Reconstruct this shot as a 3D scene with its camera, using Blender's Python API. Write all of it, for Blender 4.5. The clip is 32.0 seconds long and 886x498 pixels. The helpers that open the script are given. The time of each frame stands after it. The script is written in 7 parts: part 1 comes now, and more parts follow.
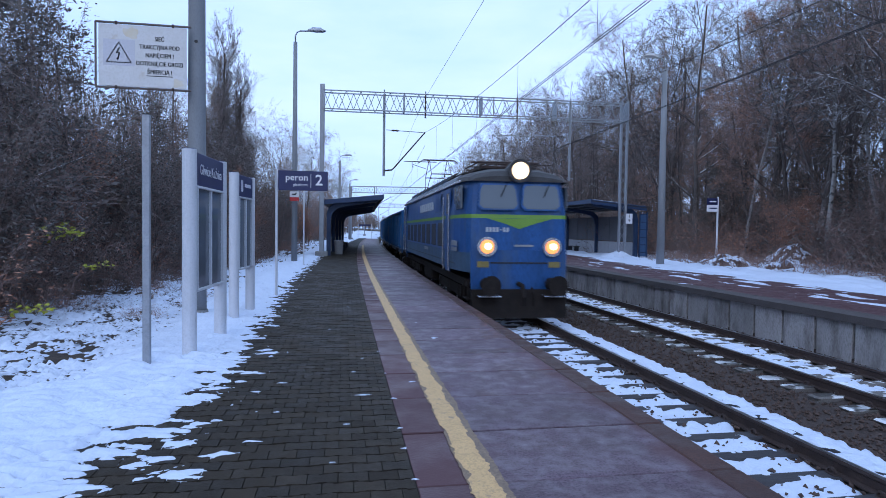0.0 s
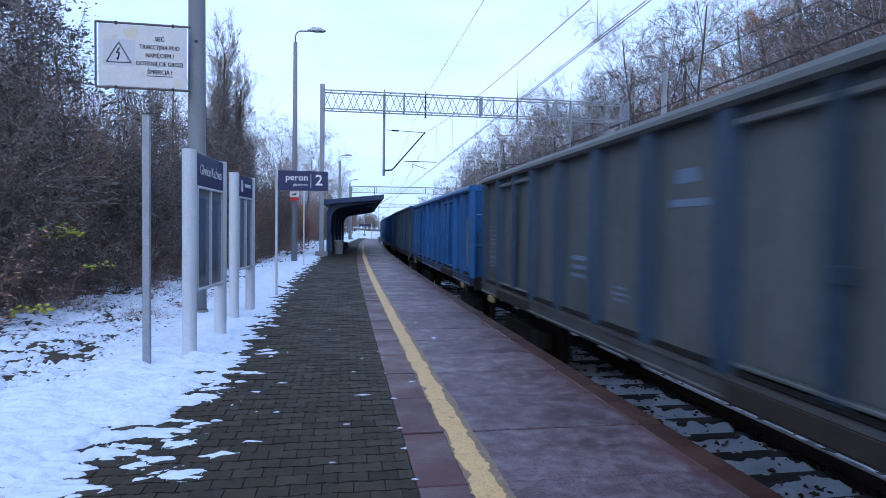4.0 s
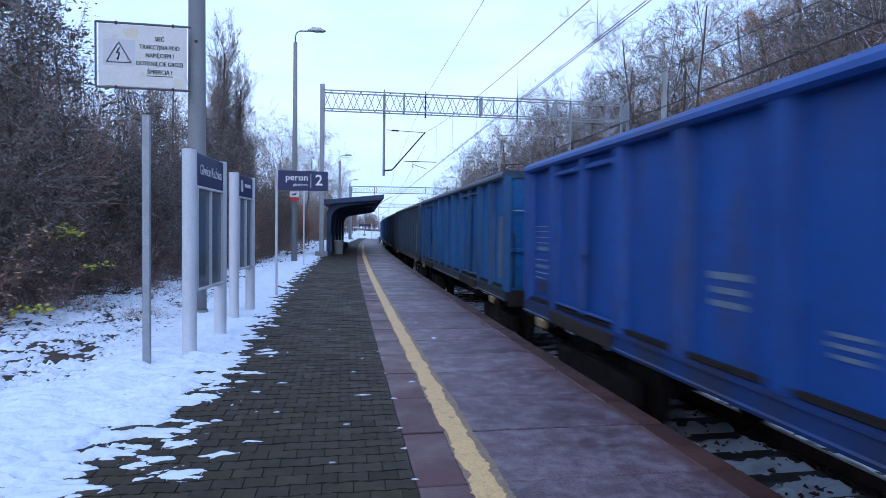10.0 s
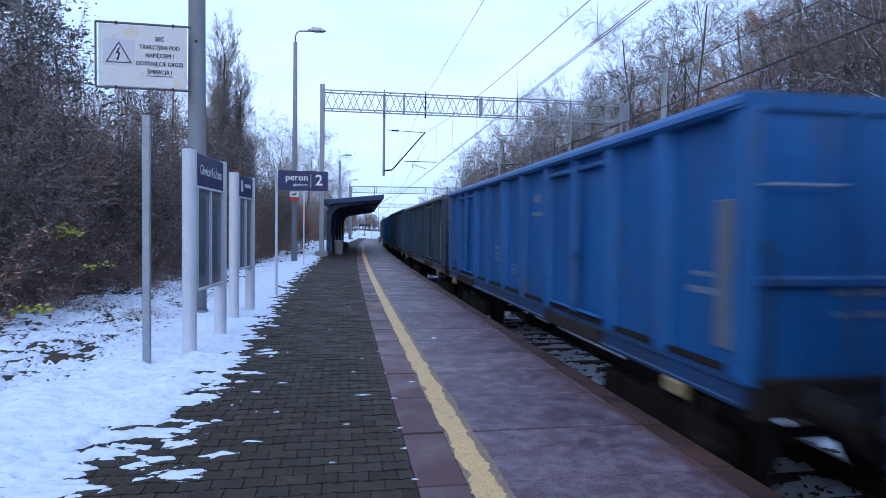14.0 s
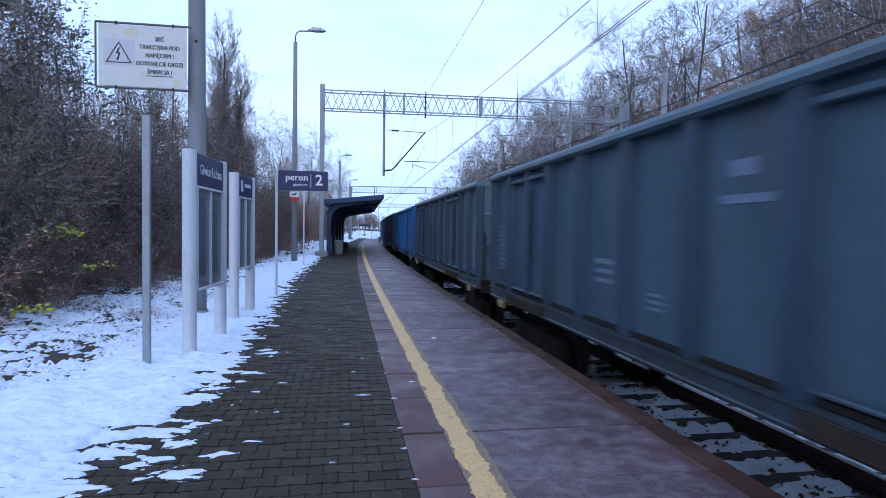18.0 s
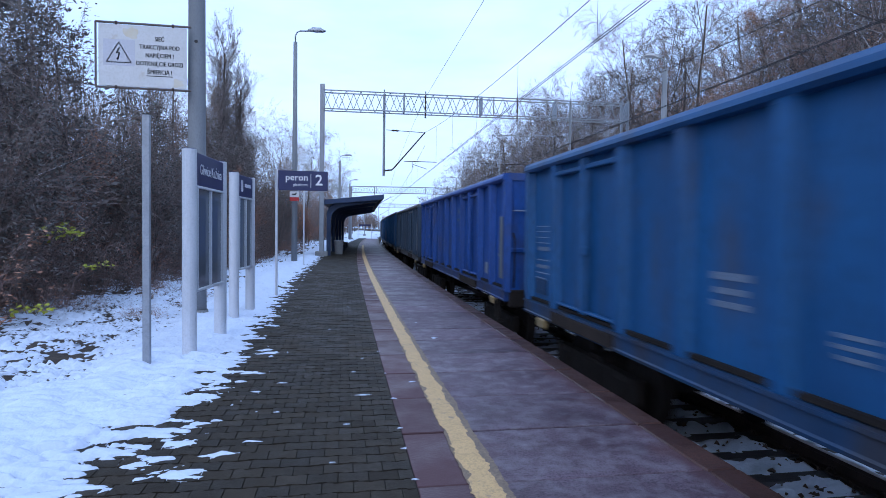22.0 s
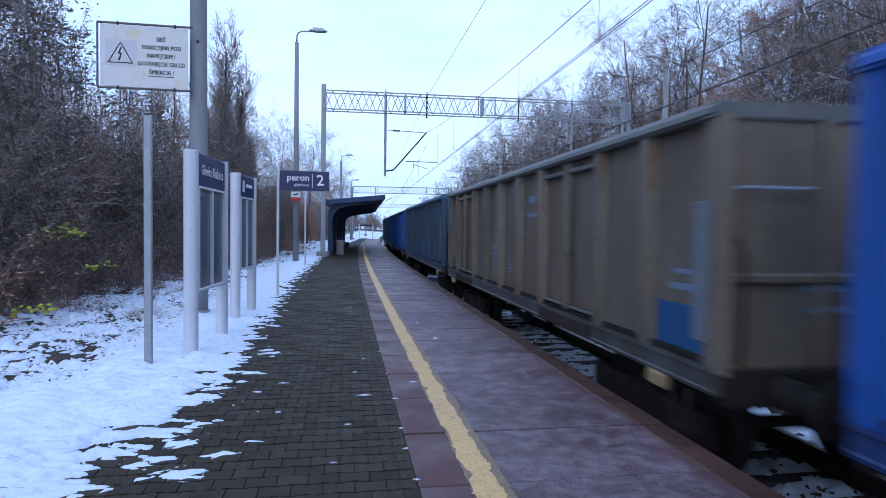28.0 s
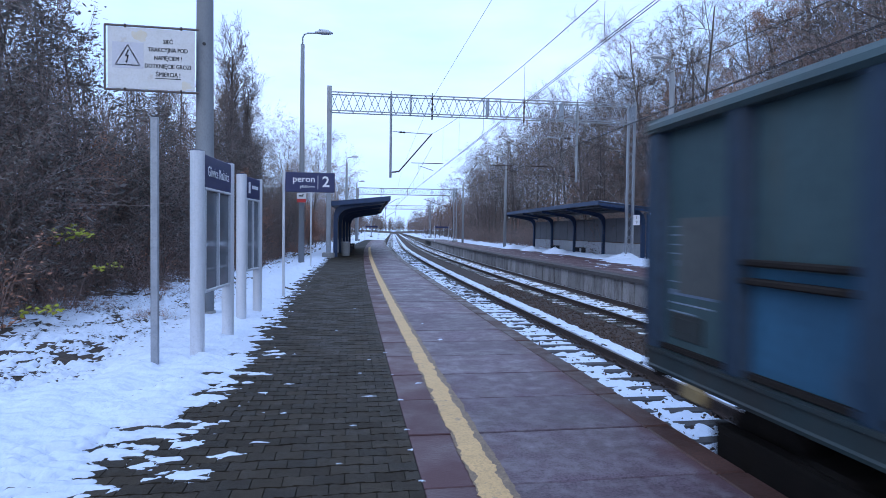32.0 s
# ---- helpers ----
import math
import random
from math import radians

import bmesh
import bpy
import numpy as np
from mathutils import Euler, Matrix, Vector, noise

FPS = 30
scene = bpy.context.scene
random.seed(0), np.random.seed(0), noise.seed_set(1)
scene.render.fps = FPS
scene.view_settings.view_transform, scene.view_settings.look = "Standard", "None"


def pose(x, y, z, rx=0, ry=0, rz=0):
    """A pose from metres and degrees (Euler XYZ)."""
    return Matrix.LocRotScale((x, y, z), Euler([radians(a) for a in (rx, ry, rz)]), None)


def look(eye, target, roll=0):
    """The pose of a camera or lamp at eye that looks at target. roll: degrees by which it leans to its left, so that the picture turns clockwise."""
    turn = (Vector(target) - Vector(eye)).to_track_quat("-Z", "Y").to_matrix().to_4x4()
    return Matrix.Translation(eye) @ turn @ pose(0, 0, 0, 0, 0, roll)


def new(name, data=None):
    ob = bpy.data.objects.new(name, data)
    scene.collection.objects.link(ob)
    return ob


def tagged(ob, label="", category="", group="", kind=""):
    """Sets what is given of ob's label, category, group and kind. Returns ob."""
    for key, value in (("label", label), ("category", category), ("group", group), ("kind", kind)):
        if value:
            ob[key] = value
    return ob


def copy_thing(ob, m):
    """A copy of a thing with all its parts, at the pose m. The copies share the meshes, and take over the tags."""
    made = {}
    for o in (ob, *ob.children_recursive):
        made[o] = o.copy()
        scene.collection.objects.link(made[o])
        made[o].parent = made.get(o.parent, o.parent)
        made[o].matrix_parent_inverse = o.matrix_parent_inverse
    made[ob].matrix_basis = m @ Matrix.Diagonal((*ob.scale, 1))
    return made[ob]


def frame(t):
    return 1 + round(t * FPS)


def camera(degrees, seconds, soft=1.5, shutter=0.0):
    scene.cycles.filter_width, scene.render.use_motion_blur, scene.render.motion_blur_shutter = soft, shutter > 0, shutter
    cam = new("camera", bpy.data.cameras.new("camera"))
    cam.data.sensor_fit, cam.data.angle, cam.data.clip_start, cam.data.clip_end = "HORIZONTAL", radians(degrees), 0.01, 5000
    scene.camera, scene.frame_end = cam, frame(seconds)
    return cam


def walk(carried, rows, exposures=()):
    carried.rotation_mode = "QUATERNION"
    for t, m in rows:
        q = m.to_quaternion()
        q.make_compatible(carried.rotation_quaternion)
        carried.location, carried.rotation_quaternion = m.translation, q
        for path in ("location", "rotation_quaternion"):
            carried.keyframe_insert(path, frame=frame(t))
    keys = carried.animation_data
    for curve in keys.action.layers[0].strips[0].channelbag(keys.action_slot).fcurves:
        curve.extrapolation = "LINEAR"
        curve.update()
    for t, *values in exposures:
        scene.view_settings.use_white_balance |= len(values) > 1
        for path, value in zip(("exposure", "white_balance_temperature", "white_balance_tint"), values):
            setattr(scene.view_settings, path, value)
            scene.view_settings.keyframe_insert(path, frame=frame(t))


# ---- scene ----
cam = camera(73.3, 32.0, soft=0.6, shutter=0.33)
EYE = Vector((0, 0, 1.607))


def aim(yaw, pitch):
    a, b = radians(yaw), radians(pitch)
    d = Vector((math.sin(a) * math.cos(b), math.cos(a) * math.cos(b), math.sin(b)))
    return look(EYE, EYE + d, 0.764)


walk(cam, [(0, aim(9.741, -1.835)), (27.4, aim(9.741, -1.835)), (27.7, aim(9.70, -1.833)), (28, aim(9.616, -1.82)),
           (28.5, aim(9.458, -1.79)), (29, aim(9.339, -1.77)), (29.5, aim(9.268, -1.755)), (30, aim(9.208, -1.735)),
           (30.5, aim(9.148, -1.72)), (31, aim(9.130, -1.715)), (31.5, aim(9.110, -1.705)), (32, aim(9.10, -1.70))],
     exposures=[(0, -0.1), (2, 0.03), (4, 0.1), (32, 0.1)])

# world: overcast winter afternoon
world = bpy.data.worlds.new("sky")
scene.world = world
world.use_nodes = True
wn = world.node_tree
wn.nodes.clear()


def wnode(kind, **kw):
    n = wn.nodes.new(kind)
    for key, value in kw.items():
        n.inputs[key].default_value = value
    return n


sky = wn.nodes.new("ShaderNodeTexSky")
sky.sky_type = "NISHITA"
sky.sun_disc = False
sky.sun_elevation, sky.sun_rotation = radians(14), radians(200)
sky.air_density, sky.dust_density = 1.0, 2.0
wcoord = wn.nodes.new("ShaderNodeTexCoord")
wmap = wn.nodes.new("ShaderNodeMapping")
wmap.inputs["Scale"].default_value = (1.0, 1.0, 3.5)
wnoise = wnode("ShaderNodeTexNoise", Scale=2.2, Detail=6.0, Roughness=0.55)
wramp = wn.nodes.new("ShaderNodeValToRGB")
wramp.color_ramp.elements[0].position, wramp.color_ramp.elements[0].color = 0.35, (5.8, 8.9, 15.0, 1)
wramp.color_ramp.elements[1].position, wramp.color_ramp.elements[1].color = 0.68, (8.1, 10.7, 16.6, 1)
wmix = wn.nodes.new("ShaderNodeMixRGB")
wmix.inputs[0].default_value = 0.85
wbg = wnode("ShaderNodeBackground", Strength=0.113)
wout = wn.nodes.new("ShaderNodeOutputWorld")
wn.links.new(wcoord.outputs["Generated"], wmap.inputs[0])
wn.links.new(wmap.outputs[0], wnoise.inputs["Vector"])
wn.links.new(wnoise.outputs["Fac"], wramp.inputs[0])
wn.links.new(sky.outputs[0], wmix.inputs[1])
wn.links.new(wramp.outputs[0], wmix.inputs[2])
wn.links.new(wmix.outputs[0], wbg.inputs[0])
wn.links.new(wbg.outputs[0], wout.inputs[0])

sun_data = bpy.data.lights.new("sun", "SUN")
sun_data.energy, sun_data.angle, sun_data.color = 0.5, radians(40), (0.85, 0.92, 1.0)
sun = new("sun", sun_data)
sun.matrix_world = look((0, 0, 50), (12, 22, 30))

# ---- plan: the line bends gently to the right ahead, in metres along it (s) and across it (lat)
K = 0.000357
BEND_END = 104.0
AXIS_NEAR, AXIS_FAR, RAIL = 4.422, 8.477, -0.738
EDGE_NEAR, EDGE_FAR = 2.699, 10.2


def line(s):
    """Place and slope of the line at s."""
    if s < 0:
        return 0.0, s, 0.0
    if s < BEND_END:
        return K * s * s, s, 2 * K * s
    m = 2 * K * BEND_END
    return K * BEND_END ** 2 + m * (s - BEND_END), s, m


def at(lat, s, z=0.0):
    x, y, m = line(s)
    c = 1 / math.sqrt(1 + m * m)
    return Vector((x + lat * c, y - lat * m * c, z))


def turn(s):
    return -math.degrees(math.atan(line(s)[2]))


def spot(lat, s, z=0.0, rz=0.0):
    p = at(lat, s, z)
    return pose(p.x, p.y, p.z, 0, 0, turn(s) + rz)


# ---- materials
def material(name, base, other=None, rough=0.7, metal=0.0, scale=6.0, fine=60.0, bump=0.3, amount=0.5, spread=0.25,
             stretch=(1, 1, 1), snow=0.0, vary=0.0, wet=0.0, world_space=False, grain=0.28, rims=None, islands=0.0, dirt=None, dirt_at=(0.55, 0.75), dirt_scale=1.2, spec=0.5):
    m = bpy.data.materials.new(name)
    m.use_nodes = True
    nt = m.node_tree
    nodes, link = nt.nodes, nt.links.new
    bsdf = nodes["Principled BSDF"]
    tc = nodes.new("ShaderNodeTexCoord")
    src = tc.outputs["Object"]
    if world_space:
        src = nodes.new("ShaderNodeNewGeometry").outputs["Position"]
    mp = nodes.new("ShaderNodeMapping")
    mp.inputs["Scale"].default_value = stretch
    link(src, mp.inputs[0])
    info = nodes.new("ShaderNodeObjectInfo")
    add = nodes.new("ShaderNodeVectorMath")
    add.operation = "MULTIPLY_ADD"
    add.inputs[1].default_value = (1, 1, 1)
    rnd = nodes.new("ShaderNodeVectorMath")
    rnd.operation = "SCALE"
    rnd.inputs[0].default_value = (17.0, 31.0, 23.0)
    link(info.outputs["Random"], rnd.inputs[3])
    link(mp.outputs[0], add.inputs[0])
    if not world_space:
        link(rnd.outputs[0], add.inputs[2])
    vec = add.outputs[0]

    def noise_tex(sc, detail=5.0, ro=0.55):
        n = nodes.new("ShaderNodeTexNoise")
        n.inputs["Scale"].default_value, n.inputs["Detail"].default_value, n.inputs["Roughness"].default_value = sc, detail, ro
        link(vec, n.inputs["Vector"])
        return n.outputs["Fac"]

    def mixer(fac, a, b):
        n = nodes.new("ShaderNodeMixRGB")
        if isinstance(fac, float):
            n.inputs[0].default_value = fac
        else:
            link(fac, n.inputs[0])
        for i, c in ((1, a), (2, b)):
            if isinstance(c, tuple):
                n.inputs[i].default_value = (*c, 1)
            else:
                link(c, n.inputs[i])
        return n.outputs[0]

    def steps(fac, lo, hi):
        n = nodes.new("ShaderNodeMapRange")
        n.inputs[1].default_value, n.inputs[2].default_value = lo, hi
        link(fac, n.inputs[0])
        return n.outputs[0]

    if other is None:
        other = tuple(c * (1 - amount) for c in base)
    big, small = noise_tex(scale), noise_tex(fine, 3.0)
    col = mixer(steps(big, 0.5 - spread, 0.5 + spread), base, other)
    dark = tuple(c * (1 - grain) for c in other)
    col = mixer(steps(small, 0.45, 0.8), col, dark)
    if dirt:
        col = mixer(steps(noise_tex(dirt_scale, 7.0, 0.65), *dirt_at), col, dirt)
    if rims:
        # discoloured bands along both long sides, with a wavering inner edge
        sep = nodes.new("ShaderNodeSeparateXYZ")
        link(tc.outputs["Object"], sep.inputs[0])
        wav = nodes.new("ShaderNodeMath")
        wav.operation = "MULTIPLY_ADD"
        wav.inputs[1].default_value = 0.9
        link(noise_tex(2.2, 5.0, 0.6), wav.inputs[0])
        link(sep.outputs["X"], wav.inputs[2])
        for lo, hi in ((0.1, -0.2), (1.25, 1.5)):
            col = mixer(steps(wav.outputs[0], lo, hi), col, rims)
    if vary:
        hsv = nodes.new("ShaderNodeHueSaturation")
        mr = nodes.new("ShaderNodeMapRange")
        mr.inputs[3].default_value, mr.inputs[4].default_value = 1 - vary, 1 + vary
        link(info.outputs["Random"], mr.inputs[0])
        link(mr.outputs[0], hsv.inputs["Value"])
        link(col, hsv.inputs["Color"])
        col = hsv.outputs[0]
    if islands:
        hsv = nodes.new("ShaderNodeHueSaturation")
        mr = nodes.new("ShaderNodeMapRange")
        mr.inputs[3].default_value, mr.inputs[4].default_value = 1 - islands, 1 + islands
        link(nodes.new("ShaderNodeNewGeometry").outputs["Random Per Island"], mr.inputs[0])
        link(mr.outputs[0], hsv.inputs["Value"])
        link(col, hsv.inputs["Color"])
        col = hsv.outputs[0]
    rsock = None
    if wet:
        mr = nodes.new("ShaderNodeMapRange")
        mr.inputs[1].default_value, mr.inputs[2].default_value = 0.4, 0.62
        mr.inputs[3].default_value, mr.inputs[4].default_value = rough, max(0.1, rough - wet)
        link(big, mr.inputs[0])
        rsock = mr.outputs[0]
    if snow:
        geo = nodes.new("ShaderNodeNewGeometry")
        sep = nodes.new("ShaderNodeSeparateXYZ")
        link(geo.outputs["Normal"], sep.inputs[0])
        up = steps(sep.outputs["Z"], 0.35, 0.75)
        mul = nodes.new("ShaderNodeMath")
        mul.operation = "MULTIPLY"
        link(up, mul.inputs[0])
        link(steps(noise_tex(3.0, 2.0), 0.62 - snow * 0.3, 0.68 - snow * 0.3), mul.inputs[1])
        col = mixer(mul.outputs[0], col, (0.8, 0.82, 0.85))
    link(col, bsdf.inputs["Base Color"])
    if rsock:
        link(rsock, bsdf.inputs["Roughness"])
    else:
        bsdf.inputs["Roughness"].default_value = rough
    bsdf.inputs["Metallic"].default_value = metal
    bsdf.inputs["Specular IOR Level"].default_value = spec
    if bump:
        b = nodes.new("ShaderNodeBump")
        b.inputs["Strength"].default_value, b.inputs["Distance"].default_value = bump, 0.02
        hm = nodes.new("ShaderNodeMath")
        hm.operation = "ADD"
        link(big, hm.inputs[0])
        link(small, hm.inputs[1])
        link(hm.outputs[0], b.inputs["Height"])
        link(b.outputs[0], bsdf.inputs["Normal"])
    return m


def glow(name, color, strength):
    m = bpy.data.materials.new(name)
    m.use_nodes = True
    b = m.node_tree.nodes["Principled BSDF"]
    b.inputs["Base Color"].default_value = (*color, 1)
    b.inputs["Emission Color"].default_value = (*color, 1)
    b.inputs["Emission Strength"].default_value = strength
    return m


def glass(name, color, rough=0.05, alpha=1.0, transmission=0.0):
    m = bpy.data.materials.new(name)
    m.use_nodes = True
    b = m.node_tree.nodes["Principled BSDF"]
    b.inputs["Base Color"].default_value = (*color, 1)
    b.inputs["Roughness"].default_value = rough
    b.inputs["Transmission Weight"].default_value = transmission
    b.inputs["IOR"].default_value = 1.5
    return m


M_SNOW = material("snow", (0.68, 0.74, 0.86), (0.61, 0.675, 0.81), 0.6, scale=2.0, fine=30, bump=0.5, grain=0.06)
M_SLAB = material("platform_slab", (0.162, 0.112, 0.142), (0.088, 0.05, 0.06), 0.66, scale=1.7, fine=55, bump=0.2, vary=0.16, wet=0.27, grain=0.6, spread=0.15, rims=(0.098, 0.046, 0.05),
                  dirt=(0.25, 0.215, 0.24), dirt_at=(0.44, 0.84), dirt_scale=6.5, spec=0.3)
M_COPING = material("dark_coping", (0.085, 0.07, 0.068), (0.055, 0.044, 0.043), 0.75, scale=3, fine=50, bump=0.2)
M_EDGE = material("platform_edge_brown", (0.085, 0.036, 0.027), (0.05, 0.025, 0.022), 0.6, scale=3, fine=50, bump=0.15, vary=0.1, wet=0.25, spec=0.3)
M_PAVER = material("grey_pavers", (0.044, 0.033, 0.0228), (0.027, 0.0203, 0.0145), 0.75, scale=2.3, fine=120, bump=0.5, vary=0.25, wet=0.2,
                   dirt=(0.047, 0.036, 0.026), dirt_at=(0.52, 0.7), dirt_scale=6.0, islands=0.3, spec=0.18)
M_PAVER_BED = material("paver_joint_sand", (0.013, 0.011, 0.0085), None, 0.9, scale=5, fine=90)
M_YELLOW = material("yellow_paint", (0.69, 0.43, 0.185), (0.55, 0.34, 0.15), 0.6, scale=5, fine=60, bump=0.2, dirt=(0.3, 0.21, 0.13), dirt_at=(0.6, 0.68), dirt_scale=9.0)
M_YELLOW_OLD = material("old_yellow_paint", (0.31, 0.215, 0.13), (0.16, 0.11, 0.085), 0.7, scale=14, fine=60, bump=0.15)
M_CONCRETE = material("weathered_concrete", (0.30, 0.30, 0.30), (0.2, 0.2, 0.2), 0.85, scale=2.0, fine=50, bump=0.25, vary=0.08,
                      dirt=(0.1, 0.09, 0.085), dirt_at=(0.6, 0.8), dirt_scale=2.5)
M_WALL = material("platform_wall_concrete", (0.35, 0.33, 0.335), (0.24, 0.225, 0.225), 0.85, scale=1.4, fine=40, bump=0.2, vary=0.24,
                  dirt=(0.08, 0.065, 0.06), dirt_at=(0.48, 0.72), dirt_scale=2.2, stretch=(1, 1, 0.35))
M_MAST = material("spun_concrete_mast", (0.27, 0.28, 0.3), (0.2, 0.21, 0.225), 0.8, scale=1.5, fine=70, bump=0.15, stretch=(1, 1, 0.35), grain=0.07)
M_STEEL = material("galvanised_steel", (0.34, 0.36, 0.4), (0.25, 0.27, 0.3), 0.5, 0.4, scale=6, fine=40, bump=0.05, grain=0.07)
M_RUSTY = material("rusted_steel", (0.08, 0.05, 0.04), (0.045, 0.03, 0.028), 0.75, 0.2, scale=8, fine=60, bump=0.2)
M_RAILTOP = material("polished_rail", (0.5, 0.5, 0.52), (0.35, 0.34, 0.34), 0.28, 1.0, scale=4, fine=40, bump=0.02)
M_SLEEPER = material("concrete_sleeper", (0.17, 0.155, 0.145), (0.1, 0.09, 0.085), 0.85, scale=4, fine=50, bump=0.3, vary=0.15, snow=0.42)
M_SLEEPER_DARK = material("oiled_timber_sleeper", (0.05, 0.045, 0.05), (0.03, 0.027, 0.03), 0.7, scale=4, fine=50, bump=0.3, vary=0.2, stretch=(0.2, 1, 1))
M_BALLAST = material("ballast", (0.08, 0.05, 0.04), (0.03, 0.021, 0.018), 0.9, scale=16, fine=40, bump=0.6, world_space=True)
M_STONE = material("ballast_stones", (0.115, 0.07, 0.054), (0.05, 0.034, 0.029), 0.9, scale=9, fine=40, bump=0.3, world_space=True)
M_SOIL = material("leaf_litter_soil", (0.075, 0.05, 0.036), (0.036, 0.027, 0.022), 0.95, scale=1.5, fine=12, bump=0.8, world_space=True,
                  dirt=(0.62, 0.64, 0.68), dirt_at=(0.63, 0.68), dirt_scale=0.9)
M_BARK = material("dark_bark", (0.15, 0.122, 0.112), (0.08, 0.066, 0.062), 0.95, scale=5, fine=40, bump=0.5, stretch=(1, 1, 0.3), snow=0.58)
M_TWIG = material("twigs", (0.28, 0.22, 0.205), (0.195, 0.152, 0.145), 0.95, scale=1, fine=9, bump=0.0)
M_TWIG_RED = material("reddish_twigs", (0.39, 0.265, 0.225), (0.29, 0.195, 0.17), 0.95, scale=1, fine=9, bump=0.0)
M_TWIG_LOW = material("undergrowth_twigs", (0.315, 0.212, 0.184), (0.215, 0.147, 0.13), 0.95, scale=1, fine=9, bump=0.0)
M_BIRCH = material("birch_bark", (0.36, 0.34, 0.32), (0.22, 0.2, 0.195), 0.85, scale=3, fine=30, bump=0.2, stretch=(1, 1, 2.2),
                   dirt=(0.03, 0.028, 0.028), dirt_at=(0.55, 0.6), dirt_scale=4)
M_LEAF_BROWN = material("withered_brown_leaves", (0.48, 0.235, 0.15), (0.33, 0.165, 0.115), 0.8, scale=0.8, fine=5, bump=0.0)
M_LITTER = material("wet_dead_leaves", (0.06, 0.04, 0.03), (0.03, 0.022, 0.02), 0.7, scale=3, fine=20, bump=0.0, world_space=True)
M_LEAF_DARK = material("dull_green_leaves", (0.115, 0.118, 0.11), (0.15, 0.12, 0.11), 0.7, scale=0.8, fine=5, bump=0.0)
M_LEAF_YELLOW = material("yellow_green_leaves", (0.42, 0.47, 0.05), (0.33, 0.3, 0.04), 0.7, scale=2.0, fine=8, bump=0.0)
M_WHITE_PAINT = material("white_powder_coat", (0.62, 0.63, 0.68), (0.55, 0.56, 0.6), 0.45, scale=2, fine=40, bump=0.03, grain=0.07)
M_NAVY = material("navy_sign_face", (0.02, 0.028, 0.11), (0.018, 0.024, 0.09), 0.4, scale=2, fine=40, bump=0.02, grain=0.07)
M_LETTER = material("white_lettering", (0.75, 0.76, 0.8), None, 0.5, amount=0.05, bump=0.0, grain=0.07)
M_BLACK = material("black_lettering", (0.02, 0.02, 0.022), None, 0.5, amount=0.1, bump=0.0)
M_SIGN = material("enamel_white_sign", (0.66, 0.66, 0.68), (0.6, 0.59, 0.58), 0.35, scale=3, fine=30, bump=0.03,
                  dirt=(0.45, 0.33, 0.18), dirt_at=(0.63, 0.8), dirt_scale=1.6, grain=0.07)
M_STAIN = material("rust_run_stain", (0.62, 0.52, 0.36), (0.66, 0.62, 0.55), 0.4, scale=5, fine=30, bump=0.0, grain=0.05)
M_PATCH = material("faded_sticker", (0.56, 0.56, 0.62), (0.52, 0.52, 0.57), 0.4, scale=4, fine=30, bump=0.0, grain=0.05)
M_FRAME = material("rusty_grey_frame", (0.2, 0.18, 0.18), (0.12, 0.09, 0.08), 0.7, 0.2, scale=7, fine=40, bump=0.1)
M_RED = material("red_sign", (0.5, 0.03, 0.03), None, 0.5, amount=0.1, bump=0.0)
M_BOARD = glass("notice_glass", (0.125, 0.14, 0.165), 0.04)
M_SHELTER_BLUE = material("blue_shelter_steel", (0.02, 0.052, 0.13), (0.014, 0.034, 0.085), 0.5, scale=3, fine=30, bump=0.05, grain=0.07)
M_SHELTER_LIGHT = material("light_blue_sheet", (0.05, 0.12, 0.25), (0.035, 0.085, 0.18), 0.5, scale=3, fine=30, bump=0.05, grain=0.07)
M_SHELTER_DARK = material("dark_shelter_underside", (0.03, 0.035, 0.05), (0.02, 0.024, 0.034), 0.6, scale=3, fine=30, bump=0.05)
M_PANEL_GREY = material("grey_wall_panel", (0.12, 0.12, 0.14), (0.09, 0.09, 0.1), 0.6, scale=2, fine=30, bump=0.05, vary=0.1)
M_PANEL_WHITE = material("white_wall_panel", (0.45, 0.46, 0.5), (0.36, 0.37, 0.4), 0.6, scale=2, fine=30, bump=0.05, vary=0.05, grain=0.07)
M_WIRE = material("copper_wire", (0.05, 0.05, 0.055), None, 0.6, 0.3, bump=0.0)
M_CERAMIC = material("brown_insulator", (0.07, 0.035, 0.025), None, 0.3, bump=0.0)
M_LAMP = material("lamp_housing", (0.5, 0.52, 0.55), (0.42, 0.44, 0.47), 0.4, scale=4, bump=0.02, grain=0.07)
M_WOOD = material("dark_bench_wood", (0.05, 0.04, 0.035), None, 0.7, scale=5, fine=50)
M_BIN = material("grey_bin_metal", (0.25, 0.25, 0.26), (0.16, 0.16, 0.165), 0.6, scale=9, fine=40, bump=0.1)


BASES = {}


def paint(name, base, other, dirt=(0.06, 0.052, 0.05), dirt_at=(0.54, 0.82), rough=0.5):
    BASES[name] = base, other
    return material(name, base, tuple(c * 0.8 for c in other), rough, scale=2.0, fine=35, bump=0.12, stretch=(1, 1, 0.25), dirt=dirt, dirt_at=dirt_at, dirt_scale=1.9, vary=0.12, spec=0.3)


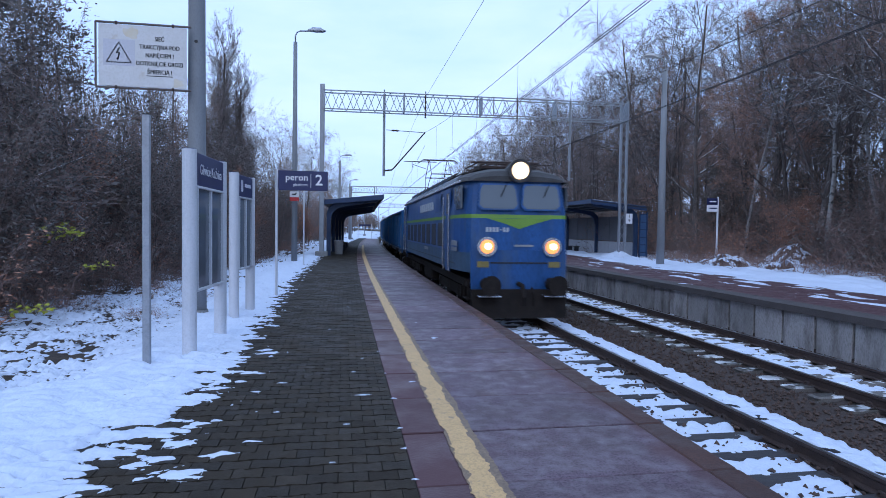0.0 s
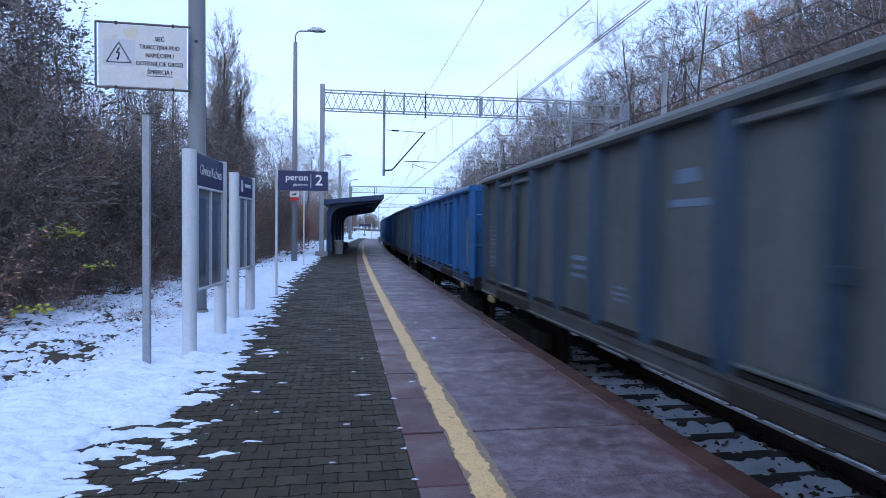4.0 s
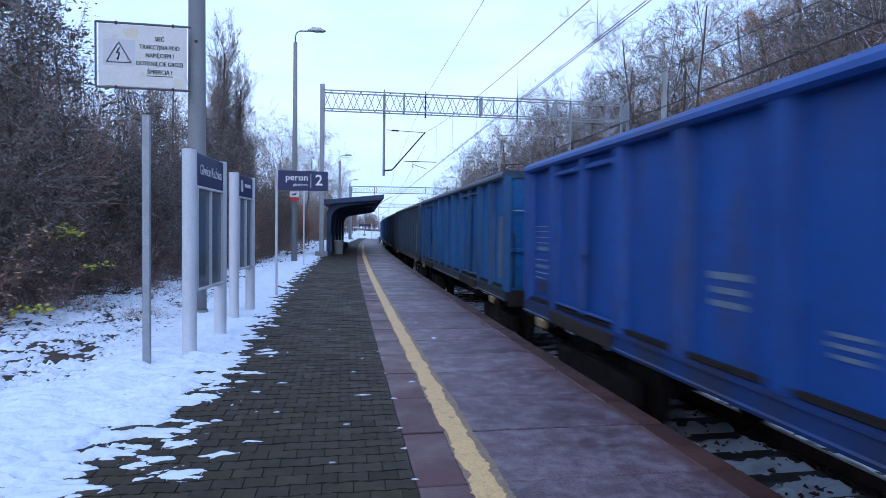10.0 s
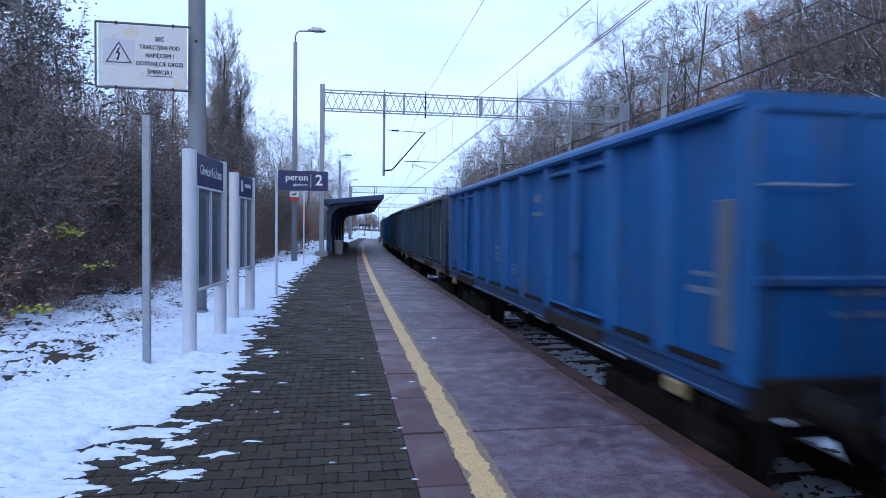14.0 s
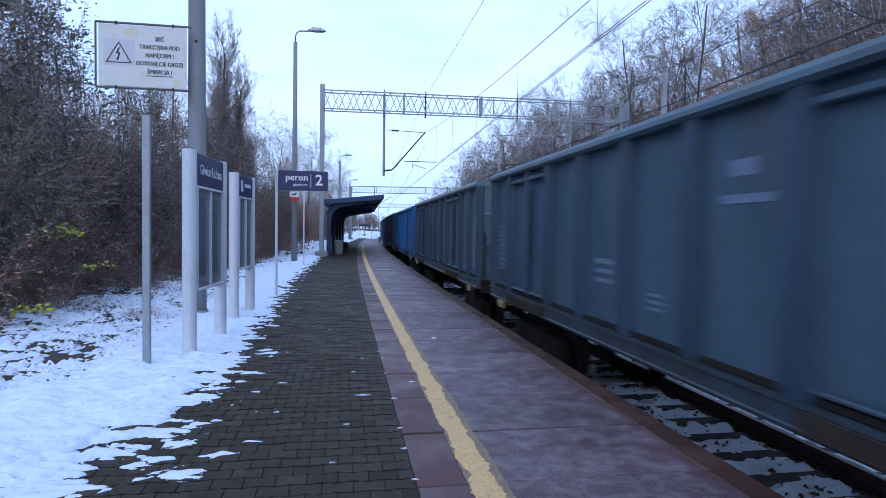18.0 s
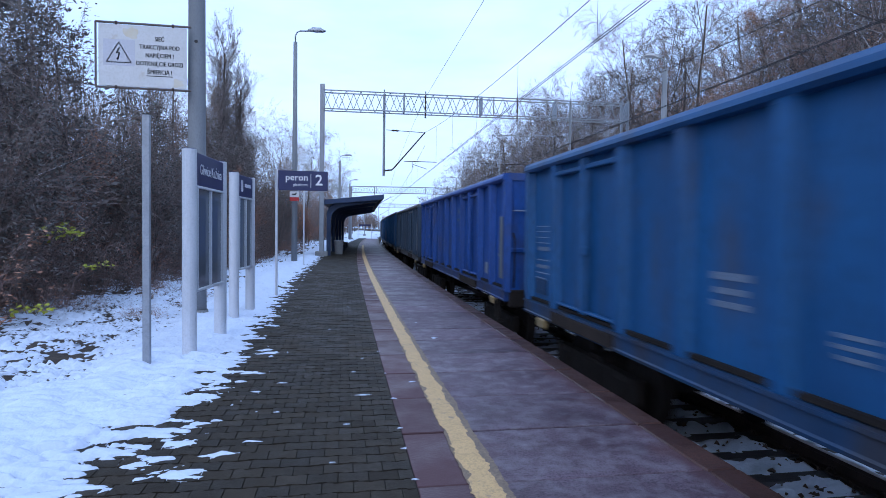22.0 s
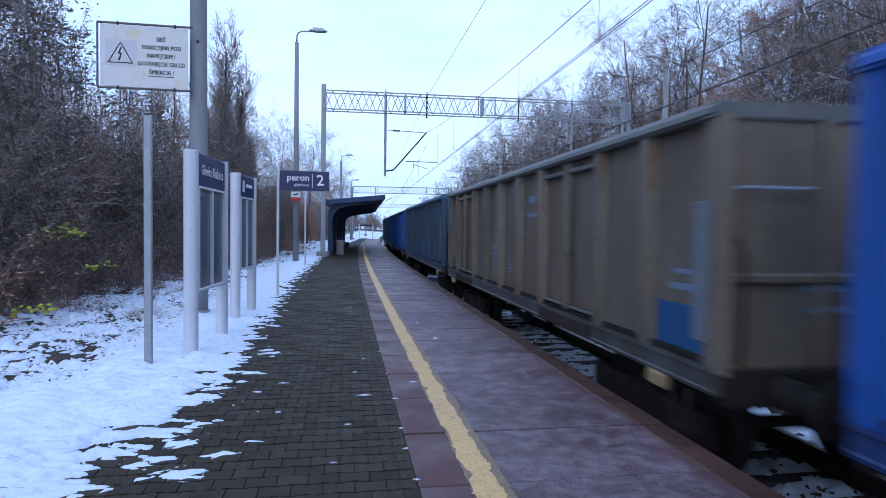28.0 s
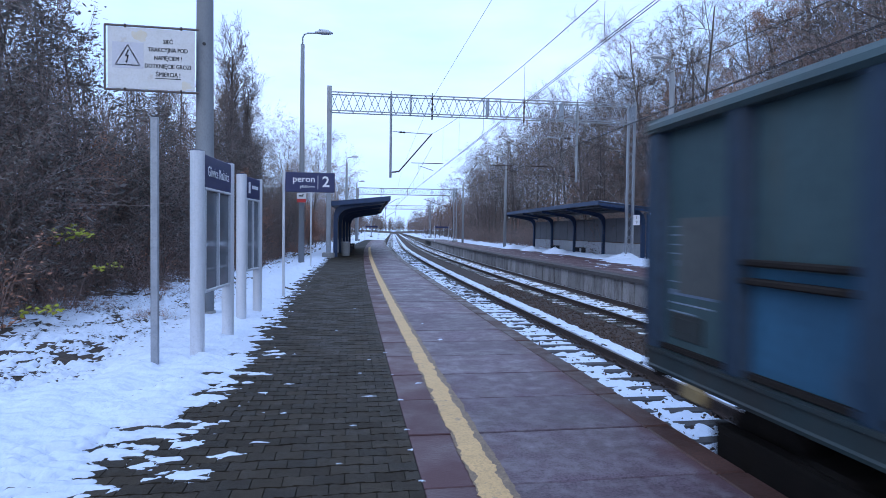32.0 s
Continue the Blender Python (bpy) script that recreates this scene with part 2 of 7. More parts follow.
P_MOSS = paint("wagon_dark_teal", (0.056, 0.1, 0.112), (0.038, 0.07, 0.082), dirt=(0.075, 0.07, 0.055), dirt_at=(0.5, 0.8))
P_BLUE = paint("wagon_blue", (0.01, 0.1, 0.265), (0.008, 0.07, 0.195))
P_DEEP = paint("wagon_ultramarine", (0.011, 0.08, 0.33), (0.009, 0.06, 0.25))
P_BRIGHT = paint("wagon_bright_blue", (0.008, 0.12, 0.345), (0.007, 0.088, 0.265))
P_DULL = paint("wagon_faded_blue", (0.04, 0.135, 0.235), (0.029, 0.096, 0.172), dirt_at=(0.55, 0.8))
P_TEAL = paint("wagon_grey_teal", (0.112, 0.175, 0.192), (0.084, 0.13, 0.148), dirt_at=(0.55, 0.8))
P_SLATE = paint("wagon_dark_slate", (0.031, 0.062, 0.105), (0.023, 0.046, 0.08), dirt_at=(0.6, 0.9))
P_GREY = paint("wagon_dirty_grey", (0.122, 0.13, 0.13), (0.082, 0.088, 0.09), dirt=(0.12, 0.06, 0.035), dirt_at=(0.58, 0.85))
P_BROWN = paint("wagon_rusty_brown", (0.17, 0.138, 0.11), (0.11, 0.092, 0.077), dirt=(0.14, 0.07, 0.035), dirt_at=(0.5, 0.8))
P_STEEL = paint("wagon_steel_blue", (0.06, 0.103, 0.143), (0.044, 0.077, 0.11), dirt_at=(0.55, 0.8))
P_UNDER = material("underframe_grime", (0.028, 0.022, 0.02), (0.015, 0.0125, 0.012), 0.85, scale=4, fine=40, bump=0.3, spec=0.15)
P_DOORSILL = material("rusty_door_sill", (0.05, 0.036, 0.03), (0.026, 0.021, 0.02), 0.85, scale=5, fine=40, bump=0.15, spec=0.12)
P_TAN = material("tan_bracket", (0.3, 0.215, 0.1), (0.2, 0.14, 0.07), 0.7, scale=8, fine=40, bump=0.1)
P_LINE = material("bright_stencil", (0.27, 0.33, 0.42), (0.17, 0.22, 0.3), 0.6, scale=9, bump=0.0)
P_WHITE = material("stencil_white", (0.3, 0.32, 0.35), None, 0.6, amount=0.25, bump=0.0)
P_STENCIL = material("worn_stencil", (0.16, 0.21, 0.29), (0.09, 0.13, 0.2), 0.6, scale=9, bump=0.0)
P_PLATE = material("dull_plate_grey", (0.125, 0.145, 0.175), (0.09, 0.105, 0.13), 0.6, scale=6, bump=0.03)
P_PALE = paint("pale_blue_smear", (0.2, 0.29, 0.42), (0.08, 0.16, 0.3))
P_YELLOW = material("wagon_yellow_mark", (0.25, 0.195, 0.06), None, 0.6, amount=0.2, bump=0.0)
P_ORANGE = material("wagon_orange_mark", (0.3, 0.11, 0.05), None, 0.6, amount=0.2, bump=0.0)


# ---- mesh building
class Build:
    def __init__(self):
        self.v, self.f, self.boughs = [], [], None

    def add(self, verts, faces):
        n = len(self.v)
        self.v.extend(verts)
        self.f.extend([tuple(i + n for i in face) for face in faces])

    def box(self, c, size, ch=0.0):
        x, y, z = (s / 2 for s in size)
        if ch <= 0:
            self.add([(c[0] + i * x, c[1] + j * y, c[2] + k * z) for i in (-1, 1) for j in (-1, 1) for k in (-1, 1)],
                     [(0, 1, 3, 2), (4, 6, 7, 5), (0, 4, 5, 1), (2, 3, 7, 6), (0, 2, 6, 4), (1, 5, 7, 3)])
            return self
        # chamfered: an octagon-edged block, top and bottom rims drawn in
        ring = [(-x + ch, -y), (x - ch, -y), (x, -y + ch), (x, y - ch), (x - ch, y), (-x + ch, y), (-x, y - ch), (-x, -y + ch)]
        levels = [(-z, ch), (-z + ch, 0), (z - ch, 0), (z, ch)]
        verts = []
        for zz, inset in levels:
            for px, py in ring:
                verts.append((c[0] + px * (1 - inset / x), c[1] + py * (1 - inset / y), c[2] + zz))
        faces = [tuple(range(7, -1, -1)), tuple(range(24, 32))]
        for r in range(3):
            for i in range(8):
                j = (i + 1) % 8
                faces.append((r * 8 + i, r * 8 + j, r * 8 + 8 + j, r * 8 + 8 + i))
        self.add(verts, faces)
        return self

    def tube(self, pts, radii, n=8, cap=True):
        pts = [Vector(p) for p in pts]
        if isinstance(radii, (int, float)):
            radii = [radii] * len(pts)
        verts, faces = [], []
        for i, p in enumerate(pts):
            d = (pts[min(i + 1, len(pts) - 1)] - pts[max(i - 1, 0)]).normalized()
            a = Vector((1, 0, 0)) if abs(d.x) < 0.8 else Vector((0, 1, 0))
            u = d.cross(a).normalized()
            w = d.cross(u)
            for k in range(n):
                q = 2 * math.pi * k / n
                verts.append(p + radii[i] * (math.cos(q) * u + math.sin(q) * w))
        for i in range(len(pts) - 1):
            for k in range(n):
                j = (k + 1) % n
                faces.append((i * n + k, i * n + j, i * n + n + j, i * n + n + k))
        if cap:
            faces.append(tuple(range(n - 1, -1, -1)))
            faces.append(tuple(range((len(pts) - 1) * n, len(pts) * n)))
        self.add([tuple(v) for v in verts], faces)
        return self

    def prism(self, profile, y0, y1):
        """A profile of (x, z) points drawn out along y."""
        n = len(profile)
        verts = [(x, y0, z) for x, z in profile] + [(x, y1, z) for x, z in profile]
        faces = [tuple(range(n)), tuple(range(2 * n - 1, n - 1, -1))]
        for i in range(n):
            j = (i + 1) % n
            faces.append((i, n + i, n + j, j))
        self.add(verts, faces)
        return self

    def quad(self, a, b, c, d):
        self.add([a, b, c, d], [(0, 1, 2, 3)])
        return self

    def mesh(self, name, smooth=False):
        me = bpy.data.meshes.new(name)
        me.from_pydata([tuple(p) for p in self.v], [], self.f)
        if smooth:
            me.shade_smooth()
        me.update()
        return me


def fix_normals(me):
    bm = bmesh.new()
    bm.from_mesh(me)
    bmesh.ops.recalc_face_normals(bm, faces=bm.faces)
    bm.to_mesh(me)
    bm.free()
    return me


def part(name, data, mat, parent=None, label="", m=None, smooth=False):
    """One mesh object under a thing or a part."""
    me = data.mesh(name, smooth) if isinstance(data, Build) else data
    if isinstance(data, Build) and len(me.polygons) < 4000:
        fix_normals(me)
    if mat is not None and not me.materials:
        me.materials.append(mat)
    ob = new(name, me)
    if parent is not None:
        ob.parent = parent
    if m is not None:
        ob.matrix_basis = m
    if label:
        ob["label"] = label
    return ob


def thing(name, m, label, category, group="", kind=""):
    ob = new(name)
    ob.empty_display_size = 0.2
    ob.matrix_basis = m
    return tagged(ob, label, category, group, kind)


def lettering(text, size, mat, name, parent, m, align="CENTER", thick=0.002, bold=0.0, double=0.0):
    """Raised letters in the built-in font, in the local x-z plane, facing -y."""
    cu = bpy.data.curves.new("text", "FONT")
    cu.body, cu.size, cu.align_x, cu.align_y, cu.extrude, cu.offset = text, size, align, "CENTER", thick, bold
    cu.resolution_u = 2
    tmp = bpy.data.objects.new("text", cu)
    scene.collection.objects.link(tmp)
    me = bpy.data.meshes.new_from_object(tmp.evaluated_get(bpy.context.evaluated_depsgraph_get()))
    bpy.data.objects.remove(tmp)
    if double:
        bm = bmesh.new()
        bm.from_mesh(me)
        for v in bm.verts:
            v.co.x += double
            v.co.z += 0.0006
        bm.from_mesh(me)
        bm.to_mesh(me)
        bm.free()
    me.materials.clear()
    me.materials.append(mat)
    ob = new(name, me)
    ob.parent = parent
    ob.matrix_basis = m @ pose(0, 0, 0, 90, 0, 0)
    return ob


def fbm(x, y, sc, octaves=4, z=0.0):
    return noise.fractal(Vector((x * sc, y * sc, z)), 0.9, 2.1, octaves)


def strip(lats, ss, height, name, mat, parent=None, smooth=True, label=""):
    """A sheet over the plan: height(lat, s) at each crossing."""
    b = Build()
    n = len(lats)
    for s in ss:
        for la in lats:
            p = at(la, s, height(la, s))
            b.v.append((p.x, p.y, p.z))
    for i in range(len(ss) - 1):
        for j in range(n - 1):
            b.f.append((i * n + j, i * n + j + 1, i * n + n + j + 1, i * n + n + j))
    me = b.mesh(name, smooth)
    return part(name, me, mat, parent, label)


def runs(*spans):
    """Steps along: (from, to, step), ..."""
    out = []
    for a, b, st in spans:
        n = max(1, round((b - a) / st))
        out += [a + (b - a) * i / n for i in range(n)]
    return out + [spans[-1][1]]


# ---- the large structure
def terrain(la, s):
    """Height of the ground across the line."""
    if la < -1.7:
        d = -1.7 - la
        z = -0.06 - 0.02 * min(d, 4) + 0.10 * max(0, min(d - 4, 8)) + 0.04 * max(0, min(d - 12, 60))
        return z + 0.12 * fbm(la, s, 0.35) * min(1, d / 2)
    if la < 2.4:
        return -0.3
    if la < 2.75:
        return -0.3 - 0.75 * (la - 2.4) / 0.35
    if la < 10.2:
        return -1.05
    if la < 10.6:
        return -1.05 + 0.75 * (la - 10.2) / 0.4
    if la < 17.5:
        return -0.3 if s < 130 else -0.2
    d = la - 17.5
    z = -0.25 + 0.05 * min(d, 5) + 0.2 * max(0, min(d - 5, 34)) * (1 - 0.8 * max(0.0, min(1.0, (s - 70) / 80))) + 0.03 * max(0, min(d - 39, 200))
    return z + 0.3 * fbm(la, s, 0.2) * min(1, d / 4)


strip(runs((-1500, -200, 260), (-200, -40, 20), (-40, -12, 2), (-12, -1.7, 0.5), (-1.7, 2.4, 1), (2.4, 2.75, 0.35), (2.75, 10.2, 1.5),
           (10.2, 10.6, 0.4), (10.6, 17.5, 1), (17.5, 28, 0.8), (28, 70, 2.5), (70, 250, 20), (250, 1500, 250)),
      runs((-1500, -300, 200), (-300, -40, 20), (-40, 0, 4), (0, 60, 1.0), (60, 140, 3), (140, 400, 15), (400, 1600, 200)),
      terrain, "ground", M_SOIL)
tagged(bpy.data.objects["ground"], "brown leaf-litter ground under thin patchy snow", "ground", kind="structure")


# two tracks on snowy ballast
def ballast_height(la, s):
    bed = -0.93 + 0.035 * fbm(la, s, 2.0)
    a = min(abs(la - AXIS_NEAR), abs(la - AXIS_FAR))
    if a > 1.35:
        bed -= 0.07 * min(1, (a - 1.35) / 0.5)
    if abs(la - AXIS_FAR) < 1.35:
        bed -= 0.03
    return bed


ballast = strip(runs((2.72, 10.2, 0.11)), runs((-700, -40, 30), (-40, -12, 2), (-12, 2, 0.4), (2, 30, 0.11), (30, 60, 0.5), (60, 160, 2), (160, 700, 20)), ballast_height, "ballast_bed", M_BALLAST)
tagged(ballast, "dark brown crushed stone ballast between the platforms", "ballast", kind="structure")


def snow_on_track(la, s):
    """Thin snow that shows only where it stands over the stones."""
    base = ballast_height(la, s)
    n = fbm(la, s, 6.5, 6, 3.0)
    w = fbm(la, s, 0.5, 3, 9.0)
    d_near = la - AXIS_NEAR
    d_far = la - AXIS_FAR
    if abs(d_near) < 0.66:
        # the dark sleepers stay bare, the snow fills the cribs between them
        gap = abs((s + 0.6) / 0.6 - round((s + 0.6) / 0.6))
        k = (0.036 if gap > 0.2 else 0.03) + 0.02 * w - (0.05 * (abs(d_near) - 0.5) / 0.16 if abs(d_near) > 0.5 else 0) - (0.014 if d_near > 0.1 and gap < 0.2 else 0)
        return base + k + 0.052 * n
    elif 1.08 < d_near < 1.62:
        k = 0.05
    elif abs(d_far) < 0.6:
        k = 0.055 - 0.05 * max(0.0, (abs(d_far) - 0.3) / 0.3) + 0.03 * w
    elif d_far > 1.1:
        k = -0.005
    elif d_near < -0.8:
        k = 0.0
    else:
        k = -0.06
    return base + k + 0.055 * n


tagged(strip(runs((2.78, 10.15, 0.06)), runs((-14, 1.5, 0.15), (1.5, 22, 0.06), (22, 45, 0.25), (45, 110, 1.0), (110, 420, 5.0)), snow_on_track, "track_snow", M_SNOW),
       "thin white snow lying in bands between the rails", "snow", kind="stuff")

RAIL_PROFILE = [(-0.036, 0), (0.036, 0), (0.036, -0.035), (0.01, -0.05), (0.01, -0.14), (0.072, -0.152), (0.072, -0.172),
                (-0.072, -0.172), (-0.072, -0.152), (-0.01, -0.14), (-0.01, -0.05), (-0.036, -0.035)]


def swept(profile, lat0, ss, z0, closed=True):
    b = Build()
    n = len(profile)
    for s in ss:
        for px, pz in profile:
            b.v.append(tuple(at(lat0 + px, s, z0 + pz)))
    for i in range(len(ss) - 1):
        for j in range(n if closed else n - 1):
            q = (j + 1) % n
            b.f.append((i * n + j, i * n + q, i * n + n + q, i * n + n + j))
    if closed:
        b.f.append(tuple(range(n)))
        b.f.append(tuple(range((len(ss) - 1) * n, len(ss) * n)))
    return b


SS_LONG = runs((-700, 0, 50), (0, 110, 2.5), (110, 700, 40))
sleeper_b = Build().box((0, 0, -0.23), (2.5, 0.24, 0.12), 0.025)
sleeper_b.box((-1.0, 0, -0.195), (0.55, 0.23, 0.05), 0.02).box((1.0, 0, -0.195), (0.55, 0.23, 0.05), 0.02)
SLEEPER = fix_normals(sleeper_b.mesh("sleeper"))
SLEEPER_OLD = SLEEPER.copy()
SLEEPER.materials.append(M_SLEEPER)
SLEEPER_OLD.materials.append(M_SLEEPER_DARK)
clip_b = Build().box((0, 0, -0.155), (0.26, 0.13, 0.03), 0.008)
for sx in (-0.1, 0.1):
    clip_b.tube([(sx, -0.05, -0.13), (sx, -0.03, -0.095), (sx, 0.03, -0.095), (sx, 0.05, -0.13)], 0.016, 5)
CLIP = fix_normals(clip_b.mesh("rail_clip"))
CLIP.materials.append(M_RUSTY)


def railway(axis, words, sleeper_mesh, spacing, start):
    t = thing("railway_track", pose(0, 0, 0), words, "railway track", kind="structure")
    for side in (-0.7535, 0.7535):
        part("rail", swept(RAIL_PROFILE, axis + side, SS_LONG, RAIL), M_RUSTY, t, "rusty steel rail")
        part("rail_head", swept([(-0.03, 0.003), (0.03, 0.003), (0.03, 0.0), (-0.03, 0.0)], axis + side, SS_LONG, RAIL), M_RAILTOP, t, "shiny worn running surface")
    s = start
    while s < 78:
        ob = new("sleeper", sleeper_mesh)
        ob.parent = t
        ob.matrix_basis = spot(axis, s, RAIL + 0.02 + random.uniform(-0.008, 0.008), random.uniform(-0.7, 0.7))
        if 0 < s < 22:
            for side in (-0.7535, 0.7535):
                c = new("rail_clip", CLIP)
                c.parent = t
                c.matrix_basis = spot(axis + side, s, RAIL)
        s += spacing
    far = Build()
    while s < 190:
        p = at(axis, s)
        far.box((p.x, p.y, RAIL - 0.21), (2.5, 0.24, 0.1))
        s += spacing
    part("far_sleepers", far, M_SLEEPER, t)["kind"] = "stuff"


railway(AXIS_NEAR, "railway track with dark sleepers in snowy ballast", SLEEPER_OLD, 0.6, -11.4)
railway(AXIS_FAR, "railway track with concrete sleepers in brown ballast", SLEEPER, 0.6, -11.1)

# ballast stones, loose on the bed
rs = random.Random(5)
stones = Build()
for _ in range(30000):
    s = 2.2 + 26 * rs.random() ** 1.6
    la = rs.uniform(2.8, 10.1)
    dn, df = la - AXIS_NEAR, la - AXIS_FAR
    if abs(abs(dn) - 0.75) < 0.1 or abs(abs(df) - 0.75) < 0.1:
        continue
    if abs(dn) < 0.62 and rs.random() < 0.72:
        continue
    if 1.0 < dn < 1.6 and rs.random() < 0.93:
        continue
    r = rs.uniform(0.014, 0.038)
    if abs(df) < 1.3 and abs((s + 0.3) / 0.6 - round((s + 0.3) / 0.6)) < 0.27 or abs(dn) < 1.3 and abs((s + 0.6) / 0.6 - round((s + 0.6) / 0.6)) < 0.24:
        continue
    p = at(la, s, ballast_height(la, s) + r * (0.5 if dn > 0.8 else 1.0))
    pts = []
    for ax in ((1, 0, 0), (-1, 0, 0), (0, 1, 0), (0, -1, 0), (0, 0, 1), (0, 0, -1)):
        q = Vector(ax) * r * rs.uniform(0.6, 1.3)
        pts.append(tuple(p + q + Vector((rs.uniform(-0.3, 0.3), rs.uniform(-0.3, 0.3), rs.uniform(-0.2, 0.2))) * r))
    stones.add(pts, [(0, 2, 4), (2, 1, 4), (1, 3, 4), (3, 0, 4), (2, 0, 5), (1, 2, 5), (3, 1, 5), (0, 3, 5)])
tagged(part("ballast_stones", stones, M_STONE), "loose brown crushed stones of the track bed", "stones", kind="stuff")

# ---- the near platform
platform = thing("platform_near", pose(0, 0, 0), "low station platform of dark wet slabs and grey block paving", "platform", kind="structure")
SS_PLAT = runs((-30, 0, 10), (0, 104, 2.5))
part("platform_wall", swept([(-0.12, -0.14), (0.0, -0.14), (0.0, -1.1), (-0.12, -1.1)], EDGE_NEAR - 0.06, SS_PLAT, 0), M_WALL, platform)
part("slab_bed", swept([(0.0, 0.0), (2.15, 0.0), (2.15, -0.05), (0.0, -0.05)], 0.49, SS_PLAT, -0.145), M_PAVER_BED, platform)
part("paver_bed", swept([(-2.2, 0.0), (0.5, 0.0), (0.5, -0.1), (-2.2, -0.1)], 0.0, SS_PLAT, -0.012), M_PAVER_BED, platform)
SLAB_LEN = 0.978
slab_b = Build().box((0, 0, -0.07), (1.972, SLAB_LEN - 0.022, 0.14), 0.006)
SLAB = fix_normals(slab_b.mesh("paving_slab"))
SLAB.materials.append(M_SLAB)
EDGE_B = Build().box((0, 0, -0.07), (0.24, SLAB_LEN - 0.012, 0.14), 0.014)
EDGE = fix_normals(EDGE_B.mesh("edge_stone"))
EDGE.materials.append(M_EDGE)
s = 3.64 - SLAB_LEN * 15.5
while s < 100:
    for mesh_data, la in ((SLAB, 0.476 + 0.988), (EDGE, EDGE_NEAR - 0.121)):
        ob = new(mesh_data.name, mesh_data)
        ob.parent = platform
        ob.matrix_basis = spot(la, s, random.uniform(-0.003, 0.003)) @ pose(0, 0, 0, random.uniform(-0.12, 0.12), random.uniform(-0.05, 0.05), 0)
    s += SLAB_LEN

# yellow warning line, chipped at its edges
def paint_line(name, mat, la0, la1, z, wear, seed, label):
    b = Build()
    rows = runs((-11, 1.0, 0.2), (1.0, 12, 0.012), (12, 30, 0.05), (30, 58, 0.4))

    def ragged(s, shift):
        n = 0.55 * noise.noise(Vector((s * 2.1, shift, seed))) + 0.5 * noise.noise(Vector((s * 7.0, shift, seed))) + 0.35 * noise.noise(Vector((s * 19.0, shift, seed))) + 0.25 * noise.noise(Vector((s * 47.0, shift, seed)))
        bite = max(0.0, noise.noise(Vector((s * 3.3, shift + 9.0, seed))) - 0.28) * 2.2
        return wear * (n + bite)

    for s in rows:
        a = la0 + ragged(s, 0.0)
        c = la1 - ragged(s, 40.0)
        b.v += [tuple(at(a, s, z)), tuple(at((a + c) / 2, s, z + 0.0005)), tuple(at(max(c, a + 0.03), s, z))]
    for i in range(len(rows) - 1):
        b.f += [(3 * i, 3 * i + 1, 3 * i + 4, 3 * i + 3), (3 * i + 1, 3 * i + 2, 3 * i + 5, 3 * i + 4)]
    part(name, b, mat, platform, label)


paint_line("old_line", M_YELLOW_OLD, 0.80, 1.05, 0.0045, 0.03, 4.0, "worn older yellow paint")
paint_line("safety_line", M_YELLOW, 0.815, 0.992, 0.007, 0.05, 7.0, "chipped yellow safety line")

# block pavers in running bond; interlocking double-T outline
def paver_shape(b, cx, cy, w, d, z, ang=0.0):
    n = 0.012
    out = [(-w / 2, -d / 2), (-w / 5, -d / 2), (-w / 8, -d / 2 + n), (w / 8, -d / 2 + n), (w / 5, -d / 2), (w / 2, -d / 2),
           (w / 2, d / 2), (w / 5, d / 2), (w / 8, d / 2 - n), (-w / 8, d / 2 - n), (-w / 5, d / 2), (-w / 2, d / 2)]
    m = len(out)
    ca, sa = math.cos(ang), math.sin(ang)
    top = [(cx + (x * ca - y * sa) * 0.978, cy + (x * sa + y * ca) * 0.978, z) for x, y in out]
    low = [(cx + x * ca - y * sa, cy + x * sa + y * ca, z - 0.012) for x, y in out]
    faces = [tuple(range(m))] + [(i, m + i, m + (i + 1) % m, (i + 1) % m) for i in range(m)]
    b.add(top + low, faces)


PW, PD = 0.195, 0.15
pb = Build()
paver_shape(pb, 0, 0, PW - 0.003, PD - 0.003, 0.0)
PAVER = fix_normals(pb.mesh("paver"))
PAVER.materials.append(M_PAVER)
rest = Build()
count = 0
row = 0
s = 1.6 - 84 * PD
while s < 62:
    la = 0.476 - PW / 2 - (PW / 2 if row % 2 else 0)
    if row % 2:
        p = at(0.476 - PW / 4, s, 0)
        paver_shape(rest, p.x, p.y, PW / 2 - 0.003, PD - 0.003, 0.0, radians(turn(s)))
    while la > -2.05:
        dz = random.uniform(-0.003, 0.003)
        if 2.9 < s < 7.2 and la > -1.35 and count < 300:
            ob = new("paver", PAVER)
            ob.parent = platform
            ob.matrix_basis = spot(la, s, dz, random.uniform(-1, 1))
            count += 1
        else:
            p = at(la, s, dz)
            if 1.5 < s < 22:
                paver_shape(rest, p.x, p.y, PW - 0.003, PD - 0.003, p.z, radians(turn(s)))
            else:
                q = Vector((PW / 2 - 0.003, PD / 2 - 0.003))
                rest.add([(p.x - q.x, p.y - q.y, p.z), (p.x + q.x, p.y - q.y, p.z), (p.x + q.x, p.y + q.y, p.z), (p.x - q.x, p.y + q.y, p.z)], [(0, 1, 2, 3)])
        la -= PW
    s += PD
    row += 1
ob = part("pavers", rest, M_PAVER, platform)
ob["kind"] = "stuff"
# narrow gap of dirt and snow between blocks and slabs
part("joint", swept([(0.455, -0.02), (0.478, -0.004), (0.478, -0.02)], 0.0, SS_PLAT, 0), M_PAVER_BED, platform)


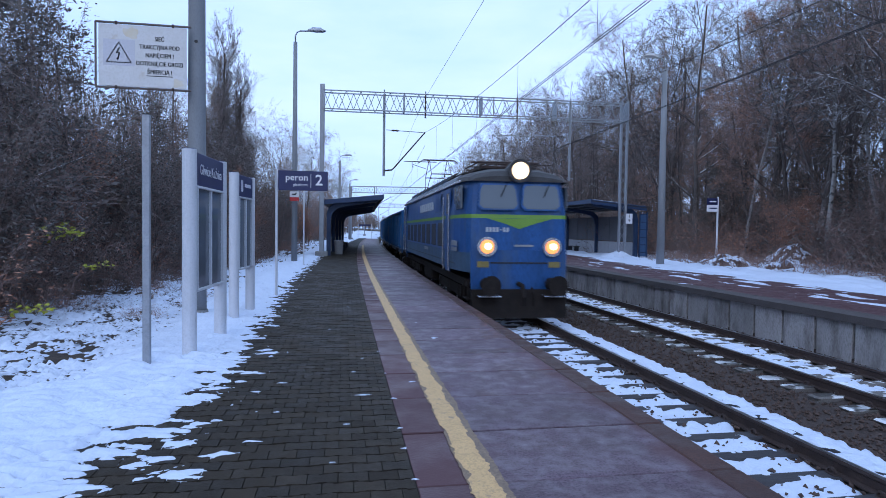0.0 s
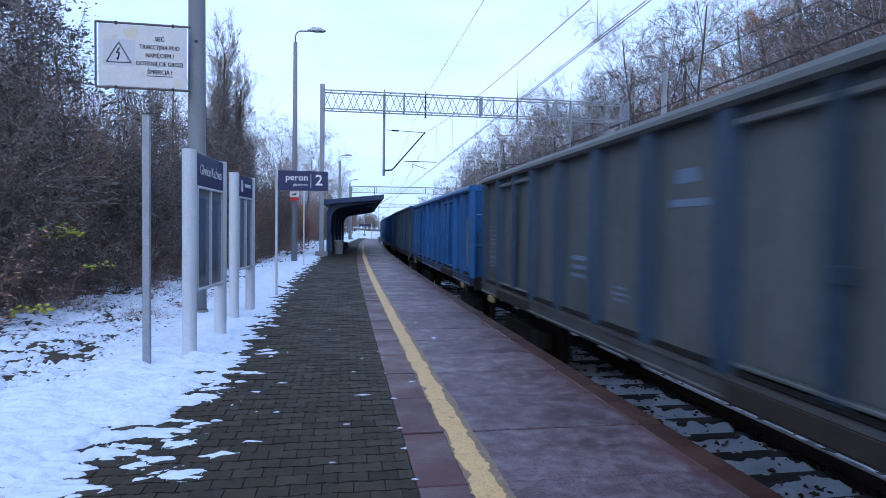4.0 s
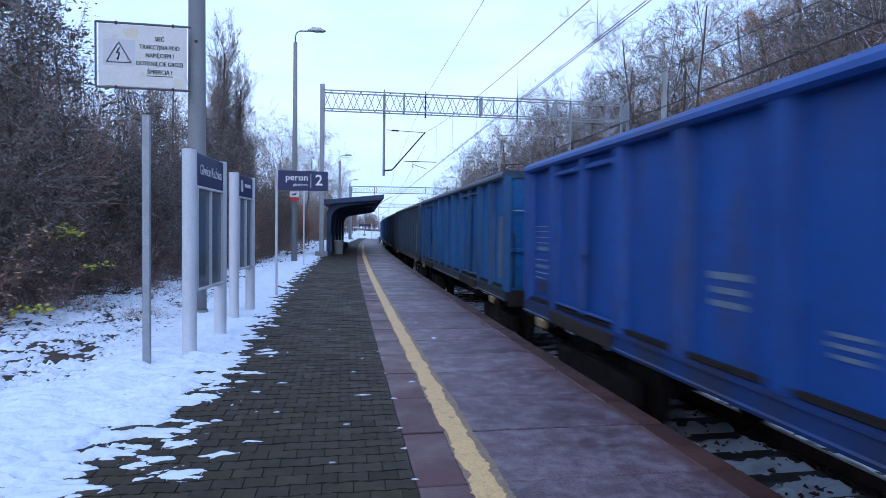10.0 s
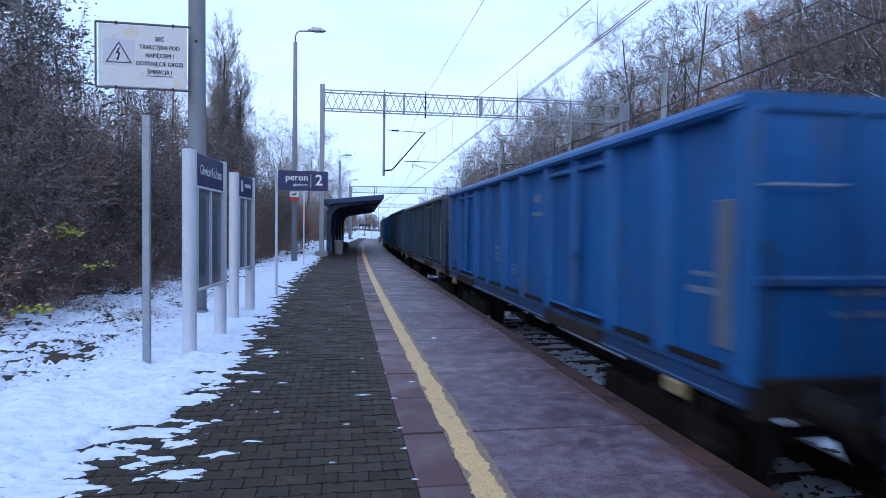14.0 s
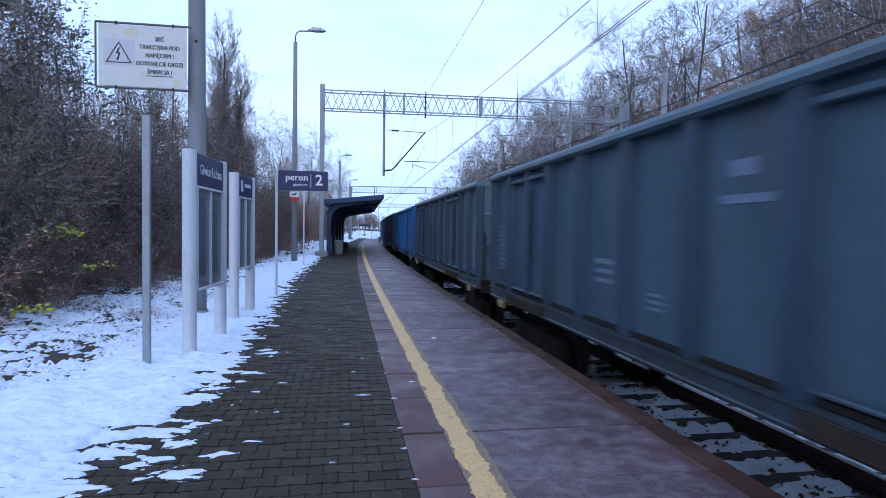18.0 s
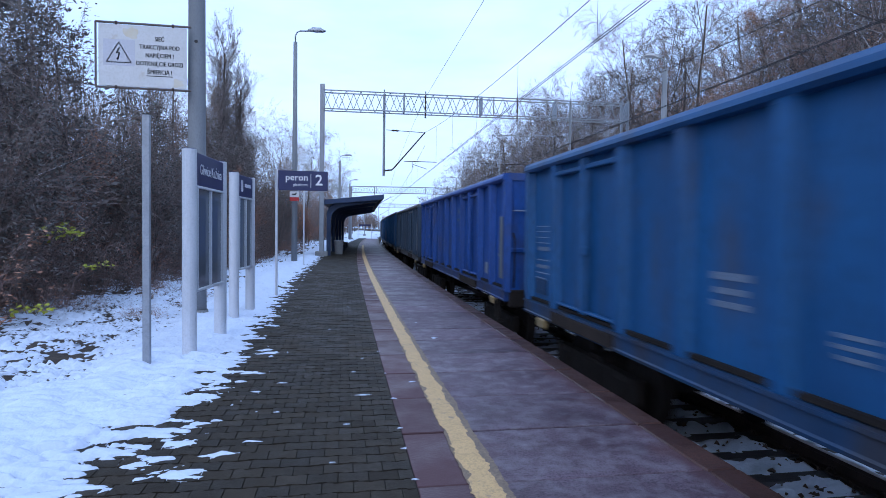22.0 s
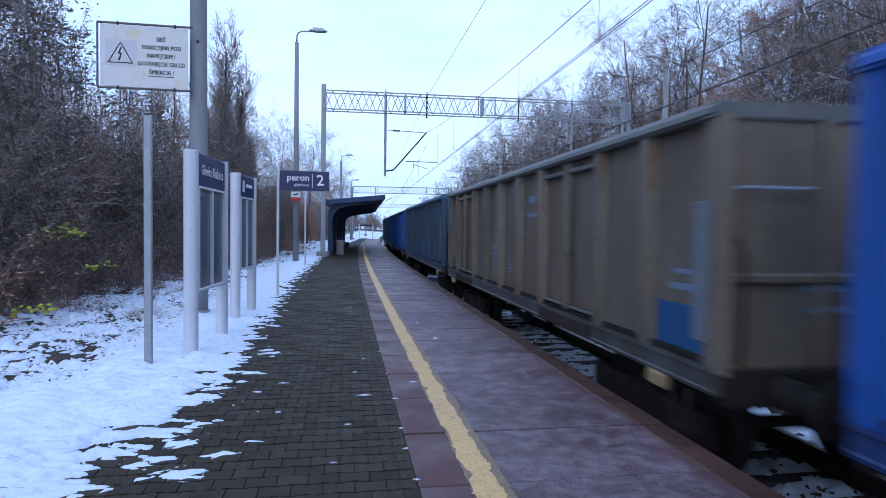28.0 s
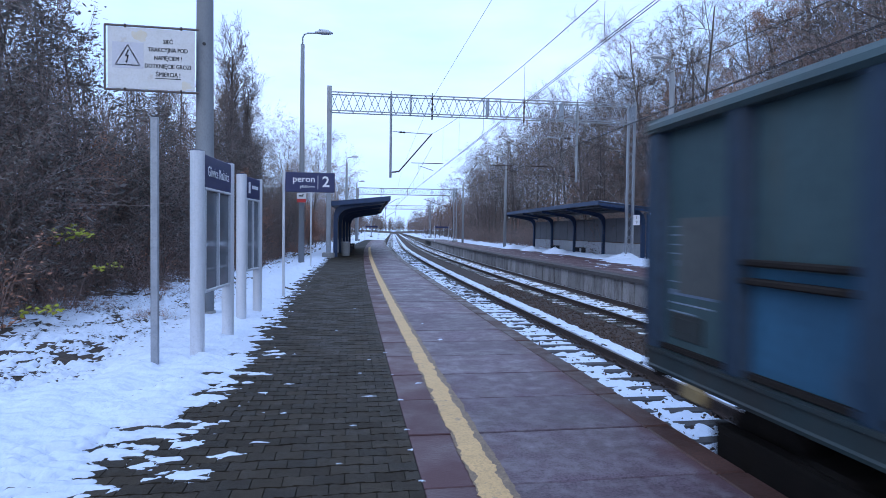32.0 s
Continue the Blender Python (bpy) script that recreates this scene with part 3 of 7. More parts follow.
# snow on the near side: it thins out over the blocks in ragged tongues
EDGE_KNOTS = [(1.0, -2.3), (2.6, -2.1), (3.4, -1.85), (3.9, -1.7), (4.7, -1.5), (5.7, -1.28), (7.5, -1.2), (8.8, -1.28), (11, -1.33), (15, -1.5), (22, -1.55), (30, -1.55), (33, -1.6), (58, -1.6), (64, -0.9), (104, -0.75)]


def snow_edge(s):
    for (a, u), (b, v) in zip(EDGE_KNOTS, EDGE_KNOTS[1:]):
        if a <= s < b:
            return u + (v - u) * (s - a) / (b - a)
    return EDGE_KNOTS[0][1] if s < 1 else EDGE_KNOTS[-1][1]


SHEETS = [(-1.2, 4.64, 0.13, 0.09, 0.022), (-1.03, 4.05, 0.15, 0.1, 0.024), (-0.85, 4.36, 0.12, 0.055, 0.021), (-0.9, 7.85, 0.2, 0.1, 0.02), (-0.95, 6.8, 0.16, 0.07, 0.018), (-0.85, 6.0, 0.13, 0.05, 0.017), (-1.35, 4.25, 0.1, 0.06, 0.019)]


def snow_height(la, s):
    d = snow_edge(s) - la
    tongue = 0.85 * fbm(la * 0.7 + s * 0.35, s * 1.5 - la * 0.5, 3.4, 6, 2.0) + 0.75 * fbm(la * 0.6 + s * 0.45, s * 1.7 - la * 0.3, 8.0, 5, 14.0)
    fade = 1.0 if d < 0.35 else max(0.35, 1 - (d - 0.35) * 1.2)
    t = 0.10 * (1 - math.exp(-max(0, d) / 0.6)) - (0.05 if s > 5.4 else 0.02) * max(0.0, -d) / 0.3 - (0.16 * (-d - 0.38) if d < -0.38 else 0) + (0.085 + 0.04 * max(0.0, min(1.0, 5.4 - s))) * tongue * fade - 0.012
    t += 0.014 * fbm(la, s, 7.0, 4, 5.0)
    t = min(t, 0.011 + 0.004 * tongue + 0.12 * max(0.0, d + 0.05))
    # thin sheets left lying on the blocks, and the trodden hollow in the deep snow
    for cu, cv, lu, lv, amp in SHEETS:
        du, dv = la - cu, s - cv
        q = math.exp(-(du / lu) ** 2 - (dv / lv) ** 2)
        if q > 0.15:
            t = max(t, amp * q + 0.018 * fbm(la * 0.8, s * 1.6, 9.0, 4, 21.0) - 0.012)
    ditch = (0.06 * fbm(la, s, 0.8, 3, 1.0) + 0.03 * fbm(la, s, 2.6, 3, 6.0)) * min(1, max(0, d - 0.3) / 0.5)
    ditch -= 0.016 * min(1.0, max(0.0, d) / 0.5) * math.exp(-((la + 2.1 - 0.09 * max(0.0, s - 5.0)) / 0.16) ** 2) * max(0.0, min(1.0, (s - 4.1) * 2)) * max(0.0, min(1.0, (7.2 - s) * 1.2)) * (0.9 + 0.25 * fbm(la, s, 3.0, 3, 30.0))
    low = max(0.0, min(-1.7 - la, 6.0))
    plain = max(t, -0.05) + ditch - 0.012 * low
    start = -2.45 - 0.9 * max(0.0, min(1.0, (6.8 - s) / 1.5)) + 0.25 * fbm(la, s, 0.9, 2, 12.0)
    if la < start:
        patch = 0.5 * fbm(la * 0.8, s, 5.0, 4, 8.0) + 0.5 * fbm(la * 0.8, s, 15.0, 4, 18.0) - 0.16 * math.exp(-((la + 4.0) / 0.9) ** 2 - ((s - 8.9) / 0.8) ** 2)
        k = min(1.0, (start - la) / 0.7)
        rough = terrain(la, s) + 0.006 + 0.15 * patch + 0.03 * fbm(la, s, 0.7, 2, 3.0) - 0.02 * max(0, -5.4 - la)
        return rough * k + plain * (1 - k)
    return plain


tagged(strip(runs((-9.5, -6, 0.16), (-6, -4.6, 0.07), (-4.6, -2.4, 0.034), (-2.4, -0.2, 0.022)), runs((-12, 1.2, 0.3), (1.2, 2.6, 0.06), (2.6, 8, 0.022), (8, 16, 0.05), (16, 36, 0.15), (36, 62, 1.2), (62, 104, 1.4)), snow_height, "snow_field", M_SNOW),
       "white trampled snow thinning out over the paving", "snow", kind="stuff")

# a few leftover scraps of snow on the paving and the slabs
rs = random.Random(11)
scraps = Build()
for la, s, r in [(0.2, 5.75, 0.085), (0.05, 4.9, 0.03), (0.14, 6.7, 0.025), (0.25, 7.4, 0.025), (0.48, 3.75, 0.03), (0.47, 4.3, 0.035), (0.47, 4.75, 0.03),
                 (0.49, 5.6, 0.04), (0.75, 6.2, 0.05), (1.35, 8.7, 0.07), (1.25, 10.2, 0.04), (-0.2, 9.6, 0.025), (0.48, 6.6, 0.02),
                 (0.47, 7.8, 0.025), (-0.55, 5.3, 0.045), (-0.68, 4.6, 0.07), (-0.62, 6.3, 0.07), (0.1, 12.3, 0.04), (-0.05, 4.1, 0.022)]:
    n = 14
    c = at(la, s, 0.004)
    ring = []
    for i in range(n):
        q = 2 * math.pi * i / n
        rr = 0.75 * r * (0.15 + 2.0 * abs(noise.noise(Vector((la * 7 + math.cos(q) * 2.6, s * 3 + math.sin(q) * 2.6, 0)))))
        ring.append((c.x + rr * 1.5 * math.cos(q), c.y + rr * 0.75 * math.sin(q), 0.002))
    scraps.add(ring + [(x * 0.8 + c.x * 0.2, y * 0.8 + c.y * 0.2, 0.007) for x, y, _ in ring],
               [(i, (i + 1) % n, n + (i + 1) % n, n + i) for i in range(n)] + [tuple(range(n, 2 * n))])
tagged(part("snow_scraps", scraps, M_SNOW), "small leftover scraps of snow on the paving", "snow", kind="stuff")

# dead leaves lying on the snow
litter = Build()
for _ in range(5200):
    la, s = -2.6 - 3.4 * rs.random() ** 0.7, rs.uniform(6.4, 16)
    if fbm(la, s, 1.1, 3, 5.0) < 0.02 and rs.random() < 0.85:
        continue
    c = at(la, s, max(snow_height(la, s), terrain(la, s)) + 0.012)
    q = rs.uniform(0, 6.28)
    u = Vector((math.cos(q), math.sin(q), rs.uniform(-0.3, 0.5))) * rs.uniform(0.015, 0.045)
    w = Vector((-math.sin(q), math.cos(q), rs.uniform(-0.4, 0.4))) * rs.uniform(0.008, 0.022)
    litter.add([tuple(c - u), tuple(c + w), tuple(c + u), tuple(c - w)], [(0, 1, 2, 3)])
tagged(part("leaf_litter", litter, M_LITTER), "dark wet dead leaves scattered on the snow", "leaves", kind="stuff")

# ---- the far platform
far_platform = thing("platform_far", pose(0, 0, 0), "raised opposite platform with concrete wall and snowy top", "platform", kind="structure")
SS_FAR = runs((-30, 0, 10), (0, 118, 2.5))
part("coping", swept([(-0.12, 0.0), (0.5, 0.0), (0.5, -0.16), (-0.12, -0.16)], EDGE_FAR, SS_FAR, 0), M_COPING, far_platform, "dark worn edge slab")
part("paving", swept([(0.5, 0.0), (7.4, 0.0), (7.4, -0.25), (0.5, -0.25)], EDGE_FAR, SS_FAR, 0.0), M_SLAB, far_platform)
panel_b = Build().box((0, 0, -0.6), (0.1, 0.93, 0.86), 0.014)
PANEL = fix_normals(panel_b.mesh("wall_panel"))
PANEL.materials.append(M_WALL)
s = -14.0
while s < 100:
    ob = new("wall_panel", PANEL)
    ob.parent = far_platform
    ob.matrix_basis = spot(EDGE_FAR + 0.06 + random.uniform(-0.008, 0.008), s, random.uniform(-0.006, 0.006), random.uniform(-0.3, 0.3))
    s += 1.0
part("wall_base", swept([(0.02, -0.9), (0.35, -0.9), (0.35, -1.15), (0.02, -1.15)], EDGE_FAR, SS_FAR, 0), M_RUSTY, far_platform, "dirty brown footing")
part("wall_core", swept([(0.14, -0.16), (0.4, -0.16), (0.4, -1.1), (0.14, -1.1)], EDGE_FAR, SS_FAR, 0), M_PAVER_BED, far_platform)


def far_snow(la, s):
    d = la - 14.1 - 0.8 * max(0.0, min(1.0, (s - 31) / 4)) + 1.0 * max(0.0, min(1.0, (s - 54) / 4))
    n = fbm(la * 1.6, s * 0.5, 1.1, 5, 4.0)
    t = 0.1 * (1 - math.exp(-max(0, d) / 0.6)) - 0.009 - 0.03 * max(0, 12.2 - la) / 2 - (0.012 if s > 33 and d < 0 else 0) + 0.05 * n
    if d < 0:
        t -= 0.01 * min(1, -d)
    bank = max(0.0, terrain(la, s) + 0.04 + 0.06 * fbm(la, s, 1.2, 4, 2.0) - 0.0) if la > 17.4 else 0
    return max(t + (0.1 * max(0, n) if d > 0.8 else 0), -0.06) + bank * 0.8 if la < 17.4 else terrain(la, s) + 0.12 * (1 - (la - 17.4) / 6) + 0.16 * fbm(la, s, 1.0, 5, 6.0)


tagged(strip(runs((10.4, 17.4, 0.1), (17.4, 24, 0.25)), runs((-20, 4, 1.0), (4, 34, 0.16), (34, 62, 0.5), (62, 118, 2)), far_snow, "far_snow", M_SNOW),
       "white snow bank behind and streaks on the far platform", "snow", kind="stuff")


# snow lying beyond the platforms' ends
def beyond(la, s):
    return terrain(la, s) + 0.07 + 0.16 * fbm(la * 1.3, s * 0.12, 0.5, 4, 15.0) - 0.02 * max(0.0, abs(la - 6.5) - 14)


for a, c in ((-16.0, 2.3), (10.65, 24.0)):
    tagged(strip(runs((a, c, 0.5)), runs((104 if a < 0 else 118, 160, 1.5), (160, 420, 8.0)), beyond, "line_side_snow", M_SNOW), "patchy white snow beside the railway line", "snow", kind="stuff")


# ---- things on the near platform
def add_blot(self, c, w, h, seed):
    ring = []
    for i in range(18):
        q = 2 * math.pi * i / 18
        k = 0.75 + 0.6 * noise.noise(Vector((math.cos(q) * 1.4, math.sin(q) * 1.4, seed)))
        ring.append((c[0] + w * k * math.cos(q), c[1], c[2] + h * k * math.sin(q)))
    self.add(ring, [tuple(range(18))])
    return self


Build.add_blot = add_blot


def warning_sign():
    t = thing("warning_sign", pose(-3.355, 11.0, 4.50, 0, 0, 0), "white enamel high voltage warning sign in a steel frame", "sign")
    w, h = 1.41, 1.04
    part("plate", Build().box((0, 0, 0), (w, 0.012, h), 0.004), M_SIGN, t)
    for z in (-h / 2 - 0.025, h / 2 + 0.025):
        part("frame_bar", Build().tube([(-w / 2 - 0.05, 0, z), (w / 2 + 0.07, 0, z)], 0.02, 8), M_FRAME, t)
    part("frame_bar", Build().tube([(-w / 2 - 0.045, 0, -h / 2 - 0.02), (-w / 2 - 0.045, 0, h / 2 + 0.02)], 0.018, 8), M_FRAME, t)
    for x in (-w / 2 + 0.28, w / 2 - 0.22):
        for z in (-h / 2 - 0.02, h / 2 + 0.02):
            part("clamp", Build().box((x, -0.012, z), (0.03, 0.03, 0.06), 0.004), M_RUSTY, t)
    rows = ["SIEĆ", "TRAKCYJNA POD", "NAPIĘCIEM !", "DOTKNIĘCIE GROZI", "ŚMIERCIĄ !"]
    for i, text in enumerate(rows):
        lettering(text, 0.104, M_BLACK, "lettering", t, pose(0.265, -0.009, 0.3 - i * 0.14) @ Matrix.Diagonal((0.79, 1, 1, 1)), double=0.006)
    part("underline", Build().box((0.265, -0.008, -0.325), (0.42, 0.004, 0.012)), M_BLACK, t)
    part("old_sticker", Build().box((-0.38, -0.007, 0.045), (0.5, 0.002, 0.44)), M_PATCH, t, "faded grey sticker remains")
    part("stain", Build().add_blot((-0.2, -0.0072, 0.4), 0.19, 0.11, 3), M_STAIN, t, "yellow-brown rust stain")
    part("stain", Build().add_blot((0.56, -0.0072, -0.43), 0.13, 0.09, 8), M_STAIN, t, "yellow-brown rust stain")
    a, c = Vector((-0.58, 0, -0.12)), Vector((-0.19, 0, -0.12))
    top = Vector((-0.385, 0, 0.22))
    tri = Build()
    for p, q in ((a, c), (c, top), (top, a)):
        mid, dr = (p + q) / 2, (q - p).normalized()
        nrm = Vector((-dr.z, 0, dr.x)) * 0.009
        tri.add([tuple(v + Vector((0, -0.008, 0))) for v in (p - nrm, q - nrm, q + nrm, p + nrm)], [(0, 1, 2, 3)])
    part("triangle", tri, M_BLACK, t)
    bolt = Build()
    zig = [(-0.37, 0.14), (-0.42, 0.03), (-0.375, 0.045), (-0.40, -0.07)]
    for (x0, z0), (x1, z1) in zip(zig, zig[1:]):
        d = Vector((x1 - x0, z1 - z0)).normalized()
        nx, nz = -d.y * 0.011, d.x * 0.011
        bolt.add([(x0 - nx, -0.008, z0 - nz), (x1 - nx, -0.008, z1 - nz), (x1 + nx, -0.008, z1 + nz), (x0 + nx, -0.008, z0 + nz)], [(0, 1, 2, 3)])
    bolt.add([(-0.425, -0.008, -0.05), (-0.38, -0.008, -0.055), (-0.41, -0.008, -0.095)], [(0, 1, 2)])
    part("flash", bolt, M_BLACK, t)


warning_sign()


def round_mast(name, lat0, s, height, r0, r1, label, category="mast"):
    t = thing(name, spot(lat0, s, -0.1), label, category)
    n = 8
    part("shaft", Build().tube([(0, 0, height * i / n) for i in range(n + 1)], [r0 + (r1 - r0) * i / n for i in range(n + 1)], 20), M_MAST, t, smooth=True)
    part("collar", Build().tube([(0, 0, 0), (0, 0, 0.22)], [r0 + 0.06, r0 + 0.02], 20), M_CONCRETE, t)
    return t


mast = round_mast("concrete_mast", -2.59, 11.25, 12, 0.165, 0.115, "tall tapered grey spun concrete mast in the snow")
part("bolt_hole", Build().tube([(0.02, -0.135, 4.95), (0.02, -0.15, 4.95)], 0.03, 10), M_BLACK, mast)

post = thing("marker_post", spot(-2.19, 7.21, -0.1), "bare thin grey steel post in the snow", "post")
part("tube", Build().box((0, 0, 1.48), (0.085, 0.05, 2.96), 0.008), M_STEEL, post)
part("cap", Build().box((0, 0, 2.965), (0.07, 0.045, 0.012), 0.003), M_BLACK, post)


def notice_board(p0, p1, z_top, bottom, band, text, tex_size, group):
    """Two posts with a glazed case between them, running along the platform."""
    a, b = Vector(p0), Vector(p1)
    d = b - a
    ang = math.degrees(math.atan2(d.y, d.x))
    t = thing("notice_board", pose(a.x, a.y, -0.05, 0, 0, ang), "white framed glazed station notice board with a navy header", "notice board", group)
    L = d.length
    for x in (0.0, L):
        post = Build()
        w = [(0.088 * math.cos(math.pi * k / 9), 0.086 * math.sin(math.pi * k / 9)) for k in range(18)]
        post.add([(x + px, py, 0) for px, py in w] + [(x + px, py, z_top + 0.05) for px, py in w],
                 [tuple(range(17, -1, -1)), tuple(range(18, 36))] + [(k, (k + 1) % 18, 18 + (k + 1) % 18, 18 + k) for k in range(18)])
        part("post", post, M_WHITE_PAINT, t)
        part("cap", Build().box((x, 0, z_top + 0.056), (0.12, 0.12, 0.012), 0.004), M_NAVY, t)
    x0, x1 = 0.1, L - 0.08
    mid, wid = (x0 + x1) / 2, x1 - x0
    top = z_top + 0.03
    part("header", Build().box((mid, 0, (top + band) / 2), (wid, 0.12, top - band), 0.006), M_NAVY, t)
    if text:
        lettering(text, tex_size, M_LETTER, "lettering", t, pose(mid, -0.064, (top + band) / 2) @ Matrix.Diagonal((0.88, 1, 1.1, 1)))
    else:
        part("logo_bars", Build().box((mid - wid * 0.3, -0.062, (top + band) / 2), (0.12, 0.004, 0.2)), M_LETTER, t)
        part("text_bar", Build().box((mid + wid * 0.12, -0.062, (top + band) / 2 + 0.02), (wid * 0.45, 0.004, 0.06)), M_LETTER, t)
    part("case_back", Build().box((mid, 0.02, (bottom + band) / 2), (wid, 0.07, band - bottom), 0.004), M_PANEL_GREY, t)
    fr = 0.034
    for z in (bottom + fr / 2, band - fr / 2):
        part("case_rail", Build().box((mid, -0.045, z), (wid, 0.05, fr), 0.006), M_WHITE_PAINT, t)
    half = wid / 2
    for i, x in enumerate((x0 + fr / 2, mid, x1 - fr / 2)):
        part("case_stile", Build().box((x, -0.047, (bottom + band) / 2), (fr * (1.0 if i != 1 else 0.8), 0.05, band - bottom - 2 * fr), 0.006), M_WHITE_PAINT, t)
    for x in (x0 + half / 2 + fr / 4, x1 - half / 2 - fr / 4):
        part("pane", Build().box((x, -0.03, (bottom + band) / 2), (half - fr * 1.4, 0.01, band - bottom - 2 * fr)), M_BOARD, t, "dark reflecting glass")
    return t


notice_board((-1.83, 7.72), (-1.73, 9.1), 2.55, 0.84, 2.17, "Gliwice Kuźnica", 0.17, "notice boards")
notice_board((-1.83, 10.8), (-1.71, 11.85), 2.55, 0.9, 2.2, "", 0.1, "notice boards")

# platform sign
ps = thing("platform_sign", pose(-1.52, 14.7, -0.05), "navy platform number sign on a white post", "sign")
part("post", Build().tube([(0, 0, 0), (0, 0, 3.06)], 0.032, 12), M_WHITE_PAINT, ps)
part("plate", Build().box((0.62, -0.01, 2.79), (1.16, 0.05, 0.47), 0.008), M_NAVY, ps)
lettering("peron", 0.22, M_LETTER, "lettering", ps, pose(0.47, -0.038, 2.86), bold=0.003)
lettering("platform", 0.10, M_LETTER, "lettering", ps, pose(0.55, -0.038, 2.69))
lettering("2", 0.36, M_LETTER, "lettering", ps, pose(0.99, -0.038, 2.80), bold=0.006)
part("divider", Build().box((0.80, -0.037, 2.79), (0.012, 0.004, 0.32)), M_LETTER, ps)

pole = thing("sign_pole", spot(-1.82, 26.2, -0.1), "thin white sign pole at the platform edge of the snow", "post")
part("tube", Build().tube([(0, 0, 0), (0, 0, 3.6)], 0.035, 10), M_WHITE_PAINT, pole)


def street_lamp(lat0, s, height, arm, sideways, label, thick=0.15):
    t = thing("platform_lamp", spot(lat0, s, -0.05), label, "lamp post", "platform lamps")
    z1 = height - 0.55
    part("pole", Build().tube([(0, 0, 0), (0, 0, z1 * 0.5), (0, 0, z1)], [thick, thick * 0.82, thick * 0.62], 16), M_MAST, t, smooth=True)
    e = arm * sideways
    part("arm", Build().tube([(0, 0, z1 - 0.1), (0, 0, z1 + 0.3), (0.08 * sideways, 0, z1 + 0.46), (0.22 * sideways, 0, z1 + 0.52), (e * 0.6, 0, z1 + 0.55)], 0.035, 10), M_STEEL, t, smooth=True)
    h = Build()
    xs = [(0.55, 0.06, 0.05), (0.7, 0.13, 0.1), (0.95, 0.17, 0.13), (1.2, 0.15, 0.11), (1.38, 0.05, 0.04)]
    n = 10
    vs, fs = [], []
    for x, w, hh in xs:
        for k in range(n):
            q = 2 * math.pi * k / n
            vs.append((sideways * x * arm / 1.4, w * math.cos(q), z1 + 0.57 + hh * math.sin(q) * (1 if math.sin(q) > 0 else 0.55)))
    for i in range(len(xs) - 1):
        for k in range(n):
            j = (k + 1) % n
            fs.append((i * n + k, i * n + j, i * n + n + j, i * n + n + k))
    fs += [tuple(range(n)), tuple(range((len(xs) - 1) * n, len(xs) * n))]
    h.add(vs, fs)
    part("head", h, M_LAMP, t, smooth=True)
    part("snow_cap", Build().box((sideways * arm * 0.68, 0, z1 + 0.69), (0.45, 0.2, 0.05), 0.02), M_SNOW, t)
    return t


street_lamp(-2.42, 28.4, 10.75, 1.4, 1, "tall grey concrete platform lamp with a snow-capped head", 0.14)
street_lamp(-1.45, 60, 8.9, 1.2, 1, "grey concrete platform lamp beyond the shelter", 0.16)
street_lamp(-1.45, 86, 8.6, 1.2, 1, "distant grey platform lamp", 0.16)
street_lamp(15.1, 27.1, 10.1, 1.1, -1, "tall grey concrete platform lamp on the far platform", 0.19)
street_lamp(14.6, 59.8, 9.5, 1.1, -1, "grey concrete lamp on the far platform", 0.17)
street_lamp(13.9, 86, 9.3, 1.1, -1, "distant grey lamp on the far platform", 0.17)
pic = thing("pictogram_sign", spot(-2.42, 28.15, 2.55), "small white and red prohibition sign on the lamp post", "sign")
part("plate", Build().box((0.02, -0.06, 0.6), (0.42, 0.01, 0.26), 0.003), M_SIGN, pic)
part("red_plate", Build().box((0.02, -0.06, 0.38), (0.42, 0.01, 0.16), 0.003), M_RED, pic)
part("glyph", Build().box((0.0, -0.068, 0.6), (0.2, 0.004, 0.06)).box((0.09, -0.068, 0.65), (0.06, 0.004, 0.05)), M_BLACK, pic)

fs_sign = thing("direction_sign", spot(18.85, 28.3, -0.05), "small navy and white direction sign on a white post", "sign")
part("post", Build().tube([(0, 0, 0), (0, 0, 3.55)], 0.05, 10), M_WHITE_PAINT, fs_sign)
part("plate", Build().box((-0.32, -0.02, 3.3), (0.6, 0.03, 0.33), 0.005), M_NAVY, fs_sign)
part("plate", Build().box((-0.32, -0.02, 2.95), (0.6, 0.03, 0.34), 0.005), M_LETTER, fs_sign)
part("text_bar", Build().box((-0.3, -0.04, 3.3), (0.36, 0.004, 0.06)), M_LETTER, fs_sign)
part("text_bar", Build().box((-0.28, -0.04, 2.95), (0.4, 0.004, 0.07)), M_NAVY, fs_sign)


# ---- overhead line: gantries, masts, wires
def lattice_beam(parent, x0, x1, z0, z1, depth, step, mat, joined=None):
    for z in (z0, z1):
        for y in (-depth / 2, depth / 2):
            part("chord", Build().box(((x0 + x1) / 2, y, z), (x1 - x0, 0.06, 0.06)), mat, parent)
    n = round((x1 - x0) / step)
    for y, za, zb in ((-depth / 2, z0, z1), (depth / 2, z1, z0)):
        for i in range(n):
            a = x0 + (x1 - x0) * i / n
            c = x0 + (x1 - x0) * (i + 0.5) / n
            e = x0 + (x1 - x0) * (i + 1) / n
            for p, q in (((a, y, za), (c, y, zb)), ((c, y, zb), (e, y, za))):
                if joined is None:
                    part("lacing_bar", Build().tube([p, q], 0.018, 4, False), mat, parent)
                else:
                    joined.tube([p, q], 0.018, 4, False)
    if joined is not None:
        part("lacing", joined, mat, parent)["kind"] = "stuff"
    for i in range(5):
        x = x0 + (x1 - x0) * i / 4
        part("batten", Build().box((x, 0, (z0 + z1) / 2), (0.07, depth + 0.06, z1 - z0)), mat, parent)


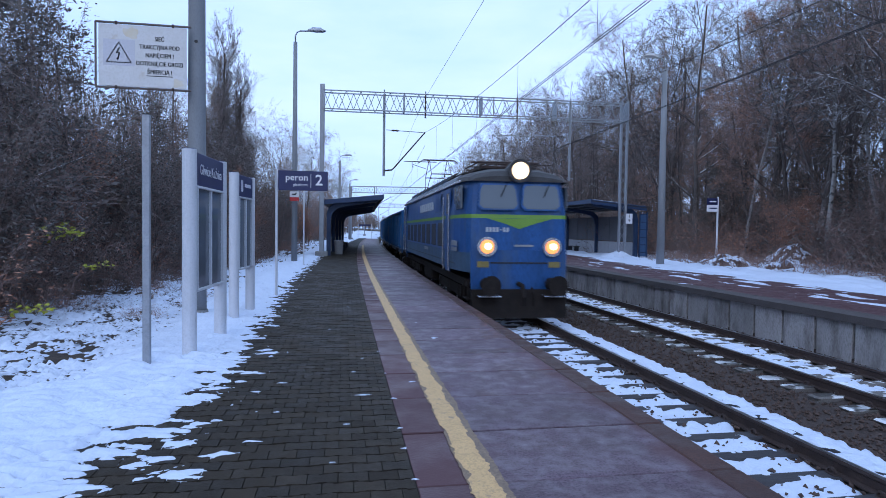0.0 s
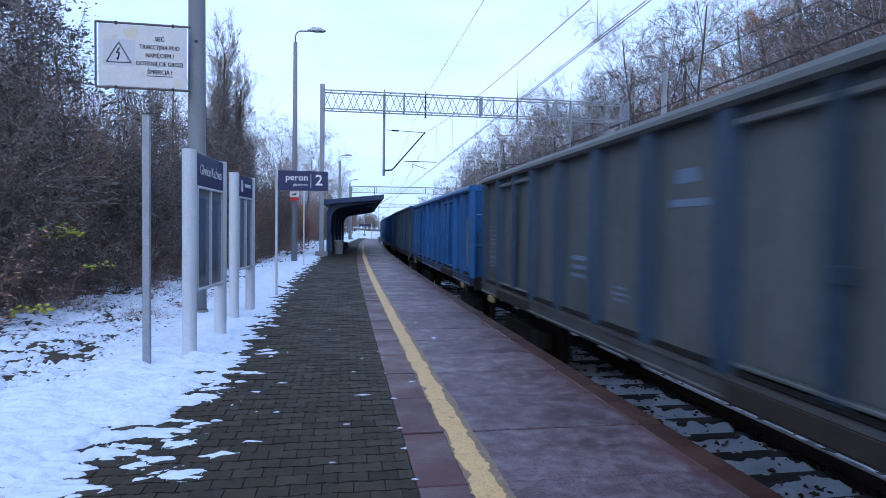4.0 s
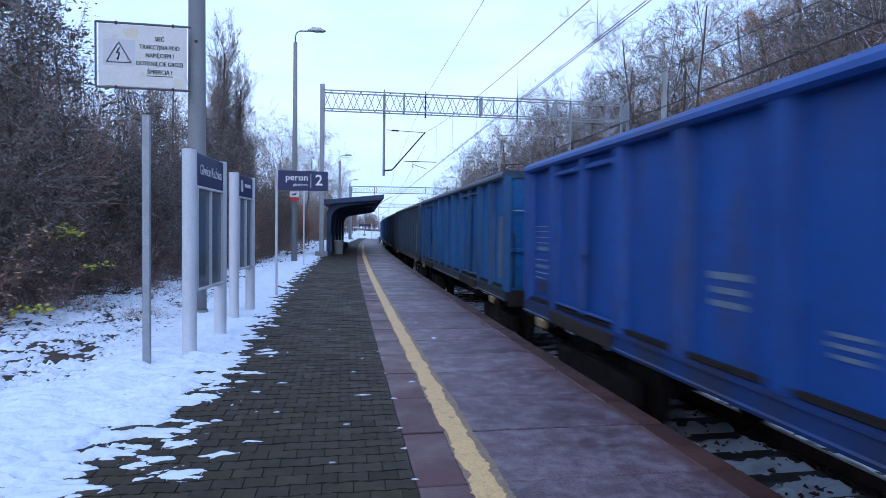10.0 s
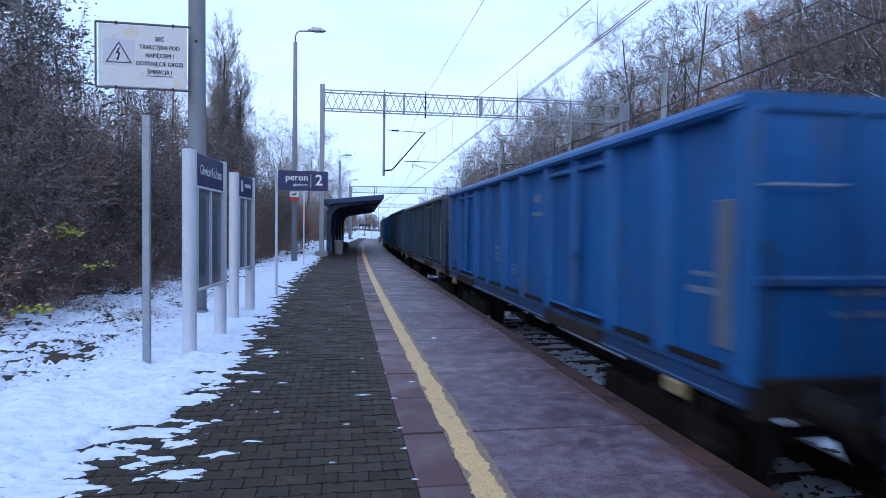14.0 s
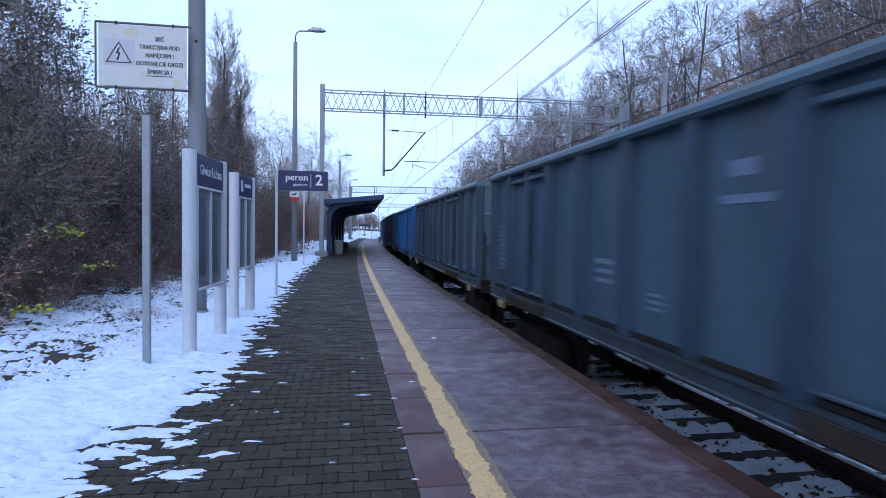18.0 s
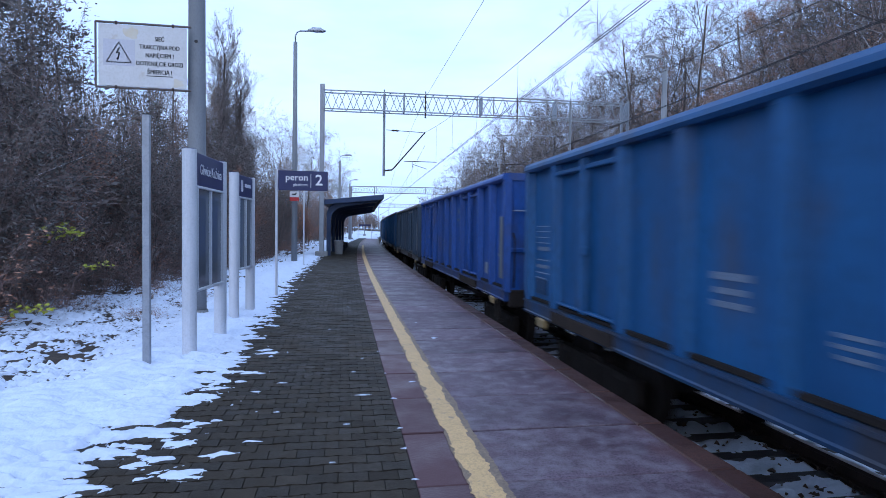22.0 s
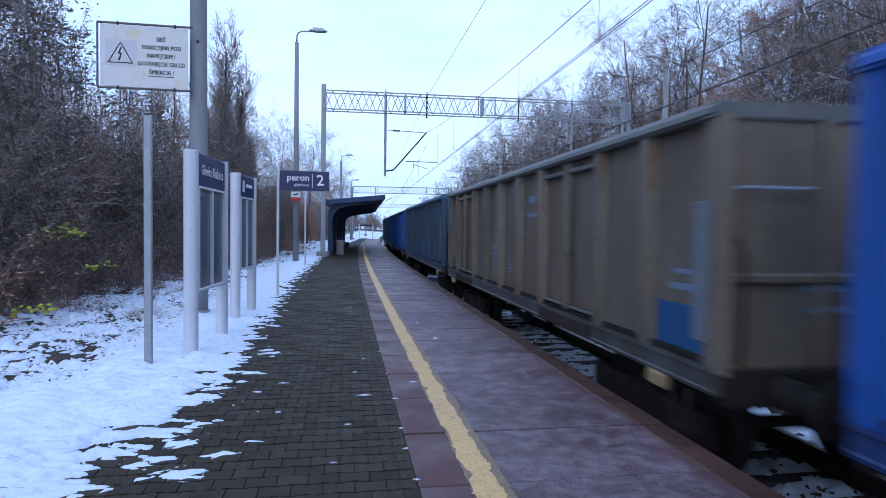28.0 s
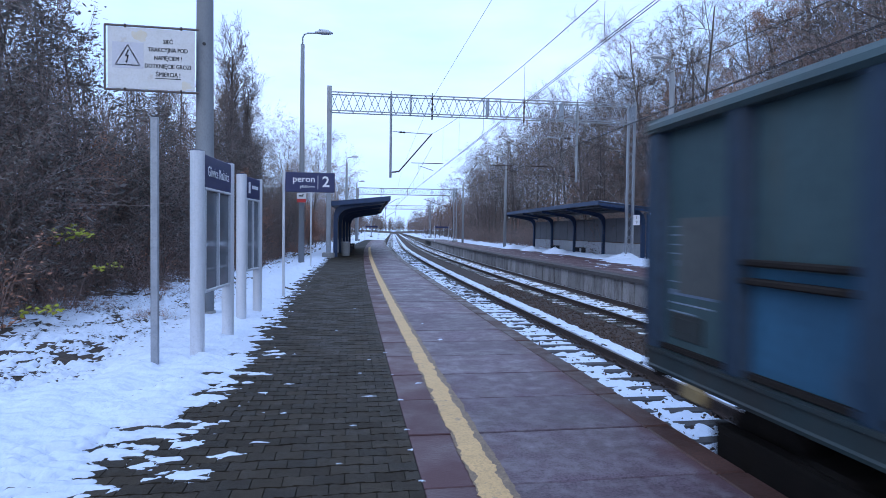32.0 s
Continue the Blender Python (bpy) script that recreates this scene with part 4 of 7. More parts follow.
def lattice_mast(parent, x, z_top, mat):
    for dx, dy in ((-0.2, 0), (0.2, 0)):
        part("leg", Build().box((x + dx, 0, z_top / 2), (0.11, 0.2, z_top), 0.01), mat, parent)
    b = Build()
    n = int(z_top / 0.55)
    for i in range(n):
        za, zb = z_top * i / n, z_top * (i + 1) / n
        b.tube([(x - 0.2, -0.08, za), (x + 0.2, -0.08, zb)], 0.016, 4, False)
        b.tube([(x + 0.2, 0.08, za), (x - 0.2, 0.08, zb)], 0.016, 4, False)
    part("lacing", b, mat, parent)["kind"] = "stuff"
    part("foot", Build().box((x, 0, 0.12), (0.8, 0.7, 0.3), 0.03), M_CONCRETE, parent)


def insulator(parent, p0, p1):
    a, b = Vector(p0), Vector(p1)
    n = 9
    pts = [a + (b - a) * i / n for i in range(n + 1)]
    part("insulator", Build().tube(pts, [0.03 if i % 2 else 0.065 for i in range(n + 1)], 8), M_CERAMIC, parent)


def cantilever(parent, xt, xa, ztop, zmess, zcont, flip):
    """Drop tube at xt with the arm that holds the wires over the axis xa."""
    part("drop_tube", Build().tube([(xt, 0, ztop), (xt, 0, 4.72)], 0.075, 10), M_STEEL, parent)
    e = 1 if xa > xt else -1
    part("top_tie", Build().tube([(xt + e * 0.1, 0, zmess + 0.06), (xa - e * 0.1, 0, zmess - 0.02)], 0.022, 6), M_STEEL, parent)
    insulator(parent, (xt + e * 0.45, 0, zmess + 0.04), (xt + e * 0.85, 0, zmess + 0.03))
    part("strut", Build().tube([(xt + e * 0.08, 0, 5.03), (xt + e * 0.5, 0, 5.1), (xa, 0, zmess)], 0.04 if flip > 0 else 0.024, 8), M_RUSTY if flip > 0 else M_FRAME, parent)
    insulator(parent, (xt + e * 0.12, 0, 5.04), (xt + e * 0.5, 0, 5.1))
    part("registration_arm", Build().tube([(xt + e * 1.2, 0, 5.62), (xa + e * 0.7, 0, 5.62)], 0.022, 6), M_RUSTY, parent)
    part("steady_arm", Build().tube([(xa - e * 0.75, 0, 5.58), (xa - e * 0.75, 0, 5.25), (xa - e * 0.7, 0, 5.45), (xa + e * 0.1, 0, 5.2)], 0.015, 6), M_RUSTY, parent)


def gantry(s, x0, x1, zb0, zb1, label, full=True):
    t = thing("catenary_gantry", spot(0, s, 0), label, "gantry", "catenary gantries")
    part("mast", Build().box((x0, 0, 4.9), (0.26, 0.3, 10.0 if full else 8.3), 0.02), M_STEEL, t, "grey steel mast") if full else \
        part("mast", Build().box((x0, 0, 3.9), (0.26, 0.3, 8.0), 0.02), M_STEEL, t)
    part("foot", Build().box((x0, 0, 0.1), (0.7, 0.7, 0.35), 0.03), M_CONCRETE, t)
    lattice_mast(t, x1, zb1 + 0.25, M_STEEL)
    lattice_beam(t, x0 + 0.1, x1 + 0.1, zb0, zb1, 0.7, 0.82, M_STEEL, None if full else Build())
    if full:
        cantilever(t, 2.0, AXIS_NEAR, zb1, 7.36, 5.2, 1)
        cantilever(t, 13.35, AXIS_FAR, zb1, 7.36, 5.2, -1)
        for x in (AXIS_NEAR, 10.0):
            insulator(t, (x, 0, zb0 - 0.25), (x, 0, zb1 + 0.1))
    else:
        part("drop_tube", Build().tube([(2.0, 0, zb1), (2.0, 0, 4.4)], 0.06, 8), M_STEEL, t)
        part("strut", Build().tube([(2.0, 0, 5.0), (AXIS_NEAR, 0, 6.4)], 0.035, 6), M_RUSTY, t)
        part("drop_tube", Build().tube([(12.9, 0, zb1), (12.9, 0, 4.4)], 0.06, 8), M_STEEL, t)
        part("strut", Build().tube([(12.9, 0, 5.0), (AXIS_FAR, 0, 6.4)], 0.035, 6), M_RUSTY, t)
    return t


main_gantry = gantry(35.2, -1.55, 16.85, 8.45, 9.5, "grey steel lattice gantry spanning both tracks")
gantry(90, -1.45, 13.2, 7.0, 7.95, "distant grey lattice gantry over the tracks", False)
gantry(150, -1.5, 13.2, 7.0, 7.95, "far grey lattice gantry over the tracks", False)
km = thing("track_number_sign", spot(17.1, 34.8, 2.45), "small white square number sign on the gantry mast", "sign")
part("plate", Build().box((0, -0.06, 0), (0.42, 0.012, 0.62), 0.005), M_LETTER, km)
lettering("1", 0.26, M_BLACK, "lettering", km, pose(0, -0.07, 0.15))
lettering("9", 0.26, M_BLACK, "lettering", km, pose(0, -0.07, -0.13))


def wire(name, pts, r, parent):
    part(name, Build().tube(pts, r, 5, False), M_WIRE, parent)


SUPPORTS = [-25.0, 35.2, 90.0, 150.0, 215.0]
for axis, words in ((AXIS_NEAR, "overhead contact line above the near track"), (AXIS_FAR, "overhead contact line above the far track")):
    t = thing("overhead_line", pose(0, 0, 0), words, "overhead wire", "overhead lines")
    for off in (-0.03, 0.03):
        wire("contact_wire", [tuple(at(axis + off + 0.25 * math.sin(s * 0.0525 - 0.3), s, 5.06)) for s in runs((-25, 35.2, 5), (35.2, 215, 9))], 0.008, t)
    for a, b in zip(SUPPORTS, SUPPORTS[1:]):
        pts, top = [], (7.36 if a < 30 else 6.6)
        top2 = 7.36 if b < 40 else 6.6
        sag = 1.56 if a < 0 else 1.15
        for i in range(25):
            u = i / 24
            z = top + (top2 - top) * u - 4 * sag * u * (1 - u) * 1.0
            pts.append(tuple(at(axis, a + (b - a) * u, z)))
        wire("messenger_wire", pts, 0.0085, t)
        for i in range(2, 23, 2):
            p = Vector(pts[i])
            wire("dropper", [p, (p.x, p.y, 5.07)], 0.004, t)
fw = thing("feeder_wire", pose(0, 0, 0), "thin feeder wire along the gantry tops", "overhead wire", "overhead lines")
wire("wire", [tuple(at(AXIS_NEAR + 0.05, s, 9.5 - 0.35 * (1 - ((s - 5) / 30.2) ** 2) if s < 35.2 else 9.5 - (s - 35.2) * 0.025)) for s in runs((-25, 35.2, 4), (35.2, 90, 8))], 0.008, fw)
for la, z in ((17.0, 8.9), (17.2, 7.4)):
    wire("wire", [tuple(at(la, s, z - 0.7 * (1 - ((s - 5) / 30.2) ** 2) if s < 35.2 else z)) for s in runs((-25, 35.2, 4), (35.2, 90, 8))], 0.005, fw)


# ---- the two shelters, canopies on bent steel frames
def shelter(lat_back, s0, bays, side, label, benches):
    """side: +1 when the canopy reaches towards greater lat."""
    t = thing("platform_shelter", spot(0, s0, 0), label, "shelter", "platform shelters")
    bay = 6.35
    L = bays * bay

    def x(d):
        return lat_back + side * d

    def place(y, lx):
        p = at(lx, s0 + y) - at(0, s0)
        a = radians(-turn(s0))
        return Vector((p.x * math.cos(a) - p.y * math.sin(a), p.x * math.sin(a) + p.y * math.cos(a), 0))

    for i in range(bays + 1):
        y = i * bay
        # bent frame: upright, curve, rising arm
        outer = [(0.0, 0.0), (0.0, 2.45), (0.12, 2.85), (0.4, 3.08), (0.9, 3.17), (3.0, 3.42)]
        inner = [(0.24, 0.0), (0.24, 2.15), (0.36, 2.55), (0.62, 2.8), (1.1, 2.93), (3.0, 3.25)]
        prof = [(x(d), z) for d, z in outer] + [(x(d), z) for d, z in reversed(inner)]
        part("frame", Build().prism(prof, -0.09, 0.09), M_SHELTER_BLUE, t, "blue bent steel frame", pose(place(y, 0).x, place(y, 0).y, 0, 0, 0, turn(s0 + y) - turn(s0)))
    nseg = bays
    for i in range(nseg):
        ya, yb = i * bay, (i + 1) * bay
        m = pose(place(ya, 0).x, place(ya, 0).y, 0, 0, 0, turn(s0 + ya + bay / 2) - turn(s0))
        part("roof_deck", Build().prism([(x(-0.35), 3.14), (x(3.3), 3.52), (x(3.3), 3.58), (x(-0.35), 3.2)], -0.5 if i == 0 else 0, bay + (0.5 if i == nseg - 1 else 0.02)), M_SHELTER_DARK, t, m=m)
        part("fascia", Build().prism([(x(3.26), 3.4), (x(3.34), 3.4), (x(3.34), 3.66), (x(3.26), 3.66)], -0.5 if i == 0 else 0, bay + (0.5 if i == nseg - 1 else 0)), M_SHELTER_BLUE, t, "blue steel fascia", m)
        part("roof_snow", Build().prism([(x(-0.3), 3.21), (x(3.28), 3.59), (x(3.25), 3.66), (x(-0.28), 3.27)], -0.45 if i == 0 else 0, bay + (0.45 if i == nseg - 1 else 0)), M_SNOW, t, m=m)
        for j in range(3):
            part("lower_panel", Build().box((x(0.02), bay * (j + 0.5) / 3, 0.5), (0.05, bay / 3 - 0.06, 0.9), 0.008), M_PANEL_WHITE, t, m=m)
            part("upper_panel", Build().box((x(0.02), bay * (j + 0.5) / 3, 1.85), (0.04, bay / 3 - 0.06, 1.7), 0.008), M_PANEL_GREY, t, m=m)
        for d in (0.9, 1.7, 2.5):
            part("purlin", Build().box((x(d), bay / 2, 3.0 + 0.104 * d + 0.18), (0.07, bay, 0.12)), M_SHELTER_DARK, t, m=m)
    for y in (-0.5, L + 0.5):
        pl = place(min(max(y, 0), L), 0)
        part("end_fascia", Build().prism([(x(-0.35), 2.98), (x(3.3), 3.36), (x(3.3), 3.64), (x(-0.35), 3.26)], -0.03, 0.03), M_SHELTER_BLUE, t, "blue steel fascia",
             pose(pl.x, pl.y + (y - min(max(y, 0), L)), 0, 0, 0, turn(s0 + y) - turn(s0)))
    if side < 0:
        # blue ladder-like screen closing the near end of the back wall
        for d in (-0.5, -0.02):
            part("screen_post", Build().box((x(d), -0.3, 1.45), (0.07, 0.07, 2.9), 0.008), M_SHELTER_BLUE, t)
        for k in range(6):
            part("screen_bar", Build().box((x(-0.26), -0.3, 0.35 + 0.48 * k), (0.46, 0.05, 0.06), 0.006), M_SHELTER_BLUE, t)
        part("screen_panel", Build().box((x(-0.26), -0.27, 1.45), (0.42, 0.012, 2.7)), M_SHELTER_LIGHT, t, "lighter blue sheet panel")
    for y in benches:
        b = thing("bench", spot(lat_back + side * 0.75, s0 + y, 0), "dark wooden slatted bench inside the shelter", "bench", "shelter benches")
        for k in range(3):
            part("slat", Build().box((-0.15 + 0.15 * k, 0, 0.46), (0.12, 1.8, 0.04), 0.008), M_WOOD, b)
        for yy in (-0.7, 0.7):
            part("leg", Build().box((0, yy, 0.22), (0.35, 0.06, 0.44), 0.008), M_SHELTER_DARK, b)
    return t


shelter(-1.3, 35.9, 4, 1, "dark blue steel platform shelter with a cantilevered roof", [8, 15])
shelter(18.25, 36.0, 4, -1, "blue steel platform shelter with grey and white wall panels", [9.5, 16.0])
bin_t = thing("litter_bin", spot(-0.6, 36.6, 0), "grey dented litter bin by the shelter", "litter bin")
part("body", Build().tube([(0, 0, 0.05), (0, 0, 0.85)], [0.24, 0.27], 16), M_BIN, bin_t)
part("rim", Build().tube([(0, 0, 0.85), (0, 0, 0.9)], [0.29, 0.28], 16), M_STEEL, bin_t)


def snow_heap(lat0, s, w, d, h, seed):
    b = Build()
    n = 22
    for i in range(n):
        for j in range(n):
            u, v = 2 * i / (n - 1) - 1, 2 * j / (n - 1) - 1
            r = math.hypot(u, v)
            z = h * max(0.0, 1 - r * r) ** 1.2 * (1 + 0.5 * noise.noise(Vector((u * 2.5, v * 2.5, seed)))) - 0.06
            b.v.append((u * w, v * d, z + 0.03 * noise.noise(Vector((u * 7, v * 7, seed)))))
    for i in range(n - 1):
        for j in range(n - 1):
            b.f.append((i * n + j, i * n + n + j, i * n + n + j + 1, i * n + j + 1))
    ob = part("snow_heap", b.mesh("snow_heap", True), M_SNOW)
    ob.matrix_basis = spot(lat0, s, 0)
    tagged(ob, "shovelled heap of white snow on the far platform", "snow heap", "snow heaps")


snow_heap(15.4, 45, 1.2, 2.0, 0.5, 1.0)
snow_heap(15.2, 51.5, 1.1, 2.2, 0.4, 2.0)
snow_heap(16.6, 35.2, 1.3, 1.2, 0.45, 3.0)
snow_heap(15.0, 57.5, 1.3, 2.2, 0.45, 4.0)

# station name signs down the line
for la, s, words in ((11.4, 92, "distant white-posted station name sign on the far platform"), (0.3, 101, "distant white-posted station name sign on the near platform")):
    q = thing("station_name_sign", spot(la, s, -0.05), words, "sign", "station name signs")
    for dx in (-1.1, 1.1):
        part("post", Build().tube([(dx, 0, 0), (dx, 0, 2.5)], 0.045, 8), M_WHITE_PAINT, q)
    part("plate", Build().box((0, 0, 2.28), (2.2, 0.04, 0.26), 0.006), M_NAVY, q)
# framed middle panel of the gantry beam
part("middle_frame", Build().tube([(7.5, -0.4, 8.42), (8.4, -0.4, 9.53)], 0.022, 5).tube([(8.4, -0.4, 8.42), (7.5, -0.4, 9.53)], 0.022, 5)
     .box((7.45, -0.4, 8.97), (0.06, 0.06, 1.14)).box((8.45, -0.4, 8.97), (0.06, 0.06, 1.14)), M_STEEL, main_gantry)
for x in (2.0, AXIS_NEAR, 10.0, 13.35):
    part("beam_spike", Build().tube([(x, 0, 9.5), (x, 0, 9.75)], 0.04, 6), M_STEEL, main_gantry)


# ---- trees and undergrowth
def grow(rng, height, levels, spread, lean, first, twig_r, crowd, droop=0.0, upright=0.0, r0=None, reach=0.5, wob0=0.05):
    """Bare tree: a list of tubes for the trunk and limbs, one for the twigs, and the twig tips."""
    trunk, boughs, crown = Build(), Build(), Build()
    tips = []

    def limb(p, d, length, r, level):
        n = 7 if level == 0 else (4 if level == 1 else (3 if level == 2 else 2))
        pts, radii, dirs = [p.copy()], [r], [d.copy()]
        end = max(twig_r, r * (0.25 if level == 0 else 0.35))
        for i in range(n):
            wob = Vector((rng.gauss(0, 1), rng.gauss(0, 1), rng.gauss(0, 0.6))) * (wob0 if level == 0 else 0.17)
            d = (d + wob + Vector((0, 0, (upright if level else 0.03) - droop * (level > 1)))).normalized()
            p = p + d * length / n
            pts.append(p.copy())
            dirs.append(d.copy())
            radii.append(r + (end - r) * (i + 1) / n)
        sides = 8 if level == 0 else (5 if level == 1 else 3)
        (trunk if level == 0 else (boughs if level == 1 else crown)).tube(pts, radii, sides, False)
        if level >= levels:
            tips.append((pts[-1], dirs[-1]))
            tips.append((pts[len(pts) // 2], dirs[-1]))
            return
        k = crowd[level]
        for i in range(k):
            u = first + (1 - first) * (i + rng.random()) / k if level == 0 else 0.2 + 0.8 * (i + rng.random()) / k
            u = min(u, 0.999) * n
            j = int(u)
            q = pts[j].lerp(pts[j + 1], u - j)
            rr = (radii[j] + (radii[j + 1] - radii[j]) * (u - j))
            base = dirs[j + 1]
            a = Vector((rng.gauss(0, 1), rng.gauss(0, 1), rng.gauss(0, 1)))
            side = (a - a.dot(base) * base).normalized()
            ang = spread * rng.uniform(0.7, 1.25)
            nd = (base * math.cos(ang) + side * math.sin(ang)).normalized()
            ln = length * (reach if level == 0 else 0.55) * rng.uniform(0.6, 1.1) * (1.15 - 0.6 * (u / n) if level == 0 else 1)
            limb(q, nd, ln, max(twig_r, rr * (0.45 if level == 0 else 0.55)), level + 1)

    limb(Vector((0, 0, -0.3)), Vector((lean, lean * 0.5, 1)).normalized(), height, r0 or height * 0.0135, 0)
    crown.boughs = boughs
    return trunk, crown, tips


def leafage(rng, tips, share, size, per=3):
    b = Build()
    for p, d in tips:
        if rng.random() > share:
            continue
        for _ in range(per):
            c = p + Vector((rng.gauss(0, 1), rng.gauss(0, 1), rng.gauss(0, 1))) * size * 1.6
            u = Vector((rng.gauss(0, 1), rng.gauss(0, 1), rng.gauss(0, 0.5))).normalized() * size * rng.uniform(0.6, 1.2)
            w = u.cross(Vector((rng.gauss(0, 1), rng.gauss(0, 1), rng.gauss(0, 1)))).normalized() * size * 0.35
            b.add([tuple(c - u), tuple(c + w), tuple(c + u), tuple(c - w)], [(0, 1, 2, 3)])
    return b


def tree_model(kind, label, category, trunk_mat, twig_mat, leaf_mat, grown, rng, share, leaf, per=3):
    trunk, crown, tips = grown
    t = thing(kind, pose(0, -500, -50), label, category, "woodland trees")
    part("trunk", trunk.mesh("trunk", True), trunk_mat, t)
    n = len(crown.f)
    if crown.boughs:
        crown.add(crown.boughs.v, crown.boughs.f)
    me = crown.mesh("crown", False)
    me.materials.append(twig_mat)
    me.materials.append(trunk_mat)
    for k in range(n, len(me.polygons)):
        me.polygons[k].material_index = 1
    part("crown", me, None, t)
    if leaf_mat:
        lb = leafage(rng, tips, share, leaf, per)
        part("leaves", lb.mesh("leaves"), leaf_mat, t)
    return t


models = {}
rng = random.Random(3)
models["oak"] = [tree_model("bare_tree", "tall bare dark-barked woodland tree with fine twigs", "tree", M_BARK, M_TWIG, None,
                            grow(rng, 16 + 2 * i, 4, 0.75, rng.uniform(-0.05, 0.05), 0.32, 0.007, (15, 7, 6, 5), reach=0.42, r0=0.17), rng, 0, 0) for i in range(3)]
models["old_oak"] = [tree_model("old_oak", "old dark oak with crooked bare limbs", "tree", M_BARK, M_BARK, None,
                                grow(rng, 15 + 1.5 * i, 4, 0.85, rng.uniform(-0.06, 0.06), 0.22, 0.009, (14, 7, 6, 4), reach=0.5, r0=0.19, wob0=0.07), rng, 0, 0) for i in range(2)]
models["beech"] = [tree_model("woodland_tree", "bare woodland tree keeping some withered brown leaves", "tree", M_BARK, M_TWIG_RED, M_LEAF_BROWN,
                              grow(rng, 13 + 2 * i, 4, 0.85, rng.uniform(-0.06, 0.06), 0.15, 0.006, (15, 7, 5, 4), reach=0.36, r0=0.12), rng, 0.5, 0.06, 3) for i in range(2)]
models["birch"] = [tree_model("birch_tree", "slender bare birch with pale peeling bark", "birch tree", M_BIRCH, M_TWIG_RED, None,
                              grow(rng, 15 + 2 * i, 4, 0.55, rng.uniform(-0.04, 0.04), 0.4, 0.005, (15, 6, 5, 5), 0.1, r0=0.1, reach=0.3), rng, 0, 0) for i in range(2)]
models["poplar"] = [tree_model("poplar_tree", "narrow upright bare poplar tree", "poplar tree", M_BARK, M_TWIG, M_LEAF_DARK,
                               grow(rng, 15, 4, 0.42, 0.0, 0.07, 0.007, (64, 7, 4, 3), 0, 0.13, reach=0.25, wob0=0.02), rng, 0.3, 0.07, 2)]
models["pole"] = [tree_model("young_tree", "thin straight bare young woodland tree", "tree", M_BARK, M_TWIG if i else M_TWIG_RED, None,
                             grow(rng, 12 + 2 * i, 3, 0.6, rng.uniform(-0.04, 0.04), 0.25, 0.006, (22, 8, 6), 0.0, 0.05, r0=0.075, reach=0.24), rng, 0, 0) for i in range(3)]
models["shrub"] = []
for i in range(3):
    trunk, crown = Build(), Build()
    crown.boughs = Build()
    tips = []
    for k in range(9):
        a = rng.uniform(0, 6.28)
        tr, cr, tp = grow(rng, rng.uniform(2.6, 4.6), 3, 0.55, rng.uniform(-0.25, 0.25), 0.15, 0.004, (10, 6, 4), 0, 0.06, r0=0.022)
        off = Vector((math.cos(a), math.sin(a), 0)) * rng.uniform(0.1, 0.9)
        for src, dst in ((tr, trunk), (cr, crown), (cr.boughs, crown.boughs)):
            dst.add([(v[0] + off.x, v[1] + off.y, v[2]) for v in src.v], src.f)
        tips += [(p + off, d) for p, d in tp]
    models["shrub"].append(tree_model("shrub", ("leafy dark shrub with dull leaves above the snow", "brown withered shrub at the edge of the snow", "bare twiggy shrub beside the platform")[i], "shrub", M_BARK,
                                      M_TWIG_LOW, (M_LEAF_DARK, M_LEAF_BROWN, M_LEAF_DARK)[i], (trunk, crown, tips), rng, (0.6, 0.55, 0.2)[i], 0.06, 3))
models["sapling"] = [tree_model("sapling", "thin upright bare sapling with dark twigs", "tree", M_BARK, M_TWIG_LOW, M_LEAF_DARK,
                                grow(rng, 9 + i, 3, 0.5, rng.uniform(-0.05, 0.05), 0.3, 0.005, (18, 6, 4), 0.0, 0.06, r0=0.06, reach=0.2), rng, 0.16, 0.06, 2) for i in range(2)]
models["leafy"] = [tree_model("leafy_tree", "small tree with dull dark leaves hanging on", "tree", M_BARK, M_TWIG, M_LEAF_DARK,
                              grow(rng, 7.5, 4, 0.7, 0.05, 0.2, 0.005, (14, 7, 5, 3), 0, 0.02, r0=0.07, reach=0.4), rng, 0.3, 0.085, 3)]
models["thicket"] = []
for i in range(2):
    trunk, crown = Build(), Build()
    crown.boughs = Build()
    for k in range(7):
        tr, cr, tp = grow(rng, rng.uniform(9, 15), 3, 0.6, rng.uniform(-0.06, 0.06), 0.15, 0.008, (18, 8, 5), 0, 0.04, r0=0.09, reach=0.28)
        off = Vector((rng.uniform(-4, 4), rng.uniform(-4, 4), 0))
        for src, dst in ((tr, trunk), (cr, crown), (cr.boughs, crown.boughs)):
            dst.add([(v[0] + off.x, v[1] + off.y, v[2]) for v in src.v], src.f)
    q = tree_model("thicket", "dense bare woodland thicket on the bank", "woodland", M_BARK, (M_TWIG, M_TWIG_LOW)[i], None, (trunk, crown, []), rng, 0, 0)
    q["kind"] = "stuff"
    models["thicket"].append(q)
models["bramble"] = []
